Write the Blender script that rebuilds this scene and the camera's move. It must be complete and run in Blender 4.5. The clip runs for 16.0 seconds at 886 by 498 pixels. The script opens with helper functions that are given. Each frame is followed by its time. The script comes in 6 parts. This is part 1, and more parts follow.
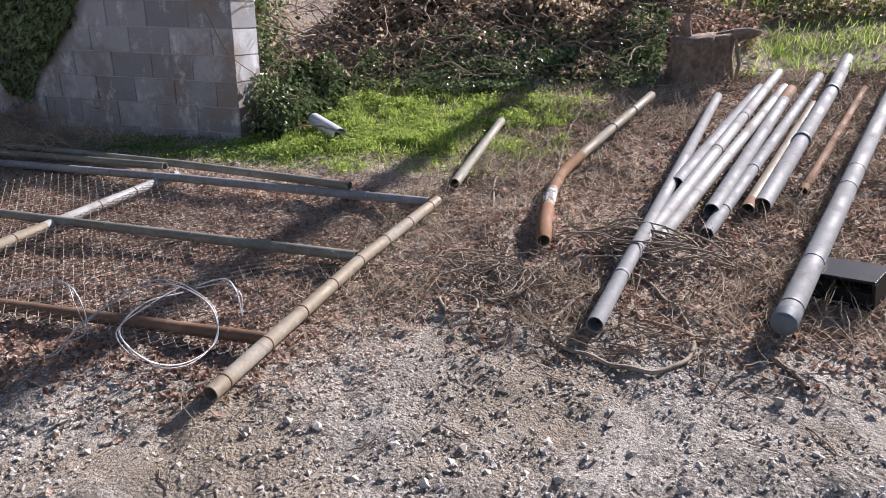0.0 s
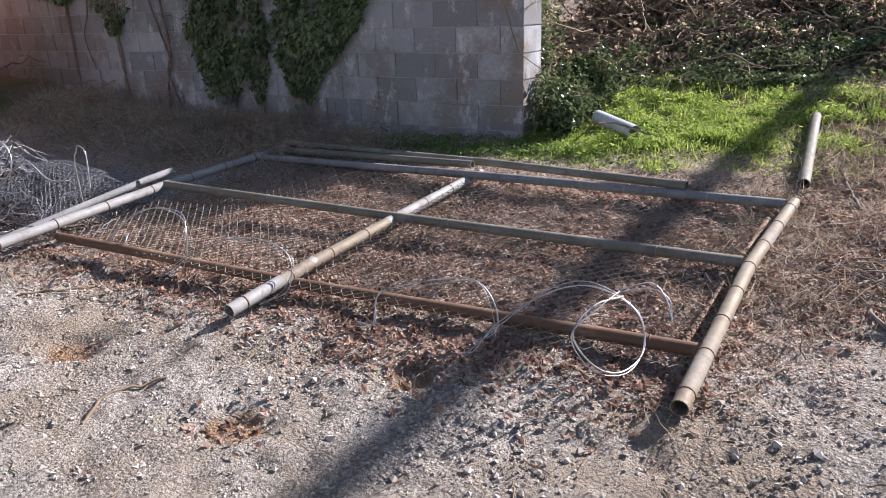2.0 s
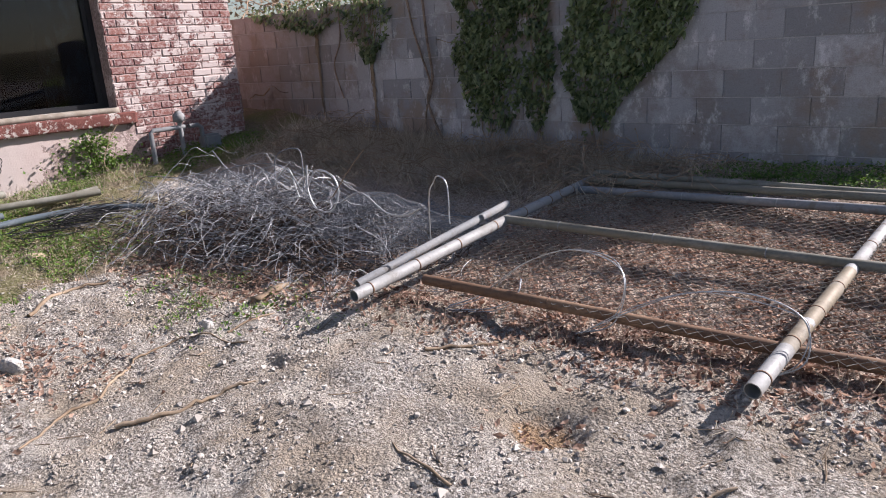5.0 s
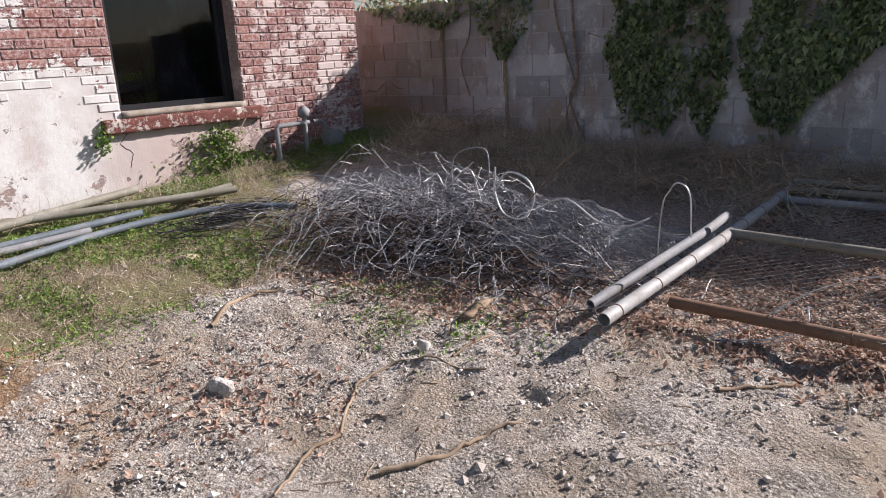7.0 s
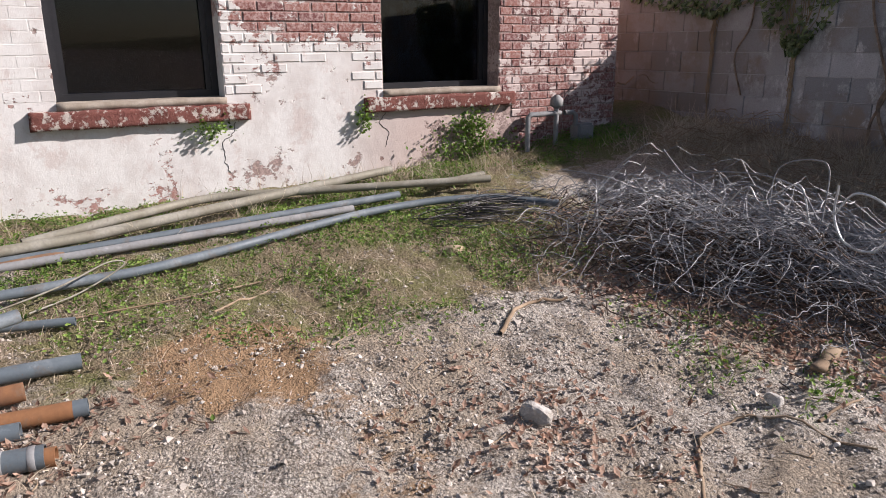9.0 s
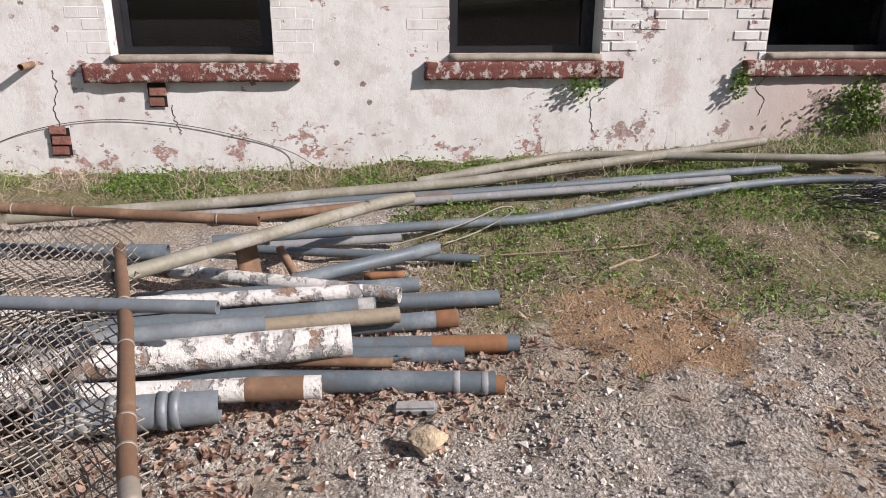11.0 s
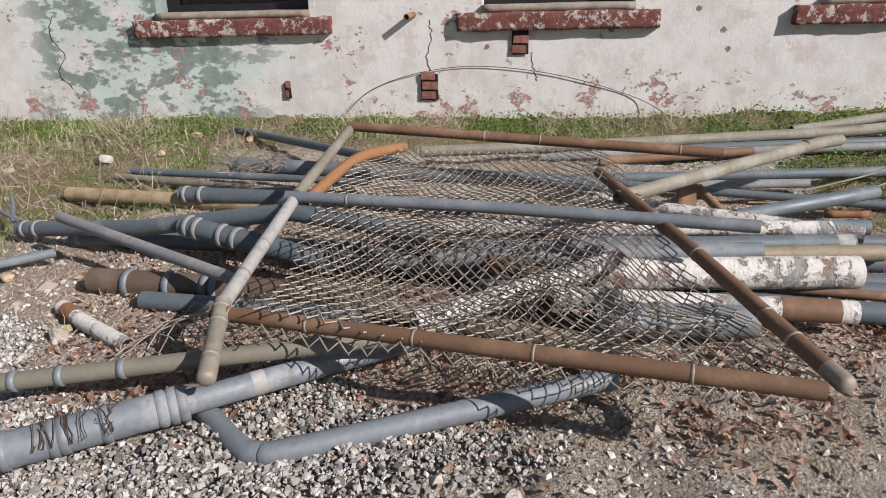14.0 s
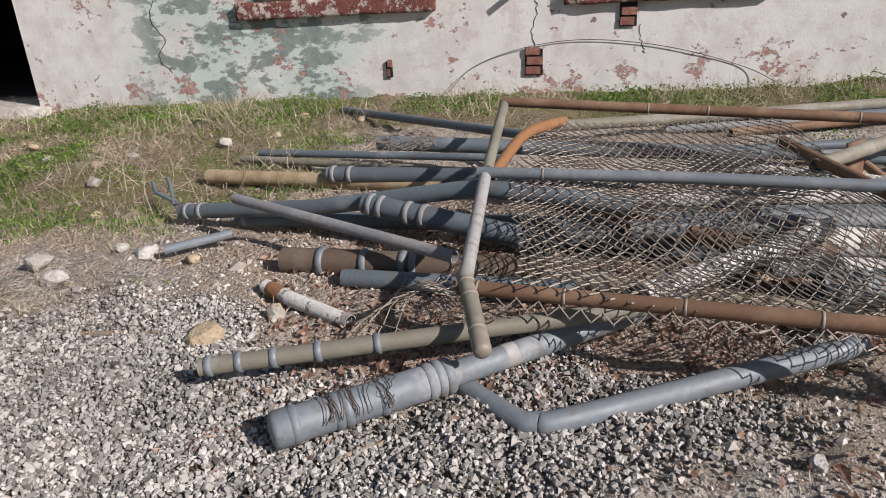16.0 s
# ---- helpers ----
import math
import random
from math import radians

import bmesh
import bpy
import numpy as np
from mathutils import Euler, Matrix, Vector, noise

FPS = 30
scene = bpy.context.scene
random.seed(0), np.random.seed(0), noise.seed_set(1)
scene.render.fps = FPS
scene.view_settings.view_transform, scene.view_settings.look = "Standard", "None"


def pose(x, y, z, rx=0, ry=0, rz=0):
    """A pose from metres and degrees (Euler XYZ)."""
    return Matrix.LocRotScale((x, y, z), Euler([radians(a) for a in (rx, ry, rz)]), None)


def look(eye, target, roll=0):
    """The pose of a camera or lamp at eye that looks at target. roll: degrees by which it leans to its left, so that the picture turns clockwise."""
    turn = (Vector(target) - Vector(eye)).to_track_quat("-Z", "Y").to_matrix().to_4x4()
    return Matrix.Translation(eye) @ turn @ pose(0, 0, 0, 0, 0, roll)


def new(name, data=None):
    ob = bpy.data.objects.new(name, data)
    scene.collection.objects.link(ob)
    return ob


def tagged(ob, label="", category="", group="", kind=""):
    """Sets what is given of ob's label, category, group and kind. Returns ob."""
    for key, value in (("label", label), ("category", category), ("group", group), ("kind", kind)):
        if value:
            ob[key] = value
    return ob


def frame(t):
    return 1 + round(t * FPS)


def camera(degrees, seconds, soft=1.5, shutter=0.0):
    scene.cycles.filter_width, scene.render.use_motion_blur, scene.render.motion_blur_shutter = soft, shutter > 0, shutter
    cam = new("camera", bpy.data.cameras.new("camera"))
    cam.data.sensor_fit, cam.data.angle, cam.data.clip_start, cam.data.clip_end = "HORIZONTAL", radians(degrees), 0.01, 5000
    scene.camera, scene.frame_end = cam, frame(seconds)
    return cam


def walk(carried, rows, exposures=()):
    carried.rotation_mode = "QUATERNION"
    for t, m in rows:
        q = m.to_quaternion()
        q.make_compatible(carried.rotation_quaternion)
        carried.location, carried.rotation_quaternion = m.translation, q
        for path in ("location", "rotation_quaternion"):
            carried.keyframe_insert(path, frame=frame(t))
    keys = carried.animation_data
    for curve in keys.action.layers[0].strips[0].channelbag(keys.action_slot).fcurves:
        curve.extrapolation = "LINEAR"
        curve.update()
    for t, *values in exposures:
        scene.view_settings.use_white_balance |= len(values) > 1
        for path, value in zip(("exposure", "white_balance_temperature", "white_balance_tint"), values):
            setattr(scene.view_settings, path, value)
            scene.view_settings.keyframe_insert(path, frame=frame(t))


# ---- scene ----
cam = camera(64.4, 16.0, soft=0.95)
PATH = [
    (0, (-0.264, -0.425, 1.431), (-0.894, 1.355, 0.772), 0.6),
    (0.5, (-0.497, -0.431, 1.416), (-1.241, 1.303, 0.752), -0.5),
    (1, (-0.717, -0.524, 1.426), (-1.567, 1.16, 0.759), -1.4),
    (1.5, (-0.997, -0.669, 1.423), (-1.935, 0.969, 0.763), -1.8),
    (2, (-1.265, -0.724, 1.394), (-2.278, 0.872, 0.741), -2.0),
    (2.5, (-1.558, -0.743, 1.403), (-2.634, 0.817, 0.764), -1.9),
    (3, (-1.83, -0.857, 1.371), (-2.968, 0.666, 0.75), -2.0),
    (3.5, (-2.101, -0.974, 1.368), (-3.292, 0.515, 0.764), -2.3),
    (4, (-2.382, -1.005, 1.329), (-3.613, 0.459, 0.743), -2.7),
    (4.2, (-2.489, -1.012, 1.335), (-3.735, 0.442, 0.756), -3.0),
    (6.3, (-3.576, -1.236, 1.301), (-4.913, 0.151, 0.763), -3.6),
    (6.5, (-3.665, -1.276, 1.299), (-5.007, 0.104, 0.757), -3.4),
    (7, (-3.923, -1.376, 1.317), (-5.296, -0.027, 0.774), -3.1),
    (7.5, (-4.122, -1.392, 1.313), (-5.544, -0.093, 0.772), -2.7),
    (8, (-4.368, -1.35, 1.343), (-5.854, -0.125, 0.804), -1.9),
    (8.5, (-4.524, -1.437, 1.316), (-6.094, -0.322, 0.776), -1.1),
    (9, (-4.691, -1.628, 1.307), (-6.349, -0.657, 0.752), -0.4),
    (9.5, (-4.839, -1.766, 1.269), (-6.58, -0.969, 0.69), 0.1),
    (10, (-5.004, -1.87, 1.248), (-6.812, -1.264, 0.646), 0.2),
    (10.2, (-5.031, -1.929, 1.243), (-6.861, -1.399, 0.635), 0.2),
    (12.3, (-4.988, -2.725, 1.13), (-6.875, -2.738, 0.467), -0.4),
    (12.5, (-4.947, -2.799, 1.126), (-6.831, -2.848, 0.456), -0.6),
    (13, (-4.851, -2.992, 1.128), (-6.725, -3.124, 0.444), -1.0),
    (13.5, (-4.852, -3.169, 1.102), (-6.717, -3.364, 0.406), -1.3),
    (14, (-4.88, -3.343, 1.107), (-6.734, -3.589, 0.399), -1.7),
    (14.5, (-4.79, -3.556, 1.122), (-6.633, -3.836, 0.397), -2.1),
    (15, (-4.731, -3.713, 1.128), (-6.566, -4.011, 0.39), -2.7),
    (15.5, (-4.788, -3.859, 1.114), (-6.618, -4.158, 0.364), -3.1),
    (16, (-4.777, -4.006, 1.12), (-6.604, -4.299, 0.36), -3.4),
]
walk(cam, [(t, look(eye, target, roll)) for t, eye, target, roll in PATH], exposures=((0, 0.9, 6250, 19), (2, 0.99, 6250, 19), (5, 0.94, 6300, 19), (9, 0.68, 6600, 19), (13, 0.38, 6550, 15), (16, 0.21, 6550, 16)))

# ---- world, sun, exposure ----
SUN = Vector((0.58, 1.0, 0.74)).normalized()
world = bpy.data.worlds.new("sky")
scene.world = world
world.use_nodes = True
sky = world.node_tree.nodes.new("ShaderNodeTexSky")
sky.sky_type, sky.sun_disc = "NISHITA", False
sky.sun_elevation, sky.sun_rotation = math.asin(SUN.z), math.atan2(SUN.x, SUN.y)
background = world.node_tree.nodes["Background"]
world.node_tree.links.new(sky.outputs[0], background.inputs[0])
background.inputs[1].default_value = 0.059
sun = new("sun", bpy.data.lights.new("sun", "SUN"))
sun.data.energy, sun.data.angle, sun.data.color = 5.0, radians(0.55), (1.0, 0.955, 0.90)
sun.matrix_world = look((0, 0, 0), tuple(-SUN))


# ---- material helpers ----
class Nodes:
    """Short hand for building a node material."""

    def __init__(self, name):
        self.mat = bpy.data.materials.new(name)
        self.mat.use_nodes = True
        self.tree = self.mat.node_tree
        self.bsdf = self.tree.nodes["Principled BSDF"]
        self.pos = self.node("ShaderNodeNewGeometry").outputs["Position"]

    def node(self, kind):
        return self.tree.nodes.new(kind)

    def put(self, socket, value):
        if isinstance(value, bpy.types.NodeSocket):
            self.tree.links.new(value, socket)
        elif isinstance(value, tuple) and len(value) == 3 and socket.type == "RGBA":
            socket.default_value = (*value, 1)
        else:
            socket.default_value = value

    def noise(self, scale, detail=4.0, rough=0.55, at=None, stretch=None):
        n = self.node("ShaderNodeTexNoise")
        at = at or self.pos
        if stretch:
            m = self.node("ShaderNodeMapping")
            self.put(m.inputs["Vector"], at)
            m.inputs["Scale"].default_value = stretch
            at = m.outputs[0]
        self.put(n.inputs["Vector"], at)
        n.inputs["Scale"].default_value, n.inputs["Detail"].default_value, n.inputs["Roughness"].default_value = scale, detail, rough
        return n.outputs["Fac"]

    def cells(self, scale, feature="F1", out="Distance"):
        n = self.node("ShaderNodeTexVoronoi")
        n.feature = feature
        self.put(n.inputs["Vector"], self.pos)
        n.inputs["Scale"].default_value = scale
        return n.outputs[out]

    def math(self, op, a, b=0.0, clamp=False):
        n = self.node("ShaderNodeMath")
        n.operation, n.use_clamp = op, clamp
        self.put(n.inputs[0], a)
        self.put(n.inputs[1], b)
        return n.outputs[0]

    def ramp(self, value, lo, hi, out_lo=0.0, out_hi=1.0):
        if lo > hi:
            lo, hi, out_lo, out_hi = hi, lo, out_hi, out_lo
        n = self.node("ShaderNodeMapRange")
        n.interpolation_type = "SMOOTHSTEP"
        for s, v in zip(n.inputs, (value, lo, hi, out_lo, out_hi)):
            self.put(s, v)
        return n.outputs[0]

    def mix(self, fac, a, b, blend="MIX"):
        n = self.node("ShaderNodeMix")
        n.data_type, n.blend_type = "RGBA", blend
        self.put(n.inputs[0], fac)
        self.put(n.inputs[6], a)
        self.put(n.inputs[7], b)
        return n.outputs[2]

    def axis(self, k):
        n = self.node("ShaderNodeSeparateXYZ")
        self.put(n.inputs[0], self.pos)
        return n.outputs[k]

    def island(self):
        return self.node("ShaderNodeNewGeometry").outputs["Random Per Island"]

    def each(self):
        return self.node("ShaderNodeObjectInfo").outputs["Random"]

    def attr(self, name, out="Color"):
        n = self.node("ShaderNodeAttribute")
        n.attribute_name = name
        return n.outputs[out]

    def bump(self, height, strength=0.4, distance=0.01):
        n = self.node("ShaderNodeBump")
        n.inputs["Strength"].default_value, n.inputs["Distance"].default_value = strength, distance
        self.put(n.inputs["Height"], height)
        self.put(self.bsdf.inputs["Normal"], n.outputs[0])

    def done(self, colour, rough=0.8, metal=0.0, spec=0.5):
        for key, v in (("Base Color", colour), ("Roughness", rough), ("Metallic", metal), ("Specular IOR Level", spec)):
            self.put(self.bsdf.inputs[key], v)
        return self.mat


def metal(name, base, stain, amount=0.5, gloss=0.45, metallic=0.55, fleck=(0.22, 0.09, 0.03), flecks=0.68):
    """Weathered steel: base colour, blotches of a second one, flecks of rust or dirt."""
    n = Nodes(name)
    big = n.noise(5.0, 5.0)
    fine = n.noise(60.0, 3.0)
    col = n.mix(n.ramp(big, 0.62 - amount * 0.25, 0.8 - amount * 0.25), base, stain)
    col = n.mix(n.ramp(n.noise(23.0, 6.0, 0.7), flecks, flecks + 0.1), col, fleck)
    # a film of dried mud and pale oxide in patches
    col = n.mix(n.ramp(n.noise(12.0, 6.0, 0.7), 0.54, 0.66, 0.0, 0.55), col, (0.15, 0.115, 0.085))
    col = n.mix(n.ramp(n.noise(9.0, 6.0, 0.75), 0.60, 0.70, 0.0, 0.5), col, tuple(min(c * 1.6 + 0.05, 0.7) for c in base))
    col = n.mix(n.ramp(fine, 0.3, 0.75, 0.0, 0.35), col, tuple(c * 0.55 for c in base))
    col = n.mix(n.math("MULTIPLY", n.each(), 0.35), col, tuple(c * 0.6 for c in base))
    n.bump(n.math("ADD", fine, n.noise(200.0, 2.0)), 0.25, 0.002)
    return n.done(col, n.ramp(big, 0.3, 0.7, gloss, gloss + 0.25), metallic)


def plain(name, a, b, scale=12.0, rough=0.85, depth=0.004, strength=0.5, fine=70.0, spec=0.4):
    """Two colours mixed at two scales, with relief."""
    n = Nodes(name)
    col = n.mix(n.ramp(n.noise(scale, 5.0), 0.35, 0.68), a, b)
    grain = n.noise(fine, 5.0, 0.65)
    col = n.mix(n.ramp(grain, 0.35, 0.7, 0.0, 0.45), col, tuple(c * 0.5 for c in a))
    n.bump(grain, strength, depth)
    return n.done(col, rough, 0.0, spec)


def leafy(name, dark, light, rough=0.55, spec=0.4, thin=0.0):
    """Leaves, blades, chips: a shade for each piece."""
    n = Nodes(name)
    col = n.mix(n.island(), dark, light)
    col = n.mix(n.ramp(n.noise(1.3, 3.0), 0.35, 0.7, 0.0, 0.4), col, tuple(c * 0.6 for c in dark))
    mat = n.done(col, rough, 0.0, spec)
    if thin:
        # light shines through thin leaves
        glow, both = n.node("ShaderNodeBsdfTranslucent"), n.node("ShaderNodeMixShader")
        n.put(glow.inputs[0], col)
        both.inputs[0].default_value = thin
        n.tree.links.new(n.bsdf.outputs[0], both.inputs[1])
        n.tree.links.new(glow.outputs[0], both.inputs[2])
        n.tree.links.new(both.outputs[0], n.tree.nodes["Material Output"].inputs["Surface"])
    return mat


# ---- materials ----
GALV = metal("galvanised_steel", (0.25, 0.256, 0.262), (0.34, 0.336, 0.33), 0.5, 0.65, 0.1)
GALV_BLUE = metal("dull_blue_grey_steel", (0.122, 0.152, 0.174), (0.215, 0.246, 0.265), 0.5, 0.5, 0.15)
GALV_PALE = metal("pale_galvanised_steel", (0.38, 0.378, 0.37), (0.27, 0.255, 0.23), 0.45, 0.6, 0.1)
EARTHY = metal("grey_brown_rusty_steel", (0.14, 0.10, 0.072), (0.22, 0.17, 0.13), 0.6, 0.65, 0.15)
OLIVE = metal("lichen_stained_steel", (0.22, 0.207, 0.162), (0.31, 0.30, 0.257), 0.6, 0.6, 0.15)
TAN = metal("weathered_tan_steel", (0.29, 0.24, 0.17), (0.38, 0.35, 0.30), 0.6, 0.6, 0.15)
RUST = metal("brown_rusty_steel", (0.185, 0.105, 0.062), (0.30, 0.19, 0.12), 0.6, 0.65, 0.15)
ORANGE = metal("orange_rusty_steel", (0.25, 0.115, 0.05), (0.15, 0.075, 0.042), 0.5, 0.75, 0.05)
BRACE = metal("orange_brown_rust", (0.27, 0.13, 0.055), (0.36, 0.22, 0.11), 0.6, 0.75, 0.05)
GALV_COOL = metal("blue_grey_galvanised_steel", (0.185, 0.212, 0.235), (0.29, 0.312, 0.328), 0.5, 0.5, 0.15)
WIRE_OLD = metal("dark_weathered_wire", (0.30, 0.26, 0.215), (0.46, 0.42, 0.36), 0.5, 0.55, 0.3)
WIRE_SILVER = metal("dull_silver_wire", (0.46, 0.47, 0.49), (0.32, 0.32, 0.32), 0.4, 0.45, 0.3)
WIRE = metal("weathered_wire", (0.32, 0.28, 0.23), (0.52, 0.48, 0.42), 0.5, 0.5, 0.3)
WIRE_BRIGHT = metal("bright_steel_wire", (0.62, 0.63, 0.64), (0.42, 0.42, 0.42), 0.4, 0.28, 0.7)
WIRE_PILE = metal("grey_tangled_wire", (0.27, 0.28, 0.30), (0.13, 0.12, 0.11), 0.5, 0.55, 0.15)
RUST_DARK = metal("dark_rusty_wire", (0.075, 0.05, 0.038), (0.15, 0.10, 0.07), 0.6, 0.6, 0.2)
CABLE = plain("old_cable_sheath", (0.24, 0.19, 0.14), (0.38, 0.32, 0.25), 9.0, 0.8)
BLACK = plain("black_plastic", (0.012, 0.012, 0.014), (0.02, 0.02, 0.022), 9.0, 0.35, 0.001)
PVC = plain("white_plastic_pipe", (0.74, 0.76, 0.80), (0.62, 0.64, 0.68), 6.0, 0.4, 0.001, 0.2)
WOOD = plain("weathered_wood", (0.40, 0.32, 0.20), (0.27, 0.19, 0.11), 10.0, 0.85, 0.004)
BARK = plain("grey_brown_bark", (0.38, 0.28, 0.21), (0.20, 0.145, 0.11), 16.0, 0.95, 0.03, 1.0, 40.0)
TWIG = plain("dry_twigs", (0.34, 0.26, 0.18), (0.20, 0.14, 0.09), 5.0, 0.9)
ROCK = plain("pale_rock", (0.52, 0.50, 0.47), (0.36, 0.33, 0.28), 12.0, 0.9, 0.02, 0.8, 40.0)
SANDROCK = plain("tan_rock", (0.50, 0.40, 0.27), (0.36, 0.28, 0.19), 10.0, 0.9, 0.02, 0.8, 40.0)
FRAME = plain("black_window_frame", (0.012, 0.013, 0.016), (0.02, 0.02, 0.024), 8.0, 0.4, 0.001)
# the dimness of rooms, wall holes and cracks is put into this near-black
SHADE_BLACK = plain("shade_black", (0.012, 0.012, 0.014), (0.02, 0.02, 0.02), 3.0, 0.9)
LEDGE = plain("grey_wood_ledge", (0.33, 0.29, 0.24), (0.22, 0.18, 0.14), 9.0, 0.9)
GREEN = leafy("fresh_grass", (0.15, 0.25, 0.035), (0.60, 0.70, 0.18), 0.5, 0.4, 0.58)
WEED = leafy("low_weeds", (0.06, 0.125, 0.02), (0.24, 0.36, 0.07), 0.55, 0.4, 0.35)
STRAW = leafy("dry_grass", (0.30, 0.235, 0.165), (0.74, 0.65, 0.51), 0.8, 0.3, 0.3)
LITTER = leafy("fallen_leaves", (0.14, 0.072, 0.05), (0.66, 0.46, 0.35), 0.6, 0.4, 0.42)
CHIPS = leafy("leaf_chips", (0.44, 0.32, 0.25), (0.88, 0.77, 0.67), 0.7, 0.4, 0.35)
IVY = leafy("ivy_leaves", (0.045, 0.075, 0.028), (0.29, 0.35, 0.16), 0.26, 0.5, 0.3)
BRUSH = leafy("thicket_leaves", (0.07, 0.06, 0.035), (0.70, 0.54, 0.39), 0.5, 0.4, 0.6)
PEBBLE = leafy("gravel_stones", (0.22, 0.19, 0.16), (0.66, 0.61, 0.55), 0.85)


def glass():
    n = Nodes("window_glass")
    n.put(n.bsdf.inputs["Transmission Weight"], 1.0)
    n.put(n.bsdf.inputs["IOR"], 1.42)
    return n.done((0.07, 0.11, 0.20), 0.02)


def cement():
    """A broken white crust of cement over dull pipe, with rusty seepage."""
    n = Nodes("cement_crust")
    crust = n.ramp(n.noise(11.0, 6.0, 0.7), 0.42, 0.50)
    under = n.mix(n.noise(30.0, 4.0), (0.20, 0.205, 0.21), (0.36, 0.35, 0.33))
    under = n.mix(n.ramp(n.noise(8.0, 5.0), 0.5, 0.62, 0.0, 0.8), under, (0.24, 0.13, 0.07))
    white = n.mix(n.noise(40.0, 5.0, 0.7), (0.44, 0.42, 0.39), (0.80, 0.78, 0.75))
    n.bump(n.math("ADD", n.math("MULTIPLY", crust, 1.2), n.noise(70.0, 5.0, 0.7)), 0.9, 0.008)
    return n.done(n.mix(crust, under, white), 0.9, 0.0, 0.3)


def sill_stone():
    """Dark red paint flaking off pale stone."""
    n = Nodes("worn_painted_stone_sill")
    red = n.mix(n.noise(30.0, 5.0, 0.7), (0.08, 0.032, 0.03), (0.25, 0.095, 0.075))
    pale = n.mix(n.noise(50.0, 4.0), (0.36, 0.31, 0.27), (0.62, 0.58, 0.54))
    flakes = n.ramp(n.noise(15.0, 6.0, 0.75), 0.52, 0.57)
    n.bump(n.math("ADD", n.noise(60.0, 5.0, 0.7), n.math("MULTIPLY", flakes, -0.4)), 0.9, 0.012)
    return n.done(n.mix(flakes, red, pale), 0.9, 0.0, 0.25)


CEMENT = cement()
SILL = sill_stone()
BARE_BRICK = plain("bare_red_brick", (0.21, 0.085, 0.065), (0.30, 0.15, 0.115), 20.0, 0.92, 0.008, 0.9, 60.0)


def block_material():
    """Grey concrete block, each one a shade of its own, with damp streaks."""
    n = Nodes("concrete_block")
    col = n.mix(n.each(), (0.25, 0.255, 0.27), (0.48, 0.485, 0.51))
    # soaked, dark blotches, brown earth stains and bloom of lime
    col = n.mix(n.ramp(n.noise(2.6, 6.0, 0.7), 0.42, 0.62, 0.0, 0.75), col, (0.25, 0.22, 0.205))
    col = n.mix(n.ramp(n.noise(1.3, 5.0, 0.65), 0.50, 0.66, 0.0, 0.7), col, (0.30, 0.235, 0.185))
    col = n.mix(n.ramp(n.noise(6.0, 6.0, 0.75, stretch=(1, 1, 0.6)), 0.53, 0.68, 0.0, 0.8), col, (0.66, 0.66, 0.68))
    # earth-brown stain and the inner corner's shade, both put into this colour
    col = n.mix(n.ramp(n.math("ADD", n.axis(0), n.math("MULTIPLY", n.noise(1.7, 5.0, 0.6), 1.0)), -7.9, -9.4, 0.0, 0.5), col, (0.19, 0.135, 0.10))
    grain = n.noise(120.0, 4.0, 0.7)
    n.bump(n.math("ADD", grain, n.noise(25.0, 4.0)), 0.7, 0.006)
    return n.done(n.mix(n.ramp(grain, 0.4, 0.7, 0.0, 0.3), col, (0.14, 0.13, 0.12)), 0.95, 0.0, 0.2)


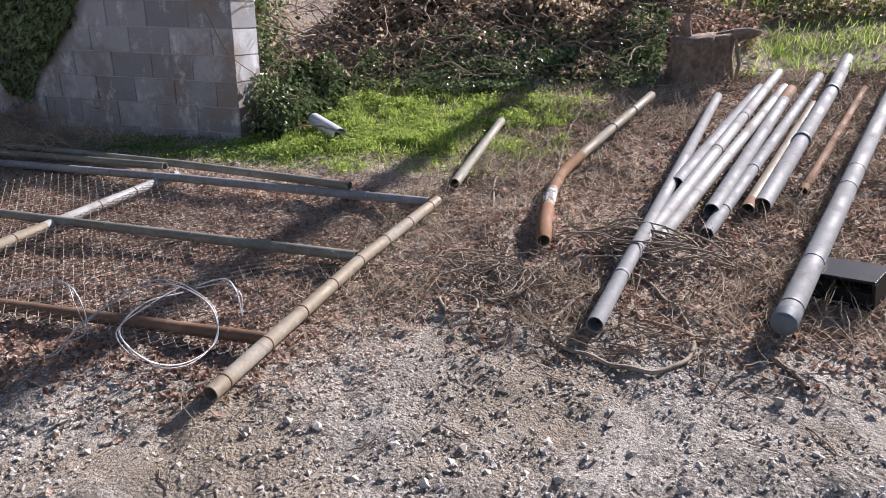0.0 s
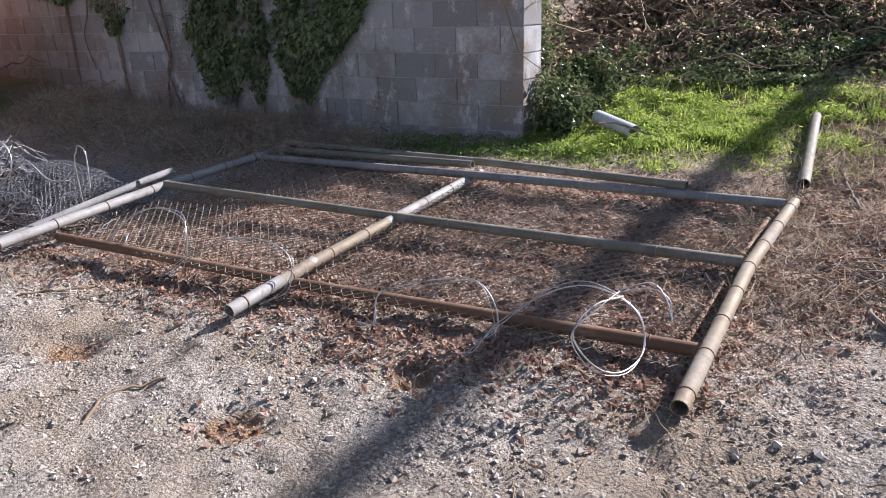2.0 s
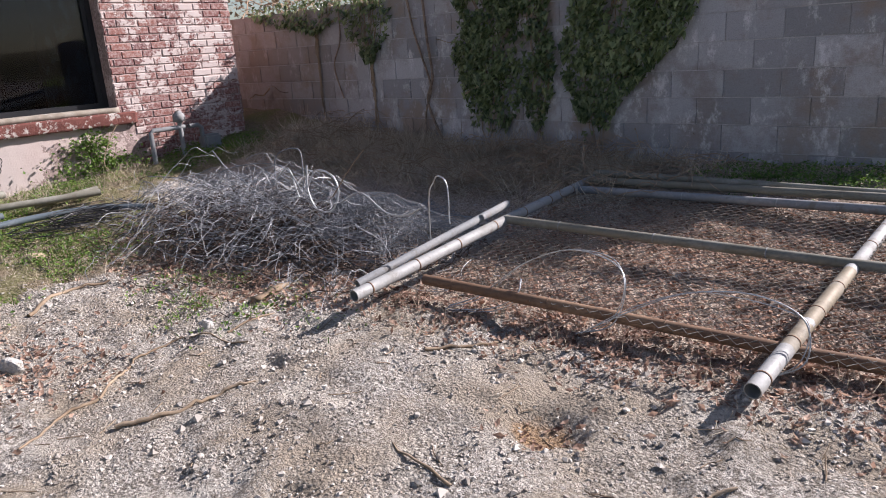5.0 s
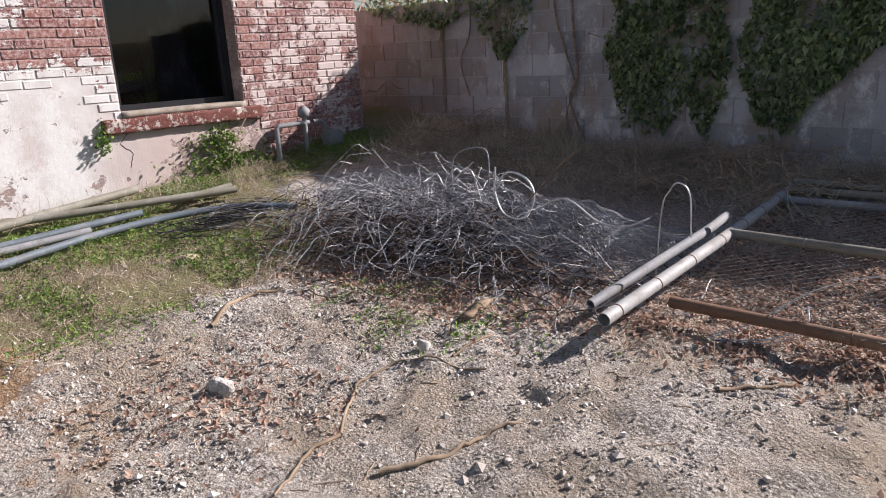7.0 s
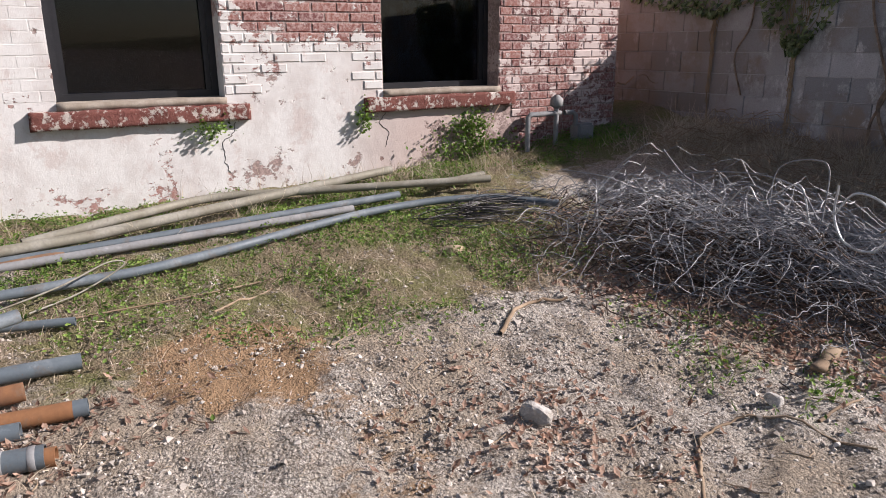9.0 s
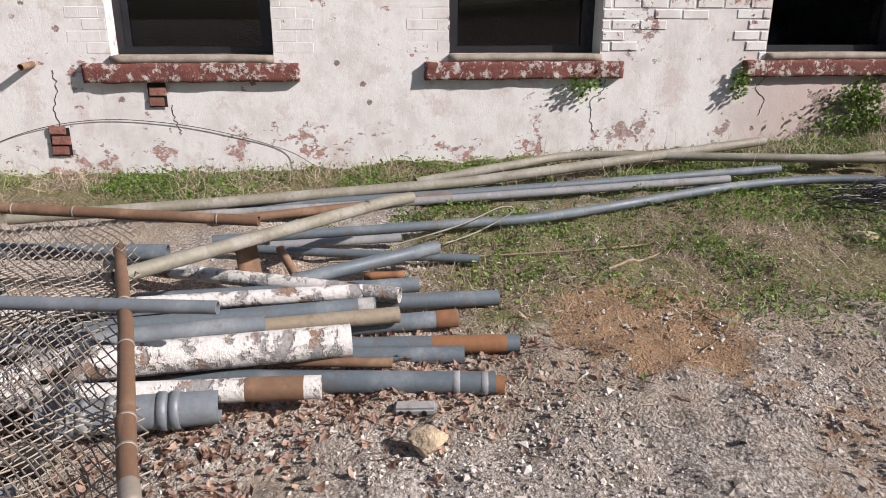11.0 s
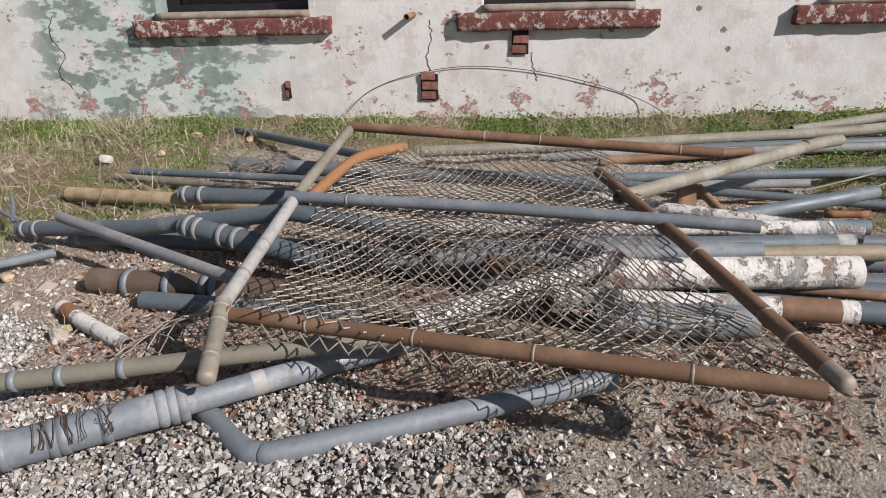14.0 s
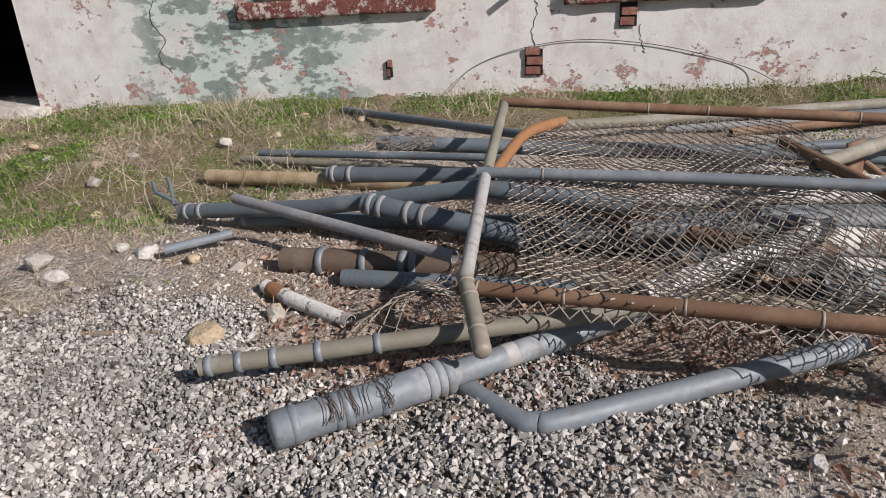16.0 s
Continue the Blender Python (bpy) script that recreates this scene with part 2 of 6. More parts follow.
def brick_material(name, random_of):
    """Red brick under worn whitewash; the paint is thick low down and away from the corner, thin near it."""
    n = Nodes(name)
    shade = n.each() if random_of == "object" else n.island()
    if random_of == "coat":
        shade = n.noise(3.0)
    red = n.mix(shade, (0.135, 0.051, 0.052), (0.28, 0.125, 0.10))
    red = n.mix(n.ramp(n.noise(50.0, 4.0), 0.4, 0.7, 0.0, 0.4), red, (0.12, 0.04, 0.03))
    y, z = n.axis(1), n.axis(2)
    # how much bare brick shows: more near the corner, and high up between the first two windows
    near_corner = n.math("MULTIPLY", n.ramp(y, 0.9, 2.4), 0.12)
    high = n.math("MULTIPLY", n.ramp(z, 1.0, 1.6), n.math("MULTIPLY", n.ramp(y, -1.2, 0.2), n.ramp(y, 1.9, 1.2)))
    low = n.math("MULTIPLY", n.ramp(z, 0.60, 0.30), 0.03)
    bare = n.math("ADD", n.math("ADD", near_corner, n.math("MULTIPLY", high, 0.165)), low)
    field = n.math("ADD", n.math("MULTIPLY", n.noise(3.1, 5.0, 0.65), 0.62), n.math("MULTIPLY", n.noise(21.0, 6.0, 0.75, stretch=(1, 0.7, 1.3)), 0.38))
    field = n.math("ADD", field, bare)
    field = n.math("ADD", field, n.math("MULTIPLY", shade, 0.05))
    paint_gone = n.ramp(field, 0.612, 0.636)
    if random_of == "coat":
        # behind the bare bricks by the corner the joints are grey-pink mortar
        red = n.mix(n.ramp(y, -0.4, -0.2), n.mix(n.noise(7.0), red, (0.46, 0.27, 0.23)), n.mix(n.noise(24.0, 5.0), (0.15, 0.10, 0.088), (0.34, 0.27, 0.245)))
        joint = n.ramp(y, 0.5, 1.1)
    white = n.mix(n.ramp(n.noise(4.0, 5.0, 0.65), 0.4, 0.66), (0.62, 0.615, 0.60), (0.53, 0.507, 0.49))
    white = n.mix(n.ramp(n.noise(26.0, 5.0, 0.7), 0.55, 0.75, 0.0, 0.5), white, (0.52, 0.45, 0.42))
    if random_of == "coat":
        white = n.mix(n.math("MULTIPLY", joint, 0.7), white, (0.40, 0.315, 0.285))
    # only a thin pink film of paint is left by the corner
    white = n.mix(n.ramp(y, 0.9, 1.7, 0.0, 0.7), white, (0.50, 0.385, 0.355))
    # pocks where the coat has burst
    pock = n.math("ADD", n.cells(5.5), n.math("MULTIPLY", n.math("SUBTRACT", n.noise(45.0, 4.0, 0.7), 0.5), 0.25))
    pock = n.math("MULTIPLY", n.ramp(pock, 0.13, 0.09), n.ramp(n.noise(2.3, 3.0), 0.46, 0.54))
    white = n.mix(n.math("MULTIPLY", pock, 0.85), white, (0.17, 0.095, 0.08))
    # thin spots where the brick shows pink through the coat
    white = n.mix(n.ramp(n.noise(5.5, 6.0, 0.72), 0.55, 0.64, 0.0, 0.5), white, (0.47, 0.39, 0.365))
    # rain-dirt in faint runs below the openings
    white = n.mix(n.ramp(n.noise(6.0, 5.0, 0.7, stretch=(1, 1.6, 0.3)), 0.55, 0.75, 0.0, 0.5), white, (0.47, 0.43, 0.41))
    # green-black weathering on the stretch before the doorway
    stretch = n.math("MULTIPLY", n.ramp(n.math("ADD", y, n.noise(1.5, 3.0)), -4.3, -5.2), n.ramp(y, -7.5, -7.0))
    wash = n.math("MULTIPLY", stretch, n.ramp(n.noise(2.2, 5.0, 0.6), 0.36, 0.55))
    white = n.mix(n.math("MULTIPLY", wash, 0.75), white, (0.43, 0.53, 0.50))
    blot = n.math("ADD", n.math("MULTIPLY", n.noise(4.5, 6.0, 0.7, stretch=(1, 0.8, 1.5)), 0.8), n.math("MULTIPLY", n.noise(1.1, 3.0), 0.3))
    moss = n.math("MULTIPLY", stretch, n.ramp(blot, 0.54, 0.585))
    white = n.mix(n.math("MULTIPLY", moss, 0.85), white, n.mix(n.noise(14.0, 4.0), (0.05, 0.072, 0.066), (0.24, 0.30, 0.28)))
    grain = n.noise(90.0, 5.0, 0.7)
    # thin chalky rests of paint on the bare bricks
    rests = n.ramp(n.noise(34.0, 5.0, 0.75), 0.42, 0.62, 0.0, 0.75)
    col = n.mix(paint_gone, white, n.mix(rests, red, (0.44, 0.33, 0.31)))
    lumps = n.math("MULTIPLY", n.noise(7.0, 5.0, 0.6), 0.9 if random_of == "coat" else 0.5)
    n.bump(n.math("ADD", lumps, n.math("ADD", n.math("MULTIPLY", grain, 0.4), n.math("MULTIPLY", n.math("ADD", paint_gone, pock), -0.7))), 0.8, 0.007)
    return n.done(col, 0.9, 0.0, 0.25)


def ground_material():
    """Gravel, soil, leaf litter, clay and turf, by a map of where each lies."""
    n = Nodes("gravelly_ground")
    sep = n.node("ShaderNodeSeparateColor")
    n.put(sep.inputs[0], n.attr("cover"))
    litter, turf, clay = sep.outputs
    grit = n.noise(75.0, 5.0, 0.7)
    gravel = n.mix(n.ramp(n.noise(52.0, 5.0, 0.75), 0.4, 0.6), (0.27, 0.235, 0.195), (0.82, 0.76, 0.69))
    # bare packed patches, pale and smooth
    packed = n.ramp(n.noise(4.2, 4.0, 0.55), 0.52, 0.62, 0.0, 0.75)
    gravel = n.mix(packed, gravel, n.mix(grit, (0.58, 0.53, 0.46), (0.84, 0.78, 0.70)))
    gravel = n.mix(n.ramp(n.noise(1.6, 5.0, 0.6), 0.4, 0.66), gravel, n.mix(grit, (0.36, 0.285, 0.21), (0.60, 0.51, 0.40)))
    gravel = n.mix(n.ramp(n.noise(120.0, 3.0, 0.6), 0.5, 0.7, 0.0, 0.55), gravel, (0.17, 0.145, 0.12))
    # tight-packed grit: a shade for each grain, dark gaps between
    grain = n.node("ShaderNodeSeparateColor")
    n.put(grain.inputs[0], n.cells(80.0, out="Color"))
    gap = n.cells(80.0)
    loose = n.ramp(n.noise(3.3, 5.0, 0.65), 0.40, 0.60, 0.2, 0.85)
    gravel = n.mix(n.math("MULTIPLY", loose, n.ramp(grain.outputs[0], 0.2, 0.9, 0.0, 0.5)), gravel, (0.32, 0.285, 0.24))
    gravel = n.mix(n.math("MULTIPLY", loose, n.ramp(gap, 0.45, 0.8, 0.0, 0.6)), gravel, (0.17, 0.145, 0.12))
    soil = n.mix(n.ramp(grit, 0.3, 0.7), (0.18, 0.13, 0.098), (0.80, 0.66, 0.54))
    mud = n.mix(grit, (0.26, 0.155, 0.085), (0.55, 0.38, 0.23))
    green = n.mix(n.ramp(grit, 0.3, 0.7), (0.11, 0.085, 0.05), (0.42, 0.34, 0.23))
    green = n.mix(n.ramp(n.noise(3.5, 5.0, 0.65), 0.42, 0.6, 0.0, 0.6), green, n.mix(grit, (0.13, 0.15, 0.04), (0.25, 0.27, 0.10)))
    ragged = n.math("MULTIPLY", n.math("SUBTRACT", n.noise(9.0, 5.0, 0.7), 0.5), 1.1)
    pick = lambda s: n.ramp(n.math("ADD", s, ragged), 0.35, 0.65)
    col = n.mix(pick(litter), gravel, soil)
    col = n.mix(pick(turf), col, green)
    col = n.mix(pick(clay), col, mud)
    height = n.math("ADD", n.math("MULTIPLY", n.math("MULTIPLY", gap, loose), -0.8), n.math("ADD", n.math("MULTIPLY", grit, 1.4), n.noise(14.0, 5.0)))
    n.bump(height, 1.0, 0.03)
    return n.done(col, 0.95, 0.0, 0.2)


GLASS = glass()
BLOCK = block_material()
BRICK_PIECE = brick_material("whitewashed_brick", "object")
BRICK_REST = brick_material("whitewashed_brick_rest", "island")
GROUND = ground_material()
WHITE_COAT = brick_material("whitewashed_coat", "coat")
MORTAR = plain("grey_mortar", (0.46, 0.455, 0.46), (0.34, 0.33, 0.33), 6.0, 0.95, 0.01, 0.7)


# ---- geometry helpers ----
def mesh_of(name, verts, faces, smooth=False):
    me = bpy.data.meshes.new(name)
    me.from_pydata([tuple(v) for v in verts], [], [tuple(f) for f in faces])
    me.polygons.foreach_set("use_smooth", [smooth] * len(me.polygons))
    return me


def array_mesh(name, verts, faces, smooth=False):
    """A mesh from numpy arrays; all faces have as many corners."""
    verts, faces = np.asarray(verts, np.float32), np.asarray(faces, np.int32)
    me = bpy.data.meshes.new(name)
    me.vertices.add(len(verts))
    me.vertices.foreach_set("co", verts.ravel())
    me.loops.add(faces.size)
    me.loops.foreach_set("vertex_index", faces.ravel())
    me.polygons.add(len(faces))
    me.polygons.foreach_set("loop_start", np.arange(len(faces), dtype=np.int32) * faces.shape[1])
    me.update(calc_edges=True)
    me.polygons.foreach_set("use_smooth", np.full(len(faces), smooth))
    return me


def thing(name, mesh, material, origin, label, category, group="", kind=""):
    """A top-level object; the mesh is in metres from origin."""
    ob = new(name, mesh)
    ob.location = origin
    if mesh is not None:
        mesh.materials.append(material)
    return tagged(ob, label, category, group, kind)


def part(name, mesh, material, parent, label="", at=None):
    ob = new(name, mesh)
    if not mesh.materials:
        mesh.materials.append(material)
    ob.parent = parent
    if at is not None:
        ob.location = at
    return tagged(ob, label)


def frames_along(pts):
    """Two cross directions at each point of a line."""
    pts = np.asarray(pts, float)
    tang = np.gradient(pts, axis=0)
    tang /= np.linalg.norm(tang, axis=1)[:, None] + 1e-9
    a = np.cross(tang[0], (0.13, 0.21, 0.97))
    if np.linalg.norm(a) < 0.1:
        a = np.cross(tang[0], (1.0, 0.1, 0.0))
    sides = []
    for t in tang:
        a = a - t * np.dot(a, t)
        a /= np.linalg.norm(a) + 1e-9
        sides.append(a)
    sides = np.array(sides)
    return sides, np.cross(tang, sides)


def sweep(pts, radii, seg=16):
    pts = np.asarray(pts, float)
    radii = np.broadcast_to(np.asarray(radii, float), (len(pts),))
    s, u = frames_along(pts)
    ang = np.linspace(0, 2 * math.pi, seg, endpoint=False)
    ring = pts[:, None] + radii[:, None, None] * (np.cos(ang)[None, :, None] * s[:, None] + np.sin(ang)[None, :, None] * u[:, None])
    k = np.arange(seg)
    faces = []
    for i in range(len(pts) - 1):
        a, b = i * seg + k, i * seg + (k + 1) % seg
        faces.append(np.stack([a, b, b + seg, a + seg], 1))
    return ring.reshape(-1, 3), np.concatenate(faces)


def tubes(lines, radius, seg=3):
    """Many thin round lines as one set of arrays."""
    vs, fs, base = [], [], 0
    for line in lines:
        v, f = sweep(line, radius, seg)
        vs.append(v)
        fs.append(f + base)
        base += len(v)
    return np.concatenate(vs), np.concatenate(fs)


def smooth_line(pts, n=8):
    """A soft curve through the points."""
    p = np.asarray(pts, float)
    p = np.vstack([2 * p[0] - p[1], p, 2 * p[-1] - p[-2]])
    out = []
    for i in range(1, len(p) - 2):
        for t in np.linspace(0, 1, n, endpoint=False):
            a, b, c, d = p[i - 1:i + 3]
            out.append(0.5 * (2 * b + (c - a) * t + (2 * a - 5 * b + 4 * c - d) * t * t + (3 * b - a - 3 * c + d) * t ** 3))
    return np.array(out + [p[-2]])


def pipe_mesh(name, pts, r, seg=18, wall=0.004, dents=0.0):
    """A hollow pipe along pts, with the rims and the first part of its bore."""
    pts = np.asarray(pts, float)
    v, f = sweep(pts, r, seg)
    verts, faces = [v], [f]
    base = len(v)
    inner = max(r - wall, r * 0.6)
    for end in (0, -1):
        inward = (pts[1] - pts[0]) if end == 0 else (pts[-2] - pts[-1])
        inward = inward / np.linalg.norm(inward)
        s, u = frames_along(pts)
        ang = np.linspace(0, 2 * math.pi, seg, endpoint=False)
        circle = np.cos(ang)[:, None] * s[end] + np.sin(ang)[:, None] * u[end]
        rim = pts[end] + inner * circle
        deep = rim + inward * min(0.3, np.linalg.norm(pts[-1] - pts[0]) * 0.4)
        outer = v[:seg] if end == 0 else v[len(v) - seg:]
        k = np.arange(seg)
        j = (k + 1) % seg
        # the rim has its own corners, so that the edge stays crisp
        verts += [outer, rim, rim, deep]
        ring = np.stack([base + j, base + k, base + seg + k, base + seg + j], 1)
        bore = np.stack([base + 2 * seg + j, base + 2 * seg + k, base + 3 * seg + k, base + 3 * seg + j], 1)
        if end == -1:
            ring, bore = ring[:, ::-1], bore[:, ::-1]
        faces += [ring, bore]
        base += 4 * seg
    return array_mesh(name, np.concatenate(verts), np.concatenate(faces), True)


def along(pts, f):
    """The place and direction at the fraction f of a line's length."""
    pts = np.asarray(pts, float)
    d = np.linalg.norm(np.diff(pts, axis=0), axis=1)
    want, i = f * d.sum(), 0
    while i < len(d) - 1 and want > d[i]:
        want -= d[i]
        i += 1
    way = (pts[i + 1] - pts[i]) / d[i]
    return pts[i] + way * want, way


def pipe(pts, r, material, label, name="steel_pipe", bands=(), band_r=1.12, band_w=0.012, band_material=None, cap=None, group="", bend=False, parent=None):
    """One pipe with its bands and end cap: a loose one, or a part of the thing given as parent."""
    pts = np.asarray(pts, float)
    origin = pts[0].copy() if parent is None else np.array(parent.location)
    local = pts - origin
    if bend:
        local = smooth_line(local, 10)
    else:
        # a slight sag and unevenness, as old pipes have
        n = max(3, int(np.linalg.norm(local[-1] - local[0]) / 0.35))
        if len(local) == 2:
            local = np.linspace(local[0], local[1], n)
    if parent is None:
        ob = thing(name, pipe_mesh(name, local, r), material, tuple(origin), label, "pipe", group)
    else:
        ob = part(name, pipe_mesh(name, local, r), material, parent, label)
    for band in bands:
        f, band_w, band_r, band_material = band if isinstance(band, tuple) else (band, band_w, band_r, band_material)
        total = np.linalg.norm(np.diff(local, axis=0), axis=1).sum()
        steps = np.concatenate([[-1.0], np.linspace(-0.85, 0.85, 2 if band_w < 0.03 else 9), [1.0]])
        line = [along(local, min(max(f + a * band_w / total, 0.0), 1.0))[0] for a in steps]
        v, fc = sweep(line, [r] + [r * band_r] * (len(steps) - 2) + [r], 18)
        part("band", array_mesh("band", v, fc, True), band_material or GALV, ob)
    if cap is not None:
        at, d = (local[0], local[0] - local[1]) if cap == 0 else (local[-1], local[-1] - local[-2])
        d = d / np.linalg.norm(d)
        steps = [(-0.06, 1.04), (-0.004, 1.05), (0.004, 1.0), (0.010, 0.8), (0.014, 0.4), (0.015, 0.01)]
        v, fc = sweep([at + d * a for a, _ in steps], [r * k for _, k in steps], 18)
        part("cap", array_mesh("cap", v, fc, True), band_material or GALV, ob, "domed metal end cap")
    return ob


def box_mesh(name, lo, hi, bevel=0.0, jitter=0.0, seed=0):
    bm = bmesh.new()
    bmesh.ops.create_cube(bm, size=1.0)
    lo, hi = Vector(lo), Vector(hi)
    rnd = random.Random(seed)
    for v in bm.verts:
        v.co = Vector(((v.co[i] + 0.5) * (hi[i] - lo[i]) + lo[i] for i in range(3)))
        v.co += Vector((rnd.uniform(-1, 1), rnd.uniform(-1, 1), rnd.uniform(-1, 1))) * jitter
    if bevel:
        bmesh.ops.bevel(bm, geom=bm.edges[:], offset=bevel, segments=2, affect="EDGES")
    me = bpy.data.meshes.new(name)
    bm.to_mesh(me)
    bm.free()
    return me


def lattice(x, y, cell, seed):
    """Smooth random values over the plan, 0 to 1."""
    x, y = np.asarray(x, float) / cell, np.asarray(y, float) / cell
    i, j = np.floor(x), np.floor(y)
    u, v = x - i, y - j
    u, v = u * u * (3 - 2 * u), v * v * (3 - 2 * v)

    def rnd(a, b):
        h = np.sin(a * 127.1 + b * 311.7 + seed * 74.7) * 43758.5453
        return h - np.floor(h)

    return (rnd(i, j) * (1 - u) + rnd(i + 1, j) * u) * (1 - v) + (rnd(i, j + 1) * (1 - u) + rnd(i + 1, j + 1) * u) * v


def smoothstep(v, a, b):
    t = np.clip((np.asarray(v, float) - a) / (b - a), 0, 1)
    return t * t * (3 - 2 * t)


PITS = ((-4.17, 0.76, 0.15, 0.05), (-3.03, 0.67, 0.16, 0.05), (-3.97, 0.09, 0.15, 0.05), (-2.66, 1.2, 0.14, 0.045))


def terrain(x, y):
    """The lie of the land, without its small relief."""
    far = np.clip(np.asarray(y, float), 0, 24.0)
    x, y = np.clip(np.asarray(x, float), -10.5, 2.6), np.clip(np.asarray(y, float), -8.6, 8.5)
    z = 0.04689 - 0.011357 * x + 0.071637 * y + 0.013546 * x * y - 0.009125 * x * x + 0.005980 * y * y + 0.001048 * x * x * y - 0.000310 * x * y * y + 0.000679 * y ** 3 - 0.000956 * x ** 3
    z = z + 0.10 * np.maximum(far - 7.6, 0)
    z = z + 0.075 * np.exp(-(((x + 5.0) / 0.6) ** 2 + ((y - 0.55) / 0.5) ** 2))
    return z


def ground_z(x, y):
    z = terrain(x, y) + (lattice(x, y, 0.6, 1) - 0.5) * 0.035 + (lattice(x, y, 0.17, 2) - 0.5) * 0.036 + (lattice(x, y, 0.075, 3) - 0.5) * 0.026
    for px, py, r, d in PITS:
        z = z - d * np.exp(-(((x - px) / r) ** 2 + ((y - py) / (r * 0.75)) ** 2) ** 2)
    return z


# ---- ground: one sheet to the horizon ----
def spread(lo, hi, step, far):
    """Even steps from lo to hi, then ever longer ones out to far."""
    mid = np.arange(lo, hi + step / 2, step)
    out, d = [], step
    while not out or out[-1] < far:
        d *= 1.35
        out.append((out[-1] if out else 0) + d)
    out = np.array(out)
    return np.concatenate([(lo - out)[::-1], mid, hi + out])


def covers(x, y):
    """Where litter, turf and clay lie."""
    wob = (lattice(x, y, 0.5, 5) - 0.5) * 0.9
    inside = smoothstep(y + wob * 0.4 - 0.85 * smoothstep(x, -1.9, -0.9), 1.15, 1.6) * smoothstep(x, -5.9, -5.3)
    pile = np.exp(-(((x + 7.2) / 1.5) ** 2 + ((y - 1.9) / 0.75) ** 2) ** 2)
    heap = smoothstep(x, -8.8, -8.2) * smoothstep(x + 0.5 * smoothstep(y, -3.7, -3.1), -6.3, -6.6) * smoothstep(y, -5.2, -4.6) * smoothstep(y, -1.6, -2.0)
    shade = np.maximum(smoothstep(y, 3.3, 3.8) * smoothstep(x, -3.6, -4.4), smoothstep(y, 2.2, 2.8) * smoothstep(x, -5.5, -6.0))
    litter = np.clip(np.maximum.reduce([inside * 0.8, pile * 0.9, heap * 0.8, shade * 0.8]) + wob * 0.25, 0, 1)
    lawn = np.exp(-(((x + 2.5) / 1.25) ** 2 + ((y - 5.0) / 1.05) ** 2) ** 2)
    far_lawn = smoothstep(y, 6.0, 7.0) * smoothstep(x, -0.4, 0.6)
    strip = smoothstep(x + wob * 0.3, -9.0, -9.5)
    mid = smoothstep(x + wob * 0.4, -7.1, -7.8) * smoothstep(y, -2.2, -1.6) * smoothstep(y, 2.4, 1.6)
    left = smoothstep(x + wob, -7.2, -8.2) * smoothstep(y, -4.8, -5.8)
    brown = smoothstep(x + wob, -6.7, -7.3) * smoothstep(y, -4.5, -5.0) * (0.35 + 0.5 * lattice(x, y, 0.35, 6))
    litter = np.maximum(litter, brown)
    turf = np.clip(np.maximum.reduce([lawn, far_lawn * 0.7, strip * 0.75, mid * 0.7, left * 0.75]) + wob * 0.3, 0, 1)
    clay = np.exp(-(((x + 7.55) / 0.5) ** 2 + ((y + 1.0) / 0.45) ** 2) ** 2) * 0.85
    clay = clay + 0.45 * np.exp(-(((x + 6.6) / 0.6) ** 2 + ((y + 0.75) / 0.3) ** 2) ** 2)
    for px, py, r, d in PITS:
        clay = clay + 0.6 * np.exp(-(((x - px) / r) ** 2 + ((y - py) / (r * 0.75)) ** 2) ** 2)
    return litter, turf, np.clip(clay, 0, 1)


gx, gy = spread(-10.6, 2.0, 0.026, 400.0), spread(-7.2, 5.0, 0.026, 400.0)
X, Y = np.meshgrid(gx, gy)
Z = ground_z(X, Y) + (lattice(X, Y, 0.05, 4) - 0.5) * 0.016
w = len(gx)
idx = (np.arange(len(gy) - 1)[:, None] * w + np.arange(w - 1)[None]).ravel()
ground_mesh = array_mesh("ground", np.stack([X, Y, Z], -1).reshape(-1, 3), np.stack([idx, idx + 1, idx + w + 1, idx + w], 1), True)
cover = ground_mesh.color_attributes.new("cover", "FLOAT_COLOR", "POINT")
lit, tur, cla = covers(X, Y)
cover.data.foreach_set("color", np.stack([lit, tur, cla, np.ones_like(lit)], -1).astype(np.float32).ravel())
thing("ground", ground_mesh, GROUND, (0, 0, 0), "grey gravelly yard with leaf litter, weeds and clay", "ground", kind="structure")


# ---- the whitewashed brick building: openings, walls, room behind ----
FACE, CORNER, DOOR = -10.14, 3.62, -8.2
WINDOWS = ((1.0, 2.17), (-1.43, -0.31), (-3.71, -2.65), (-6.16, -4.98))
LOW, TOP, ROOF = 0.95, 2.62, 3.7


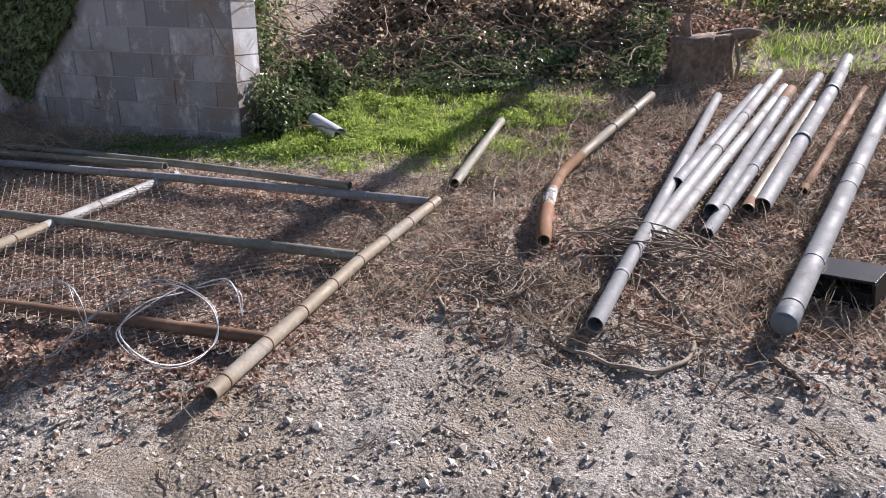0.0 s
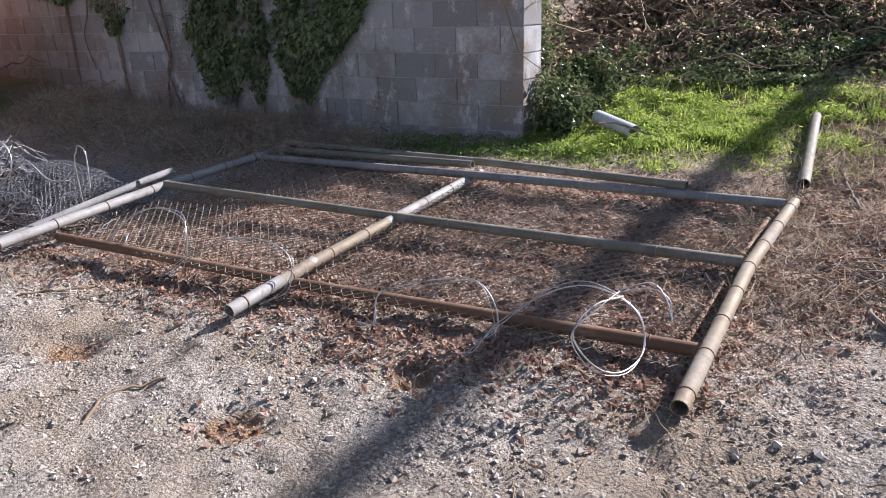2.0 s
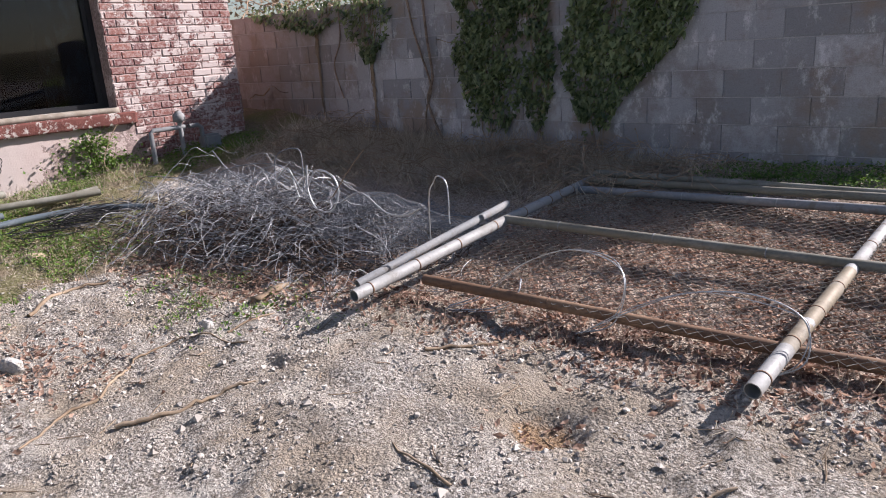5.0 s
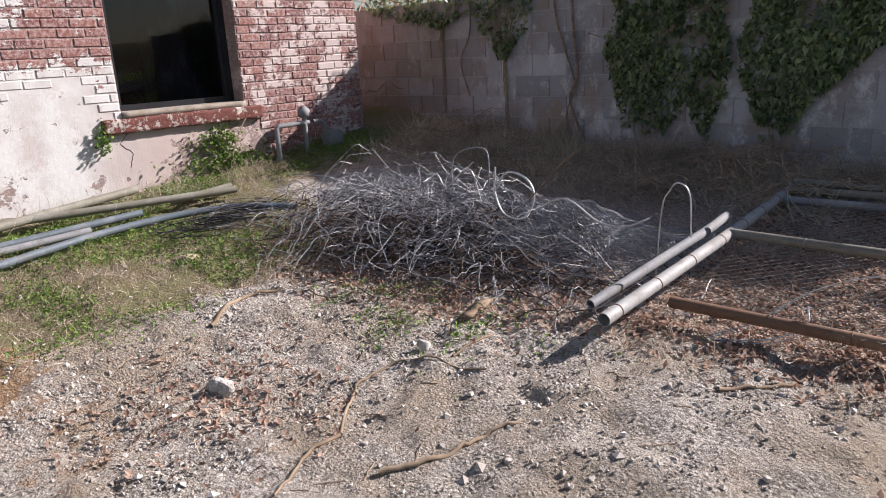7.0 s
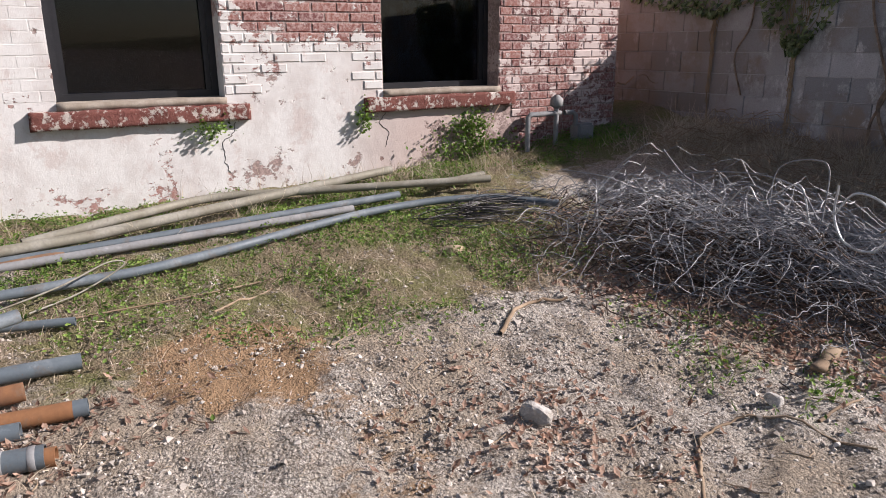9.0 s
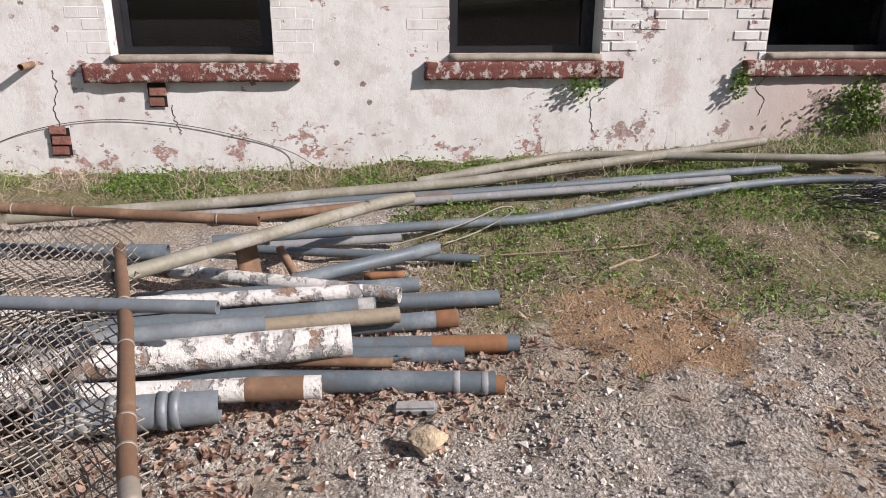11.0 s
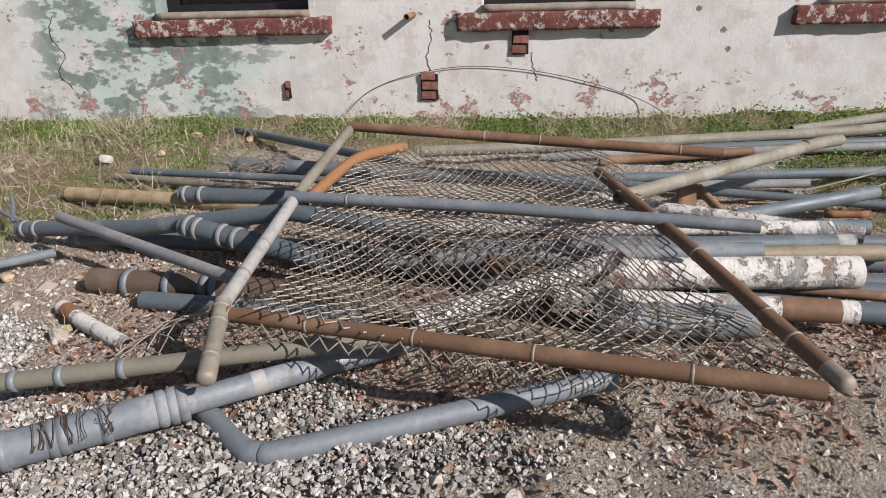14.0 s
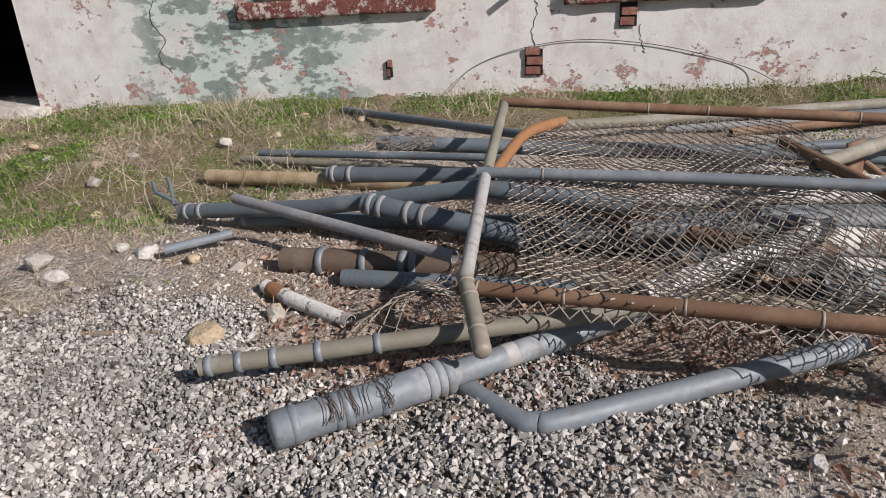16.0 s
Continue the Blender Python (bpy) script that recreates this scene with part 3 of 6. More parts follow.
def rough_box(name, lo, hi, cell=0.05, amp=0.01, seed=0):
    """A block of stone with worn, uneven faces."""
    lo, hi = Vector(lo), Vector(hi)
    size = hi - lo
    bm = bmesh.new()
    bmesh.ops.create_cube(bm, size=1.0)
    for axis in range(3):
        cuts = min(60, max(1, int(size[axis] / cell)))
        for k in range(1, cuts):
            at = Vector((0, 0, 0))
            at[axis] = k / cuts - 0.5
            way = Vector((0, 0, 0))
            way[axis] = 1
            bmesh.ops.bisect_plane(bm, geom=bm.verts[:] + bm.edges[:] + bm.faces[:], plane_co=at, plane_no=way)
    for v in bm.verts:
        edge = sum(abs(abs(c) - 0.5) < 1e-4 for c in v.co)
        p = Vector(((v.co[i] + 0.5) * size[i] + lo[i] for i in range(3)))
        away = Vector((v.co.x, v.co.y, v.co.z)).normalized()
        d = noise.noise(p * 9 + Vector((seed, 0, 0))) * amp + noise.noise(p * 31 + Vector((0, seed, 0))) * amp * 0.5
        v.co = p + away * (d - (amp * 0.35 if edge > 1 else 0))
    me = bpy.data.meshes.new(name)
    bm.to_mesh(me)
    bm.free()
    me.polygons.foreach_set("use_smooth", [True] * len(me.polygons))
    return me


def join_boxes(name, boxes):
    bm = bmesh.new()
    for lo, hi in boxes:
        made = bmesh.ops.create_cube(bm, size=1.0)["verts"]
        for v in made:
            v.co = Vector(((v.co[i] + 0.5) * (hi[i] - lo[i]) + lo[i] for i in range(3)))
    me = bpy.data.meshes.new(name)
    bm.to_mesh(me)
    bm.free()
    return me


CORE0, CORE1 = -10.5, FACE - 0.012
pieces = [((CORE0, -13.0, -0.3), (CORE1, DOOR - 1.3, ROOF)), ((CORE0, DOOR - 1.3, 2.3), (CORE1, DOOR, ROOF))]
edge = DOOR
for y0, y1 in sorted(WINDOWS):
    pieces.append(((CORE0, edge, -0.3), (CORE1, y0, ROOF)))
    pieces.append(((CORE0, y0, -0.3), (CORE1, y1, LOW - 0.05)))
    pieces.append(((CORE0, y0, TOP), (CORE1, y1, ROOF)))
    edge = y1
pieces.append(((CORE0, edge, -0.3), (CORE1, CORNER - 0.012, ROOF)))
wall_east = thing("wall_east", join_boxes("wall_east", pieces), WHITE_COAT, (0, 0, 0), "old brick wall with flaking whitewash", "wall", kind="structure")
thing("wall_north", join_boxes("wall_north", [((-16.0, CORNER - 0.36, -0.3), (CORE0, CORNER - 0.012, ROOF))]), BRICK_REST, (0, 0, 0), "shaded return wall of whitewashed brick", "wall", kind="structure")
# room surfaces are coloured near-black in place of the shade indoors
thing("wall_inside", join_boxes("wall_inside", [((-15.2, -13, -0.3), (-15.0, CORNER - 0.36, ROOF)), ((-15.0, -13.2, -0.3), (CORE0, -13.0, ROOF))]), SHADE_BLACK, (0, 0, 0), "near-black inner walls standing in for a dim room", "wall", kind="structure")
thing("floor_inside", join_boxes("floor_inside", [((-15.0, -13, 0.0), (CORE0, CORNER - 0.36, 0.16))]), SHADE_BLACK, (0, 0, 0), "bare near-black floor standing in for a dim room", "floor", kind="structure")
thing("roof", join_boxes("roof", [((-16.0, -13.2, ROOF), (CORE1 + 0.05, CORNER, ROOF + 0.2))]), MORTAR, (0, 0, 0), "flat roof slab of the brick building", "roof", kind="structure")
thing("door_slab", rough_box("door_slab", (-10.7, DOOR - 1.3, -0.02), (-10.0, DOOR + 0.1, 0.17), 0.2, 0.01), ROCK, (0, 0, 0), "pale concrete threshold at a dark doorway", "threshold", kind="structure")

for k, (y0, y1) in enumerate(WINDOWS):
    mid = (y0 + y1) / 2
    win = thing("window_%d" % (k + 1), None, None, (FACE, mid, LOW), "black-framed dark window over a worn stone sill", "window", kind="structure")
    h = y1 - y0
    bars = [((-0.27, -h / 2, 0.0), (-0.19, -h / 2 + 0.05, TOP - LOW)), ((-0.27, h / 2 - 0.05, 0.0), (-0.19, h / 2, TOP - LOW)),
            ((-0.27, -h / 2 + 0.05, TOP - LOW - 0.06), (-0.19, h / 2 - 0.05, TOP - LOW)), ((-0.27, -h / 2 + 0.05, 0.0), (-0.19, h / 2 - 0.05, 0.05)),
            ((-0.235, -h / 2 + 0.05, 0.05), (-0.2, -h / 2 + 0.09, TOP - LOW - 0.06)), ((-0.235, h / 2 - 0.09, 0.05), (-0.2, h / 2 - 0.05, TOP - LOW - 0.06))]
    part("window_frame", join_boxes("window_frame", bars), FRAME, win, "black metal window frame")
    pane = part("pane", box_mesh("pane", (-0.232, -h / 2 + 0.05, 0.05), (-0.226, h / 2 - 0.05, TOP - LOW - 0.06)), GLASS, win, "dark reflecting glass")
    pane.visible_shadow = False
    part("window_ledge", rough_box("window_ledge", (-0.27, -h / 2 - 0.004, -0.05), (0.02, h / 2 + 0.004, 0.0), 0.06, 0.003, k), LEDGE, win, "grey weathered ledge")
    part("window_sill", rough_box("window_sill", (-0.1, -h / 2 - 0.18, -0.175), (0.045, h / 2 + 0.17, -0.05), 0.025, 0.010, 10 + k), SILL, win, "rough stone sill with worn red and white paint")

# ---- the concrete block wall ----
BLOCK_Y, BLOCK_END, COURSE, FIRST = 4.37, -3.70, 0.203, 0.01
wall_block = thing("wall_block", join_boxes("wall_block", [((-13.0, BLOCK_Y + 0.0075, -0.2), (BLOCK_END - 0.012, BLOCK_Y + 0.32, FIRST + 9 * COURSE - 0.01))]), MORTAR, (0, 0, 0), "shaded concrete block wall hung with ivy", "wall", kind="structure")


# ---- pipes of the flattened fence panel ----
panel = thing("fence_panel", None, None, (-3.6, 2.3, 0.2), "flattened chain-link fence panel of grey and rusty pipes", "fence panel")
TIES = tuple(0.04 + 0.13 * k for k in range(8))
pipe([(-1.674, 1.25, 0.195), (-1.672, 2.40, 0.285), (-1.604, 3.25, 0.36)], 0.030, TAN, "weathered tan post", "post", TIES, 1.06, 0.004, RUST, parent=panel)
pipe([(-3.605, 1.18, 0.15), (-3.585, 1.72, 0.205), (-3.563, 3.41, 0.305)], 0.031, GALV_PALE, "pale galvanised post", "post", tuple(TIES) + ((0.33, 0.42, 1.012, TAN),), 1.06, 0.004, RUST, parent=panel)
pipe([(-5.430, 1.03, 0.19), (-5.446, 2.28, 0.28), (-5.60, 3.70, 0.29)], 0.031, GALV_PALE, "pale grey weathered post", "post", TIES, 1.06, 0.004, RUST, parent=panel)
pipe([(-1.70, 1.66, 0.20), (-3.56, 1.56, 0.155), (-5.34, 1.44, 0.17)], 0.027, RUST, "brown rusty rail", "rail", (0.05, 0.2, 0.35, 0.5, 0.65, 0.8, 0.95), 1.06, 0.003, RUST, parent=panel)
pipe([(-1.70, 2.397, 0.295), (-3.58, 2.403, 0.262), (-5.44, 2.29, 0.29)], 0.026, OLIVE, "grey weathered rail", "rail", (0.1, 0.25, 0.4, 0.6, 0.75, 0.9), 1.06, 0.003, GALV, parent=panel)
pipe([(-1.64, 3.205, 0.36), (-3.42, 3.235, 0.335), (-5.52, 3.30, 0.275)], 0.027, GALV, "galvanised rail", "rail", (0.1, 0.22, 0.35, 0.5, 0.65, 0.8), 1.06, 0.003, GALV_PALE, parent=panel)
pipe([(-2.15, 3.23, 0.40), (-3.483, 3.40, 0.385), (-5.58, 3.64, 0.33)], 0.026, OLIVE, "tan stained rail", "rail", (), parent=panel)
pipe([(-3.57, 3.315, 0.382), (-5.55, 3.47, 0.31)], 0.026, OLIVE, "grey rail", "rail", (), parent=panel)
pipe([(-1.78, 1.72, 0.17), (-1.70, 3.12, 0.30)], 0.016, RUST, "thin rusty tension bar", "tension_bar", (), parent=panel)
pipe([(-5.62, 1.22, 0.16), (-5.50, 2.20, 0.335), (-5.52, 2.42, 0.35)], 0.024, GALV, "thin galvanised pipe lying against a fence post", "steel_pipe")

# ---- loose pipes on the bank ----
BANK = "pipes on the bank"
pipe([(-1.59, 3.52, 0.40), (-1.675, 4.88, 0.575)], 0.032, OLIVE, "short grey pipe lying on dry grass", group=BANK)
pipe([(-0.88, 2.76, 0.36), (-0.93, 3.05, 0.40), (-0.98, 3.55, 0.45), (-0.93, 3.95, 0.52), (-0.59, 5.13, 0.80)], 0.031, TAN, "bent rusty pipe with a cement-crusted foot", "bent_pipe", ((0.085, 0.21, 1.24, ORANGE), (0.225, 0.10, 1.06, CEMENT), (0.335, 0.13, 1.05, ORANGE), (0.45, 0.17, 1.012, BRACE), (0.72, 0.008, 1.1, GALV_BLUE), (0.86, 0.010, 1.1, GALV_BLUE)), group=BANK, bend=True)
pipe([(-0.53, 2.07, 0.28), (-0.12, 5.47, 0.775)], 0.034, GALV, "galvanised pipe lying on the bank", bands=(0.12, 0.2), band_r=1.05, group=BANK)
pipe([(-0.32, 3.59, 0.50), (0.185, 5.66, 0.83)], 0.040, GALV, "galvanised pipe with an open dark end", group=BANK)
pipe([(-0.48, 2.64, 0.335), (0.33, 6.02, 0.925)], 0.036, GALV_PALE, "long pale galvanised pipe on the bank", bands=(0.45, 0.65), band_r=1.06, group=BANK)
pipe([(-0.36, 2.97, 0.36), (0.36, 5.71, 0.84)], 0.034, GALV_PALE, "long pale galvanised pipe on the bank", group=BANK)
pipe([(-0.13, 3.27, 0.45), (0.40, 5.63, 0.835)], 0.040, GALV, "galvanised pipe with a rusty far end", bands=(0.9, 0.97), band_r=1.02, band_w=0.08, band_material=ORANGE, group=BANK)
pipe([(-0.145, 3.06, 0.39), (0.62, 5.94, 0.915)], 0.034, GALV, "long galvanised pipe on the bank", bands=(0.1, 0.3), band_r=1.06, group=BANK)
pipe([(0.046, 3.40, 0.44), (0.53, 5.32, 0.76)], 0.036, TAN, "tan stained rusty pipe on the bank", bands=(0.03,), band_r=1.02, band_w=0.05, band_material=ORANGE, group=BANK)
pipe([(0.115, 3.46, 0.45), (0.71, 5.72, 0.88), (0.86, 6.34, 1.03)], 0.048, GALV, "thick galvanised post on the bank", bands=(0.35, 0.72), band_r=1.15, band_w=0.02, band_material=GALV_BLUE, group=BANK)
pipe([(0.34, 3.76, 0.48), (0.91, 5.72, 0.86)], 0.024, ORANGE, "thin red-rusted pipe on the bank", group=BANK)
pipe([(0.13, 2.19, 0.34), (1.05, 5.50, 0.88), (1.2, 6.05, 0.99)], 0.046, GALV, "thick galvanised gate post with strapped bands", "gate_post", (0.03, 0.13, 0.35, 0.42), 1.04, 0.006, GALV_BLUE, cap=0, group=BANK)
pipe([(-3.20, 4.68, float(terrain(-3.20, 4.68)) + 0.095), (-2.80, 4.36, float(terrain(-2.80, 4.36)) + 0.075)], 0.055, PVC, "short white plastic pipe lying in the grass", "plastic_pipe")

# ---- long pipes beside the brick wall ----
LONG = "long pipes by the wall"
pipe([(-8.95, -4.0, 0.17), (-9.177, -2.977, 0.16), (-9.408, -1.426, 0.19), (-9.871, 0.911, 0.33)], 0.034, OLIVE, "long lichen-stained pipe in the weeds", group=LONG)
pipe([(-9.44, -1.75, 0.19), (-9.60, -1.1, 0.25), (-9.80, -0.55, 0.27), (-9.68, 0.1, 0.27), (-9.27, 1.49, 0.29)], 0.030, OLIVE, "bent olive-stained pipe in the weeds", "bent_pipe", group=LONG, bend=True)
pipe([(-9.23, -2.9, 0.11), (-9.30, -1.327, 0.15), (-9.361, 0.724, 0.23)], 0.028, GALV_BLUE, "dull grey pipe in the weeds", group=LONG)
pipe([(-9.0, -2.95, 0.10), (-9.147, -2.245, 0.115), (-9.283, -1.545, 0.135)], 0.026, RUST, "brown rusty pipe in the weeds", group=LONG)
pipe([(-9.12, -3.3, 0.10), (-9.2, -1.8, 0.125), (-9.25, 0.3, 0.195)], 0.026, GALV, "grey pipe in the weeds", group=LONG)
pipe([(-9.444, 1.0, 0.25), (-9.419, 1.53, 0.30)], 0.028, OLIVE, "short olive-stained pipe end", group=LONG)
pipe([(-8.663, -2.9, 0.09), (-8.736, -1.598, 0.11), (-8.80, -1.0, 0.12), (-9.106, 0.365, 0.19), (-8.99, 1.17, 0.22), (-8.55, 1.6, 0.21)], 0.028, GALV_BLUE, "long pale blue pipe, bent, in the weeds", "bent_pipe", group=LONG, bend=True)
pipe([(-8.58, -2.6, 0.075), (-8.60, -1.92, 0.085)], 0.024, GALV, "short grey pipe in the weeds", group=LONG)
pipe([(-8.55, -2.9, 0.09), (-8.27, -1.56, 0.06)], 0.022, GALV_BLUE, "thin blue-grey pipe in the weeds", group=LONG)
pipe([(-7.47, -3.02, 0.335), (-8.30, -2.02, 0.36), (-8.42, -1.88, 0.35)], 0.028, OLIVE, "olive-stained pipe leaning across the heap", group=LONG)
pipe([(-7.95, -2.45, 0.11), (-8.19, -1.78, 0.16)], 0.032, GALV_BLUE, "blue-grey pipe lying askew", group=LONG)

# ---- the heap: pipe ends towards the yard ----
HEAP = "pipes in the heap"


def reach(p, q, length, drop=0.0):
    p, q = np.array(p), np.array(q)
    w = (q - p) / np.linalg.norm(q - p)
    return [tuple(p), tuple(p + w * length + np.array((0, 0, drop)))]


pipe(reach((-7.79, -1.57, 0.05), (-7.80, -1.98, 0.05), 2.3), 0.034, GALV_BLUE, "blue-grey pipe in the heap", group=HEAP)
pipe(reach((-7.94, -1.90, 0.07), (-7.93, -2.33, 0.07), 2.1), 0.034, GALV_BLUE, "blue-grey pipe in the heap", group=HEAP)
pipe(reach((-7.75, -2.00, 0.10), (-7.885, -2.34, 0.105), 1.4), 0.034, CEMENT, "pipe with a crust of white cement", group=HEAP)
pipe(reach((-7.59, -2.11, 0.125), (-7.536, -2.83, 0.122), 1.9), 0.036, GALV_BLUE, "blue-grey pipe on top of the heap", bands=(0.02,), band_r=1.02, band_w=0.03, band_material=GALV_PALE, group=HEAP)
pipe(reach((-7.39, -2.51, 0.16), (-7.355, -2.91, 0.157), 1.2), 0.036, GALV_COOL, "galvanised pipe on the heap", group=HEAP)
pipe(reach((-7.70, -2.155, 0.145), (-7.69, -2.55, 0.145), 1.6), 0.032, CEMENT, "cement-crusted pipe with a rusty tip", bands=(0.015,), band_r=1.05, band_w=0.03, band_material=ORANGE, group=HEAP)
pipe(reach((-7.60, -1.78, 0.05), (-7.565, -2.38, 0.05), 2.2), 0.036, GALV_BLUE, "blue-grey pipe with a rusty end", bands=(0.02,), band_r=1.03, band_w=0.05, band_material=ORANGE, group=HEAP)
pipe(reach((-7.54, -2.02, 0.105), (-7.49, -2.60, 0.105), 1.7), 0.032, TAN, "cream stained pipe in the heap", group=HEAP)
pipe(reach((-7.296, -2.21, 0.125), (-7.248, -2.87, 0.124), 0.95), 0.058, CEMENT, "pipe thick with white cement, rusty at its end", bands=(0.03,), band_r=0.97, band_w=0.05, band_material=ORANGE, group=HEAP)
pipe(reach((-7.38, -1.58, 0.03), (-7.437, -2.16, 0.03), 1.9), 0.034, GALV_BLUE, "blue-grey pipe with a long orange rusty end", bands=(0.03, 0.1), band_r=1.03, band_w=0.14, band_material=ORANGE, group=HEAP)
pipe(reach((-7.33, -1.80, 0.02), (-7.374, -2.18, 0.02), 1.9), 0.034, GALV_BLUE, "blue-grey pipe low in the heap", group=HEAP)
pipe(reach((-7.11, -1.73, 0.02), (-7.194, -2.27, 0.02), 1.9), 0.040, GALV_BLUE, "long blue-grey pipe at the heap's edge", bands=(0.02, 0.07), band_r=1.04, band_w=0.012, group=HEAP)
pipe(reach((-7.10, -1.70, 0.015), (-7.14, -1.9, 0.016), 0.3), 0.033, ORANGE, "short rusty pipe end on gravel", group=HEAP)
pipe(reach((-7.04, -2.31, 0.09), (-7.072, -3.11, 0.1), 0.95), 0.038, CEMENT, "cement-crusted pipe in the heap", bands=(0.06, 0.15), band_r=1.03, band_w=0.09, band_material=RUST, group=HEAP)
pipe(reach((-7.228, -2.07, 0.06), (-7.319, -2.62, 0.06), 1.0), 0.018, RUST, "thin rusty bar across the heap", group=HEAP)
pipe([(-7.02, -2.62, 0.06), (-6.99, -3.13, 0.065)], 0.055, GALV_COOL, "thick galvanised sleeve with strapped rings", "ringed_sleeve", (0.25, 0.32, 0.55, 0.6, 0.75, 0.9), 1.1, 0.014, GALV_COOL, group=HEAP)
pipe([(-7.23, -3.03, 0.18), (-6.87, -3.70, 0.09)], 0.040, CEMENT, "whitened pipe lying askew under the mesh", bands=(0.02,), band_r=1.05, band_w=0.04, band_material=ORANGE, group=HEAP)
# ends away from the yard
pipe([(-9.789, -5.488, 0.14), (-8.36, -4.03, 0.25)], 0.026, GALV_BLUE, "thin grey pipe reaching into the grass", group=HEAP)
pipe([(-8.236, -4.865, 0.27), (-8.15, -3.0, 0.20)], 0.038, GALV_BLUE, "blue-grey pipe across the heap", group=HEAP)
pipe([(-8.742, -5.727, 0.10), (-8.45, -4.2, 0.12)], 0.022, GALV_BLUE, "thin grey pipe in the grass", group=HEAP)
pipe([(-8.707, -5.833, 0.075), (-8.30, -4.4, 0.09)], 0.022, OLIVE, "thin weathered pipe in the grass", group=HEAP)
pipe([(-8.356, -5.882, 0.07), (-8.05, -4.5, 0.10)], 0.040, WOOD, "pale weathered wooden pole", "wooden_pole", group=HEAP)
pipe([(-7.752, -5.734, 0.075), (-7.55, -5.0, 0.16), (-7.366, -4.259, 0.30), (-7.25, -3.7, 0.26)], 0.036, GALV_BLUE, "thick blue-grey pipe at the heap's edge", bands=(0.02, 0.06), group=HEAP)
pipe([(-8.164, -5.121, 0.13), (-7.9, -3.6, 0.16)], 0.040, GALV_BLUE, "blue-grey pipe with a collar", bands=(0.02, 0.08), group=HEAP)
pipe([(-7.695, -5.428, 0.06), (-7.50, -4.0, 0.10)], 0.036, GALV_BLUE, "blue-grey pipe low in the heap", bands=(0.03,), group=HEAP)
pipe([(-7.533, -5.350, 0.21), (-6.978, -4.32, 0.175)], 0.023, GALV, "thin grey galvanised pipe lying across others", group=HEAP)
pipe([(-7.454, -4.75, 0.21), (-7.25, -4.1, 0.14)], 0.044, GALV_BLUE, "grey pipe wound with wire", bands=(0.05, 0.12, 0.3, 0.4), group=HEAP)
pipe([(-7.233, -5.042, 0.05), (-7.12, -4.0, 0.06)], 0.052, EARTHY, "thick grey-brown rusty post with pale clamp rings", "clamped_post", (0.16, 0.33, 0.48, 0.52), 1.14, 0.014, GALV_COOL, group=HEAP)
pipe([(-7.093, -4.761, 0.04), (-6.98, -3.9, 0.05)], 0.034, GALV_BLUE, "blue-grey pipe low in the heap", group=HEAP)
pipe([(-7.033, -5.045, 0.03), (-6.95, -4.92, 0.02), (-6.80, -4.66, 0.01)], 0.028, CEMENT, "short cement-crusted pipe with a rusty end", bands=(0.05, 0.15), band_r=1.06, band_w=0.04, band_material=ORANGE, group=HEAP)
pipe([(-7.32, -5.60, 0.055), (-7.465, -5.36, 0.073)], 0.020, GALV_COOL, "short pale pipe on the gravel", group=HEAP)
pipe([(-7.5, -4.3, 0.06), (-7.3, -2.9, 0.07)], 0.040, GALV_COOL, "galvanised pipe inside the heap", group=HEAP)
pipe([(-7.15, -4.15, 0.045), (-6.85, -3.05, 0.03)], 0.036, TAN, "tan weathered pipe inside the heap", group=HEAP)
pipe([(-7.75, -4.2, 0.17), (-7.1, -3.2, 0.13)], 0.034, RUST, "rusty pipe lying askew in the heap", group=HEAP)
# in front of the heap
pipe([(-6.40, -4.995, 0.075), (-6.663, -3.822, 0.135), (-6.72, -3.60, 0.14)], 0.027, OLIVE, "weathered pipe with pale clamp rings", "clamped_pipe", (0.02, 0.08, 0.15, 0.24, 0.36), 1.16, 0.010, GALV_COOL, group=HEAP)
pipe([(-6.435, -4.284, 0.045), (-6.81, -3.80, 0.03), (-6.95, -3.62, 0.03)], 0.036, GALV_COOL, "galvanised post end under a clamp ring", bands=(0.25,), band_r=1.03, band_w=0.02, band_material=GALV_PALE, group=HEAP)
big = pipe([(-6.185, -4.695, 0.03), (-6.445, -4.272, 0.045)], 0.049, GALV_COOL, "thick galvanised gate post with a cap and clamps", "gate_post", (0.10, 0.33, 0.38, 0.58, 0.86, 0.92, 0.97), 1.07, 0.012, GALV_COOL, cap=0, group=HEAP)
pipe([(-6.56, -4.33, -0.01), (-6.50, -4.26, -0.02), (-6.36, -4.10, -0.03), (-6.335, -4.03, -0.028), (-6.37, -3.90, -0.02), (-6.711, -3.094, 0.015)], 0.033, GALV_COOL, "bent galvanised pipe on the gravel", "bent_pipe", (), bend=True, group=HEAP)

# ---- the second panel: frame on top of the heap ----
panel2 = thing("gate", None, None, (-7.2, -3.4, 0.3), "rusty gate frame with sagging chain-link mesh on a pipe heap", "gate")
pipe([(-8.165, -4.21, 0.465), (-7.39, -4.235, 0.36)], 0.022, OLIVE, "weathered side pipe", "side_rail", (), parent=panel2)
pipe([(-7.40, -4.24, 0.355), (-6.665, -4.25, 0.225)], 0.023, GALV_PALE, "pale galvanised side pipe", "side_rail", (0.05, 0.5, 0.75), 1.06, 0.004, WIRE_OLD, parent=panel2)
pipe([(-6.69, -4.25, 0.235), (-6.385, -4.175, 0.16)], 0.025, OLIVE, "weathered gate foot with a domed end", "gate_foot", (0.1, 0.3, 0.75), 1.06, 0.006, WIRE_OLD, cap=1, parent=panel2)
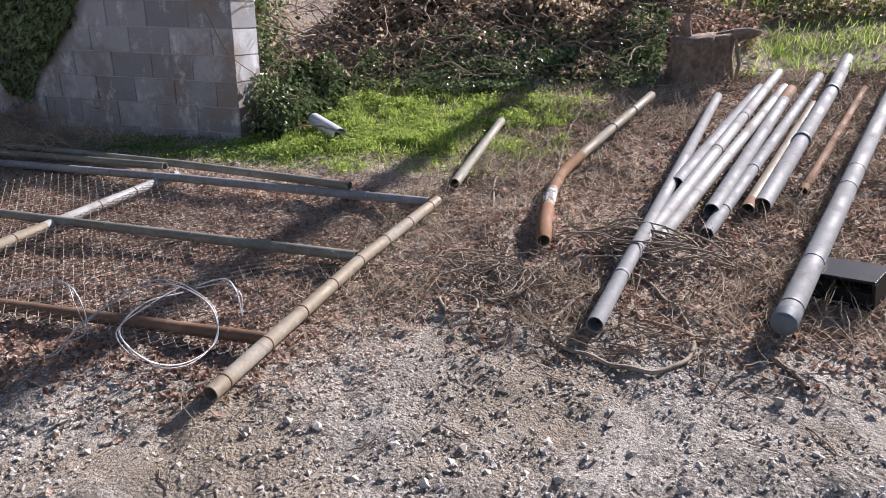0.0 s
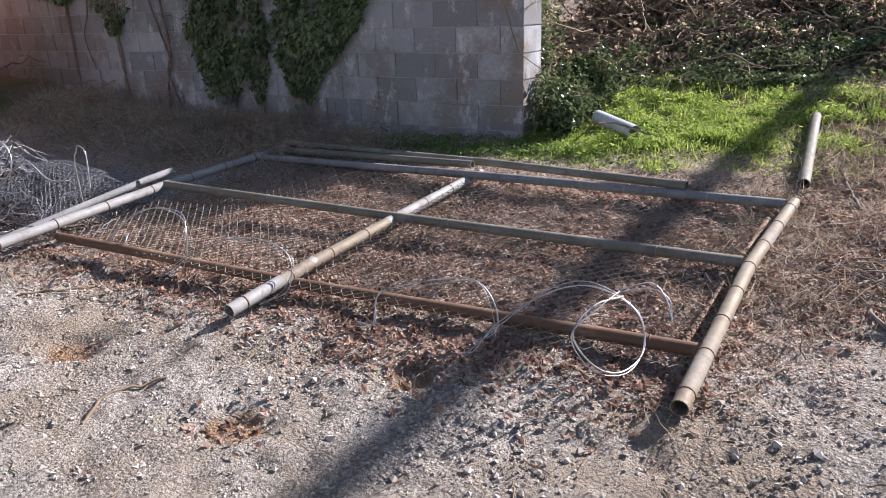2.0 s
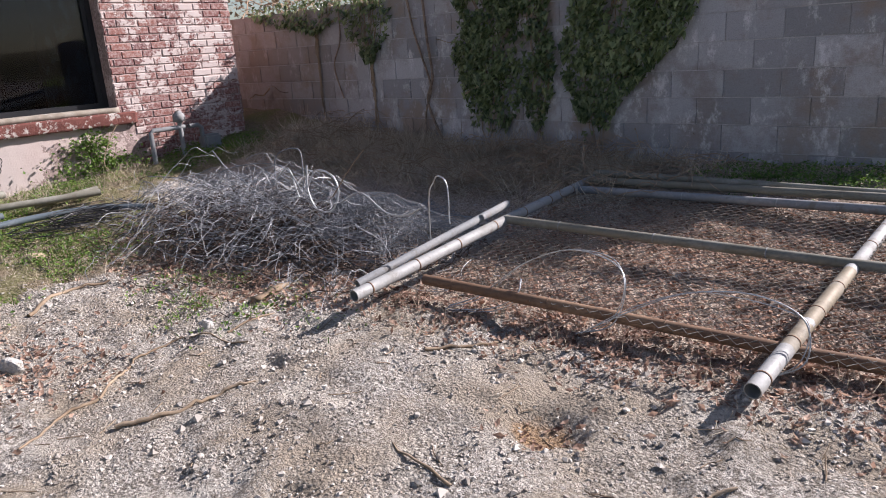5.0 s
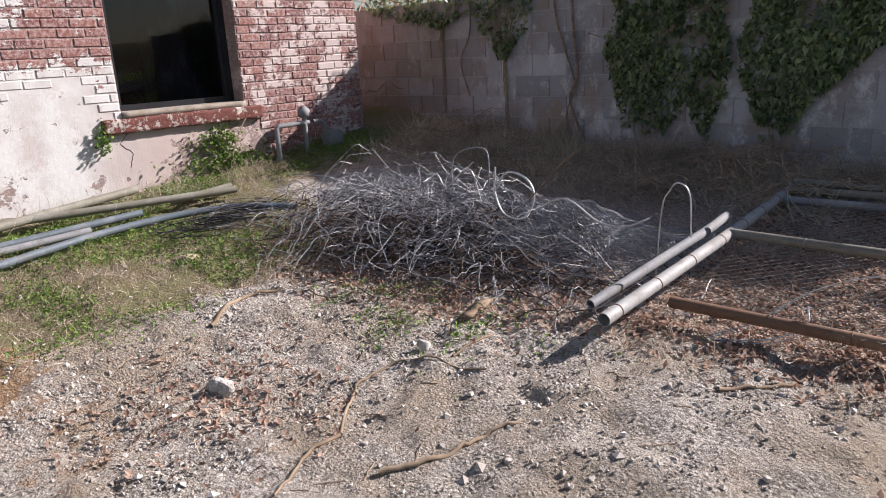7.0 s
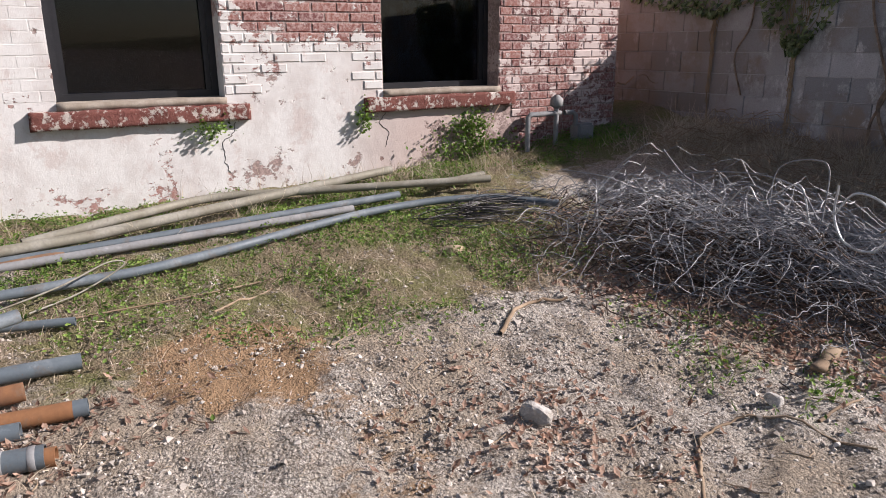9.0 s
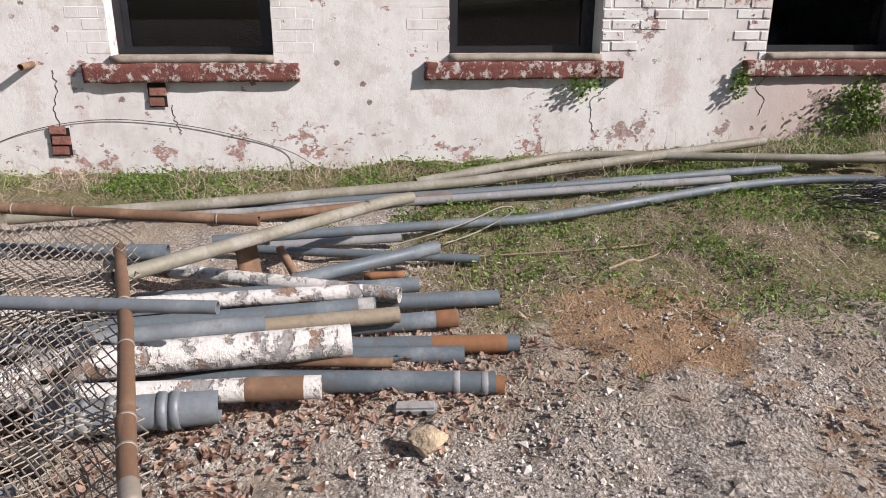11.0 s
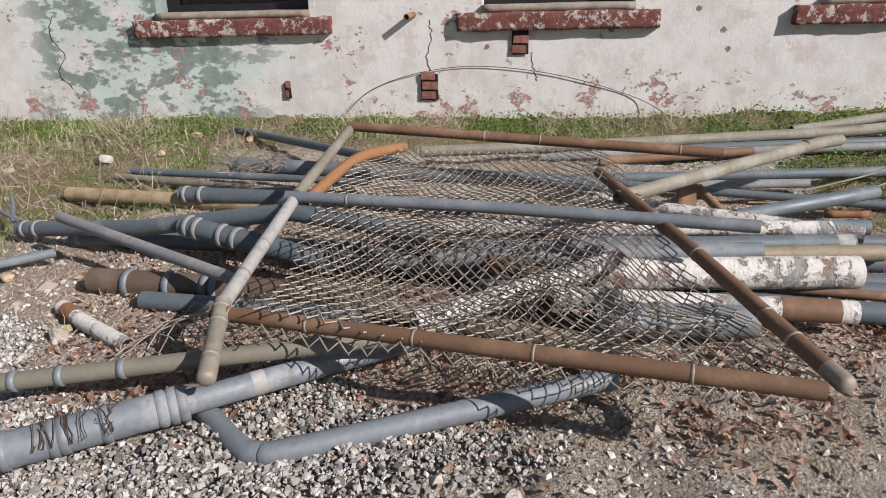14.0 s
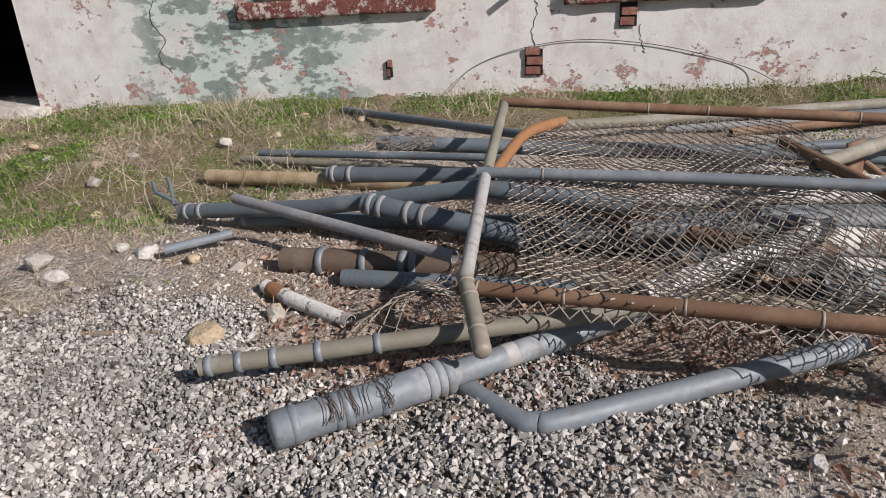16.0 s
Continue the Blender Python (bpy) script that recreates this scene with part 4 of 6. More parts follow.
pipe([(-8.165, -4.22, 0.475), (-7.853, -2.559, 0.415)], 0.023, RUST, "brown rusty rail", "rail", (0.4, 0.55, 0.9), 1.06, 0.004, WIRE_OLD, parent=panel2)
pipe([(-7.37, -4.27, 0.36), (-7.26, -3.5, 0.36), (-7.115, -2.614, 0.348)], 0.022, GALV_COOL, "grey middle rail with rust stains", "rail", (0.15,), 1.06, 0.004, WIRE_OLD, parent=panel2)
pipe([(-6.66, -4.27, 0.215), (-6.285, -2.70, 0.255)], 0.023, RUST, "brown rusty lower rail", "rail", (0.04, 0.2, 0.4, 0.6, 0.83), 1.06, 0.004, WIRE_OLD, parent=panel2)
pipe([(-7.733, -3.071, 0.365), (-7.05, -2.87, 0.325), (-6.40, -2.70, 0.285), (-6.284, -2.664, 0.275)], 0.022, RUST, "brown rusty side pipe with a round cap", "side_rail", (0.35, 0.55, 0.8, 0.88), 1.08, 0.005, WIRE_OLD, cap=1, parent=panel2)
pipe([(-8.05, -3.93, 0.40), (-7.80, -4.10, 0.40), (-7.45, -4.23, 0.31)], 0.024, BRACE, "bent orange-brown rusty brace", "brace", (), parent=panel2, bend=True)


# ---- chain-link ----
def chain_link(name, surface, across, up, cell, radius, material, parent, label, seed):
    """Interlocked zigzag wires over surface(u, v), which gives a place for 0..across and 0..up metres."""
    rnd = np.random.RandomState(seed)
    cols, rows = int(across / cell), int(up / cell)
    lines = []
    j = np.arange(rows + 1)
    for i in range(cols):
        c = i + (i + j) % 2
        lift = np.where((i + j) % 2 == 0, 0.7, -0.7) * radius
        u = np.clip(c * cell + rnd.normal(0, cell * 0.05, len(j)), 0, across)
        v = j * cell
        p = surface(u, v)
        p[:, 2] += lift
        lines.append(p)
    verts, faces = tubes(lines, radius, 4)
    return part(name, array_mesh(name, verts - np.array(parent.location), faces), material, parent, label)


def flat_mesh(u, v):
    """The first panel's mesh: between its outer posts, sagging a little between the rails."""
    x = -1.72 - u
    y = 1.52 + v + (u / 3.7) * (-0.08)
    f = v / 1.66
    z = (0.205 + 0.125 * f) - 0.012 * (u / 3.7) * 6 * 0.35
    z = z + (lattice(x, y, 0.45, 8) - 0.5) * 0.035 - 0.02
    return np.stack([x, y, np.maximum(z, terrain(x, y) + 0.035)], 1)


chain_link("chain_link", flat_mesh, 3.68, 1.68, 0.031, 0.0020, WIRE, panel, "weathered brown chain-link mesh", 3)


def slumped_mesh(u, v):
    """The second panel's mesh: hangs from the rails and lies crumpled on the pipes."""
    a, b = u / 1.62, v / 1.5
    x = -8.02 + b * 1.45 + a * (0.20 + 0.04 * b)
    y = -4.12 + u * (0.66 + 0.24 * b) + 0.03 * np.sin(b * 9)
    z = 0.435 - 0.19 * b - 0.02 * a
    z = z - 0.05 * np.sin(math.pi * np.clip(b * 2 % 1.0, 0, 1)) * (0.6 + 0.4 * np.sin(math.pi * a))
    z = z + (lattice(x, y, 0.22, 11) - 0.5) * 0.07
    return np.stack([x + (lattice(x, y, 0.2, 12) - 0.5) * 0.03, y, np.maximum(z, terrain(x, y) + 0.05)], 1)


chain_link("chain_link", slumped_mesh, 1.62, 1.52, 0.030, 0.0027, WIRE_OLD, panel2, "crumpled brown chain-link mesh", 4)


def folded_mesh(u, v):
    """A fold of the same mesh, doubled over under the first layer."""
    p = slumped_mesh(u * 0.93 + 0.04, v * 0.97 + 0.02)
    p[:, 0] += (lattice(p[:, 0], p[:, 1], 0.17, 15) - 0.5) * 0.09
    p[:, 1] += (lattice(p[:, 0], p[:, 1], 0.23, 16) - 0.5) * 0.10
    p[:, 2] -= 0.02 + 0.09 * lattice(p[:, 0], p[:, 1], 0.2, 17)
    return p


chain_link("mesh_fold", folded_mesh, 1.62, 1.46, 0.033, 0.0024, WIRE_OLD, panel2, "doubled-over fold of chain-link mesh", 7)


def torn_mesh(u, v):
    """A torn flap of the same mesh, hanging off the gate's corner to the ground."""
    x = -6.98 + v * 0.9 + 0.05 * np.sin(u * 14)
    y = -4.72 + u * 1.0 + 0.04 * np.sin(v * 17)
    z = terrain(x, y) + 0.03 + 0.13 * smoothstep(u, 0.0, 0.5) + (lattice(x, y, 0.09, 13) - 0.5) * 0.10
    return np.stack([x, y, np.maximum(z, terrain(x, y) + 0.012)], 1)


chain_link("torn_mesh", torn_mesh, 0.55, 0.42, 0.028, 0.0024, WIRE_OLD, panel2, "torn flap of chain-link mesh", 5)


def hem(u, v):
    """The ragged lower edge of the mesh below the rusty rail."""
    a = u / 1.5
    x = -6.60 + 0.33 * a + v * 0.55
    y = -4.15 + u * 0.98
    z = 0.205 + 0.02 * a - v * 0.8 + (lattice(x, y, 0.1, 14) - 0.5) * 0.05
    return np.stack([x, y, np.maximum(z, terrain(x, y) + 0.02)], 1)


chain_link("mesh_hem", hem, 1.45, 0.035, 0.030, 0.0025, WIRE_OLD, panel2, "ragged hem of chain-link mesh", 6)


# ---- scatter: stones, leaves, blades ----
def turns(rs, n, tilt):
    """Random rotations: any heading, leaning by up to about tilt radians."""
    yaw, a, b = rs.uniform(0, 2 * math.pi, n), rs.normal(0, tilt, n), rs.normal(0, tilt, n)
    cy, sy, ca, sa, cb, sb = np.cos(yaw), np.sin(yaw), np.cos(a), np.sin(a), np.cos(b), np.sin(b)
    zero, one = np.zeros(n), np.ones(n)
    rz = np.stack([cy, -sy, zero, sy, cy, zero, zero, zero, one], 1).reshape(n, 3, 3)
    rx = np.stack([one, zero, zero, zero, ca, -sa, zero, sa, ca], 1).reshape(n, 3, 3)
    ry = np.stack([cb, zero, sb, zero, one, zero, -sb, zero, cb], 1).reshape(n, 3, 3)
    return rz @ rx @ ry


def strew(verts, faces, places, rot, size):
    """Copies of a small shape, all in one pair of arrays."""
    verts, faces = np.asarray(verts, float), np.asarray(faces)
    n = len(places)
    size = np.asarray(size, float)
    size = size[:, None] if size.ndim == 1 else size
    v = np.einsum("nij,nkj->nki", rot, verts[None] * size[:, None, :]) + np.asarray(places)[:, None]
    f = faces[None] + (np.arange(n) * len(verts))[:, None, None]
    return v.reshape(-1, 3), f.reshape(-1, faces.shape[1])


def stuff(name, arrays, material, label, category, smooth=False):
    vs, fs, base = [], [], 0
    for v, f in arrays:
        vs.append(v)
        fs.append(f + base)
        base += len(v)
    return thing(name, array_mesh(name, np.concatenate(vs), np.concatenate(fs), smooth), material, (0, 0, 0), label, category, kind="stuff")


def sample(rs, n, box, density):
    """n points in the box x0, x1, y0, y1, thicker where density is near 1."""
    out = np.zeros((0, 2))
    tries = 0
    while len(out) < n and tries < 60:
        p = np.stack([rs.uniform(box[0], box[1], n), rs.uniform(box[2], box[3], n)], 1)
        out = np.vstack([out, p[rs.uniform(0, 1, n) < density(p[:, 0], p[:, 1])]])
        tries += 1
    return out[:n]


def on_ground(p, lift=0.0):
    return np.column_stack([p, ground_z(p[:, 0], p[:, 1]) + lift])


OCTA = ([(1, 0, 0), (-1, 0, 0), (0, 1, 0), (0, -1, 0), (0.15, 0.1, 0.75), (0, -0.1, -0.7)],
        [(0, 2, 4), (2, 1, 4), (1, 3, 4), (3, 0, 4), (2, 0, 5), (1, 2, 5), (3, 1, 5), (0, 3, 5)])
CHUNK = ([(-0.9, -0.5, -0.5), (0.8, -0.7, -0.6), (0.9, 0.6, -0.5), (-0.6, 0.8, -0.6), (-0.7, -0.45, 0.35), (0.45, -0.6, 0.55), (0.75, 0.35, 0.3), (-0.35, 0.6, 0.6), (0.05, -0.05, 0.6)],
         [(0, 1, 5), (0, 5, 4), (1, 2, 6), (1, 6, 5), (2, 3, 7), (2, 7, 6), (3, 0, 4), (3, 4, 7), (4, 5, 8), (5, 6, 8), (6, 7, 8), (7, 4, 8)])
LEAF = ([(-1, 0, 0.12), (0, -0.5, 0.05), (0, 0, -0.1), (0, 0.5, 0.08), (1, 0, 0.2)], [(0, 1, 2), (0, 2, 3), (1, 4, 2), (2, 4, 3)])
IVY_LEAF = ([(0, 0, 0), (-0.55, -0.25, 0.12), (-0.3, 0.3, 0.06), (0, 1.0, -0.1), (0.3, 0.3, 0.06), (0.55, -0.25, 0.12)], [(0, 2, 1), (0, 3, 2), (0, 4, 3), (0, 5, 4)])
BLADE = ([(-0.5, 0, 0), (0.5, 0, 0), (-0.36, 0.12, 0.55), (0.36, 0.12, 0.55), (0, 0.5, 1.0)], [(0, 1, 2), (1, 3, 2), (2, 3, 4)])


def clumpy(x, y, cell, seed, sharp=0.45):
    return smoothstep(lattice(x, y, cell, seed), sharp - 0.15, sharp + 0.25)


def gravel_density(x, y):
    l, t, c = covers(x, y)
    return np.clip(1.0 - 1.1 * np.maximum(l * 0.75, t), 0.06, 1) * np.clip(lattice(x, y, 0.3, 21) * 1.7 - 0.15, 0.14, 1) * (0.4 + 0.6 * lattice(x, y, 0.12, 22))


rs = np.random.RandomState(11)
YARD = (-8.6, 1.6, -5.8, 3.0)
p = sample(rs, 108000, YARD, gravel_density)
size = rs.lognormal(math.log(0.0056), 0.45, len(p))
a1 = strew(*OCTA, on_ground(p, 0.001), turns(rs, len(p), 0.5), size[:, None] * rs.uniform(0.7, 1.3, (len(p), 3)))
p = sample(rs, 2600, YARD, gravel_density)
size = np.clip(rs.lognormal(math.log(0.0078), 0.34, len(p)), 0.005, 0.015)
a2 = strew(*CHUNK, on_ground(p, 0.004), turns(rs, len(p), 0.5), size[:, None] * rs.uniform(0.7, 1.3, (len(p), 3)))
stuff("gravel", [a1, a2], PEBBLE, "loose grey and tan gravel strewn over the yard", "gravel")


def limestone_density(x, y):
    d = smoothstep(y + (lattice(x, y, 0.5, 31) - 0.5) * 0.8, -3.35, -4.1) * smoothstep(x + 0.5 * smoothstep(y, -4.6, -5.2) + (lattice(x, y, 0.4, 32) - 0.5) * 0.9, -6.58, -6.15)
    far = smoothstep(x + (lattice(x, y, 0.6, 33) - 0.5) * 0.9, -4.6, -5.5) * smoothstep(y + (lattice(x, y, 0.6, 34) - 0.5) * 1.2, -7.2, -6.0)
    return np.clip(d * far, 0.0, 1.0)


p = sample(rs, 56000, (-7.6, -4.2, -7.6, -3.0), limestone_density)
size = np.clip(rs.lognormal(math.log(0.0063), 0.36, len(p)), 0.004, 0.016)
a1 = strew(*CHUNK, on_ground(p, 0.006) + np.column_stack([np.zeros((len(p), 2)), rs.uniform(0, 0.012, len(p))]), turns(rs, len(p), 0.9), size[:, None] * rs.uniform(0.65, 1.35, (len(p), 3)))
stuff("limestone_gravel", [a1], leafy("limestone_chips", (0.12, 0.112, 0.102), (0.62, 0.59, 0.55), 0.85), "pale crushed limestone in a loose layer", "gravel")


def litter_density(x, y):
    rail = np.exp(-((y - 1.42) / 0.24) ** 2) * smoothstep(x, -6.1, -5.2) * smoothstep(x, -1.4, -1.9)
    inside = smoothstep(y, 1.4, 1.7) * smoothstep(y, 3.7, 3.3) * smoothstep(x, -5.7, -5.3) * smoothstep(x, -1.4, -1.8) * 0.85
    pile = np.exp(-(((x + 7.0) / 1.6) ** 2 + ((y - 1.45) / 0.65) ** 2) ** 2) * 0.8
    heap = np.exp(-(((x + 7.3) / 0.55) ** 2 + ((y + 3.2) / 1.6) ** 2) ** 2) * 0.8
    front = np.exp(-(((x + 6.6) / 0.25) ** 2 + ((y + 3.75) / 0.75) ** 2) ** 2) * 0.22
    spot = np.exp(-(((x + 6.45) / 0.4) ** 2 + ((y + 0.2) / 0.35) ** 2)) * 0.6
    for px, py, r, d in PITS:
        spot = spot + 0.35 * np.exp(-(((x - px) / 0.14) ** 2 + ((y - py) / 0.12) ** 2))
    bank = smoothstep(y, 1.7, 2.6) * smoothstep(x, -1.7, -1.3) * 0.8
    return np.clip(np.maximum.reduce([rail, inside, pile, heap, front, spot, bank]) * (0.4 + lattice(x, y, 0.2, 23)), 0, 1)


p = sample(rs, 46000, (-8.6, 1.4, -5.2, 6.2), litter_density)
a1 = strew(*LEAF, on_ground(p, 0.012), turns(rs, len(p), 0.5), rs.uniform(0.010, 0.025, len(p)))
p = sample(rs, 900, (-7.2, -5.5, -5.0, -2.5), lambda x, y: clumpy(x, y, 0.22, 25, 0.55) * (0.25 + 0.75 * np.exp(-((x + 6.55) / 0.4) ** 2)))
a2 = strew(*LEAF, on_ground(p, 0.014), turns(rs, len(p), 0.9), rs.uniform(0.010, 0.024, len(p)))
stuff("leaf_litter", [a1, a2], LITTER, "curled brown fallen leaves lying in drifts", "leaf litter")

p = sample(rs, 60000, (-5.6, -1.2, 1.3, 3.8), lambda x, y: smoothstep(y, 1.3, 1.8) * (0.35 + 0.65 * lattice(x, y, 0.25, 24)))
a1 = strew(*LEAF, on_ground(p, 0.008), turns(rs, len(p), 0.28), rs.uniform(0.004, 0.014, len(p))[:, None] * np.array((1, 0.8, 1)))
p = sample(rs, 20000, (-8.8, 1.6, -5.6, 6.2), lambda x, y: np.clip(covers(x, y)[0] + 0.12, 0, 1))
a2 = strew(*LEAF, on_ground(p, 0.006), turns(rs, len(p), 0.6), rs.uniform(0.004, 0.013, len(p))[:, None] * np.array((1.3, 0.5, 1)))
stuff("leaf_fragments", [a1, a2], CHIPS, "pale broken bits of leaf and bark on bare soil", "leaf litter")


def blades(rs, p, height, width, lean, lift=0.0):
    h = rs.uniform(0.5, 1.15, len(p)) * height * (0.45 + 1.1 * lattice(p[:, 0], p[:, 1], 0.13, 46))
    return strew(*BLADE, on_ground(p, lift), turns(rs, len(p), lean), np.column_stack([np.full(len(p), width), h * 0.9, h]))


def lawn_density(x, y):
    d = np.exp(-(((x + 2.45) / 1.2) ** 2 + ((y - 5.0) / 1.05) ** 2) ** 2)
    return d * (0.08 + 0.92 * clumpy(x, y, 0.16, 41) * clumpy(x, y, 0.45, 40, 0.25))


p = sample(rs, 50000, (-4.2, -0.9, 3.7, 6.4), lawn_density)
a1 = blades(rs, p, 0.06, 0.007, 0.85)
p = sample(rs, 5000, (-0.2, 2.6, 6.1, 9.0), lambda x, y: 0.2 + 0.8 * clumpy(x, y, 0.5, 42))
a2 = blades(rs, p, 0.10, 0.010, 0.4)
p = sample(rs, 8000, (-4.2, -0.9, 3.7, 6.4), lawn_density)
a3 = strew(*LEAF, on_ground(p, 0.0) + np.column_stack([np.zeros((len(p), 2)), rs.uniform(0.01, 0.075, len(p)) * (0.4 + lattice(p[:, 0], p[:, 1], 0.2, 47))]), turns(rs, len(p), 0.6), rs.uniform(0.008, 0.02, len(p))[:, None] * np.array((1.2, 0.9, 1.0)))
stuff("grass", [a1, a2, a3], GREEN, "bright green grass lit by low sun", "grass")


def weed_density(x, y):
    strip = smoothstep(x, -9.35, -9.75) * smoothstep(y, 3.9, 3.2) * smoothstep(y, -8.2, -7.6) * clumpy(x, y, 0.45, 51, 0.5)
    mid = np.exp(-(((x + 8.35) / 0.85) ** 2 + ((y + 0.1) / 1.5) ** 2) ** 2) * clumpy(x, y, 0.3, 52, 0.5)
    between = smoothstep(x, -8.6, -9.0) * smoothstep(y, -2.6, -2.0) * smoothstep(y, 1.6, 1.0) * clumpy(x, y, 0.3, 53, 0.45)
    left = smoothstep(x, -7.5, -8.3) * smoothstep(y, -5.2, -5.9) * clumpy(x, y, 0.4, 54, 0.48)
    foot = np.exp(-((y - 4.05) / 0.22) ** 2) * smoothstep(x, -5.2, -4.4) * smoothstep(x, -2.6, -3.2)
    bits = np.exp(-(((x + 6.35) / 0.5) ** 2 + ((y - 0.85) / 0.25) ** 2)) * clumpy(x, y, 0.15, 55, 0.5) * 0.5
    return np.maximum.reduce([strip, mid * 0.7, between * 0.7, left * 0.9, foot, bits])


p = sample(rs, 34000, (-10.1, -2.6, -8.2, 4.35), weed_density)
a1 = strew(*LEAF, on_ground(p, 0.0) + np.column_stack([np.zeros((len(p), 2)), rs.uniform(0.003, 0.055, len(p)) * (0.4 + lattice(p[:, 0], p[:, 1], 0.2, 56))]), turns(rs, len(p), 0.5), rs.uniform(0.006, 0.015, len(p))[:, None] * np.array((1.1, 1.3, 1.0)))
p = sample(rs, 7000, (-10.1, -2.6, -8.2, 4.35), weed_density)
a2 = blades(rs, p, 0.06, 0.005, 0.4)
p = sample(rs, 4000, (-10.0, -6.9, -8.3, -5.1), lambda x, y: smoothstep(x, -6.9, -7.9) * clumpy(x, y, 0.35, 57, 0.62))
a3 = blades(rs, p, 0.045, 0.006, 0.5)
stuff("weeds", [a1, a2, a3], WEED, "low green weeds creeping over damp soil", "weeds")


def straw_density(x, y):
    wall = np.exp(-((y - 3.95) / 0.42) ** 2) * smoothstep(x, -9.6, -9.0) * smoothstep(x, -4.4, -5.6)
    strip = smoothstep(x, -9.2, -9.8) * smoothstep(y, 2.6, 1.6) * clumpy(x, y, 0.5, 61, 0.35) * 0.5
    left = smoothstep(x, -7.4, -8.4) * smoothstep(y, -4.9, -5.8) * clumpy(x, y, 0.4, 62, 0.4) * 0.2
    tuft = np.exp(-(((x + 9.75) / 0.35) ** 2 + ((y + 6.3) / 0.45) ** 2)) * 1.0
    return np.maximum.reduce([wall, strip, left, tuft])


p = sample(rs, 12000, (-10.1, -4.2, -8.4, 4.36), straw_density)
a1 = blades(rs, p, 0.17, 0.0035, 0.75)
p = sample(rs, 24000, (-1.9, 1.8, 1.5, 6.3), lambda x, y: smoothstep(y, 1.7, 2.4) * (0.2 + 0.8 * clumpy(x, y, 0.35, 63, 0.45)))
a2 = blades(rs, p, 0.12, 0.0035, 1.15, 0.006)
p = sample(rs, 5000, (-5.5, -1.3, 1.0, 3.6), lambda x, y: 0.2 + 0.8 * clumpy(x, y, 0.3, 64, 0.5))
a3 = blades(rs, p, 0.08, 0.003, 1.2, 0.006)
p = sample(rs, 5000, (-8.8, -6.0, -2.2, 1.4), lambda x, y: 0.1 + 0.6 * covers(x, y)[1])
a4 = blades(rs, p, 0.07, 0.003, 1.2, 0.006)
p = sample(rs, 20000, (-9.6, -4.9, 2.5, 4.34), lambda x, y: np.exp(-((y - 3.9) / 0.55) ** 2) * smoothstep(x, -4.9, -5.6) * (0.2 + 0.8 * clumpy(x, y, 0.3, 65, 0.45)))
a5 = blades(rs, p, 0.22, 0.006, 1.15)
p = sample(rs, 15000, (-10.1, -6.7, -8.3, -4.9), lambda x, y: 0.2 + 0.8 * clumpy(x, y, 0.35, 66, 0.45))
a6 = blades(rs, p, 0.055, 0.0035, 1.3, 0.004)
stuff("dry_grass", [a1, a2, a3, a4, a5, a6], STRAW, "dry tan grass matted against walls and soil", "dry grass")


# dead stems and twigs trodden into the bank
q = sample(rs, 1900, (-1.9, 1.6, 1.7, 6.3), lambda x, y: smoothstep(y, 1.6, 2.4) * (0.15 + 0.85 * clumpy(x, y, 0.4, 67, 0.4)))
BANK_TWIGS = q


# ---- thicket behind the lawn and beyond the block wall ----
def tangle(rs, starts, steps, stride, wander, top, floor, kinks=0.10):
    """Kinked, wandering strands that stay between the ground and the top given over the plan."""
    n = len(starts)
    p = np.column_stack([starts, floor(starts[:, 0], starts[:, 1]) + rs.uniform(0, 1, n) * top(starts[:, 0], starts[:, 1])])
    head, climb, curl = rs.uniform(0, 2 * math.pi, n), rs.normal(0, 0.35, n), rs.normal(0, wander * 0.5, n)
    out = [p.copy()]
    for i in range(steps - 1):
        kink = rs.uniform(0, 1, n) < kinks
        head = head + curl + rs.normal(0, wander, n) + kink * rs.normal(0, 1.0, n)
        climb = climb * 0.75 + rs.normal(0, 0.30, n)
        p = p + stride[:, None] * np.column_stack([np.cos(head), np.sin(head) * 0.75, np.sin(climb)])
        low = floor(p[:, 0], p[:, 1]) + 0.008
        high = low + top(p[:, 0], p[:, 1])
        climb = np.where(p[:, 2] > high, -np.abs(climb), np.where(p[:, 2] < low, np.abs(climb), climb))
        p[:, 2] = np.clip(p[:, 2], low, high + 0.04)
        out.append(p.copy())
    return list(np.stack(out, 1))


def thicket(name, box, count, twigs, height, seed, label, material=None, leaf=(0.018, 0.045)):
    rs = np.random.RandomState(seed)
    uneven = lambda x, y: height(x, y) * (0.35 + 0.8 * lattice(x, y, 0.55, seed) + 0.5 * lattice(x, y, 0.2, seed + 1))
    p = sample(rs, count, box, lambda x, y: 0.08 + 0.92 * clumpy(x, y, 0.4, seed, 0.45))
    z = rs.uniform(0.0, 1.0, len(p)) ** 0.8 * uneven(p[:, 0], p[:, 1])
    leaves = strew(*LEAF, on_ground(p) + np.column_stack([np.zeros((len(p), 2)), z]), turns(rs, len(p), 0.9), rs.uniform(leaf[0], leaf[1], len(p))[:, None] * np.array((1, 1.2, 1)))
    ob = stuff(name, [leaves], material or BRUSH, label, "thicket")
    for share, r, nm, mat in ((0.75, 0.0035, "twigs", TWIG), (0.25, 0.008, "vines", VINE)):
        q = sample(rs, max(2, int(twigs * share)), box, lambda x, y: 0.2 + 0.8 * clumpy(x, y, 0.6, seed + 2, 0.4))
        lines = tangle(rs, q, 14, rs.uniform(0.04, 0.11, len(q)), 0.22, lambda x, y: uneven(x, y) * 1.25 + 0.05, terrain)
        v, f = tubes(lines, r, 4)
        part(nm, array_mesh(nm, v, f), mat, ob, "tangle of bare brown " + nm)
    return ob


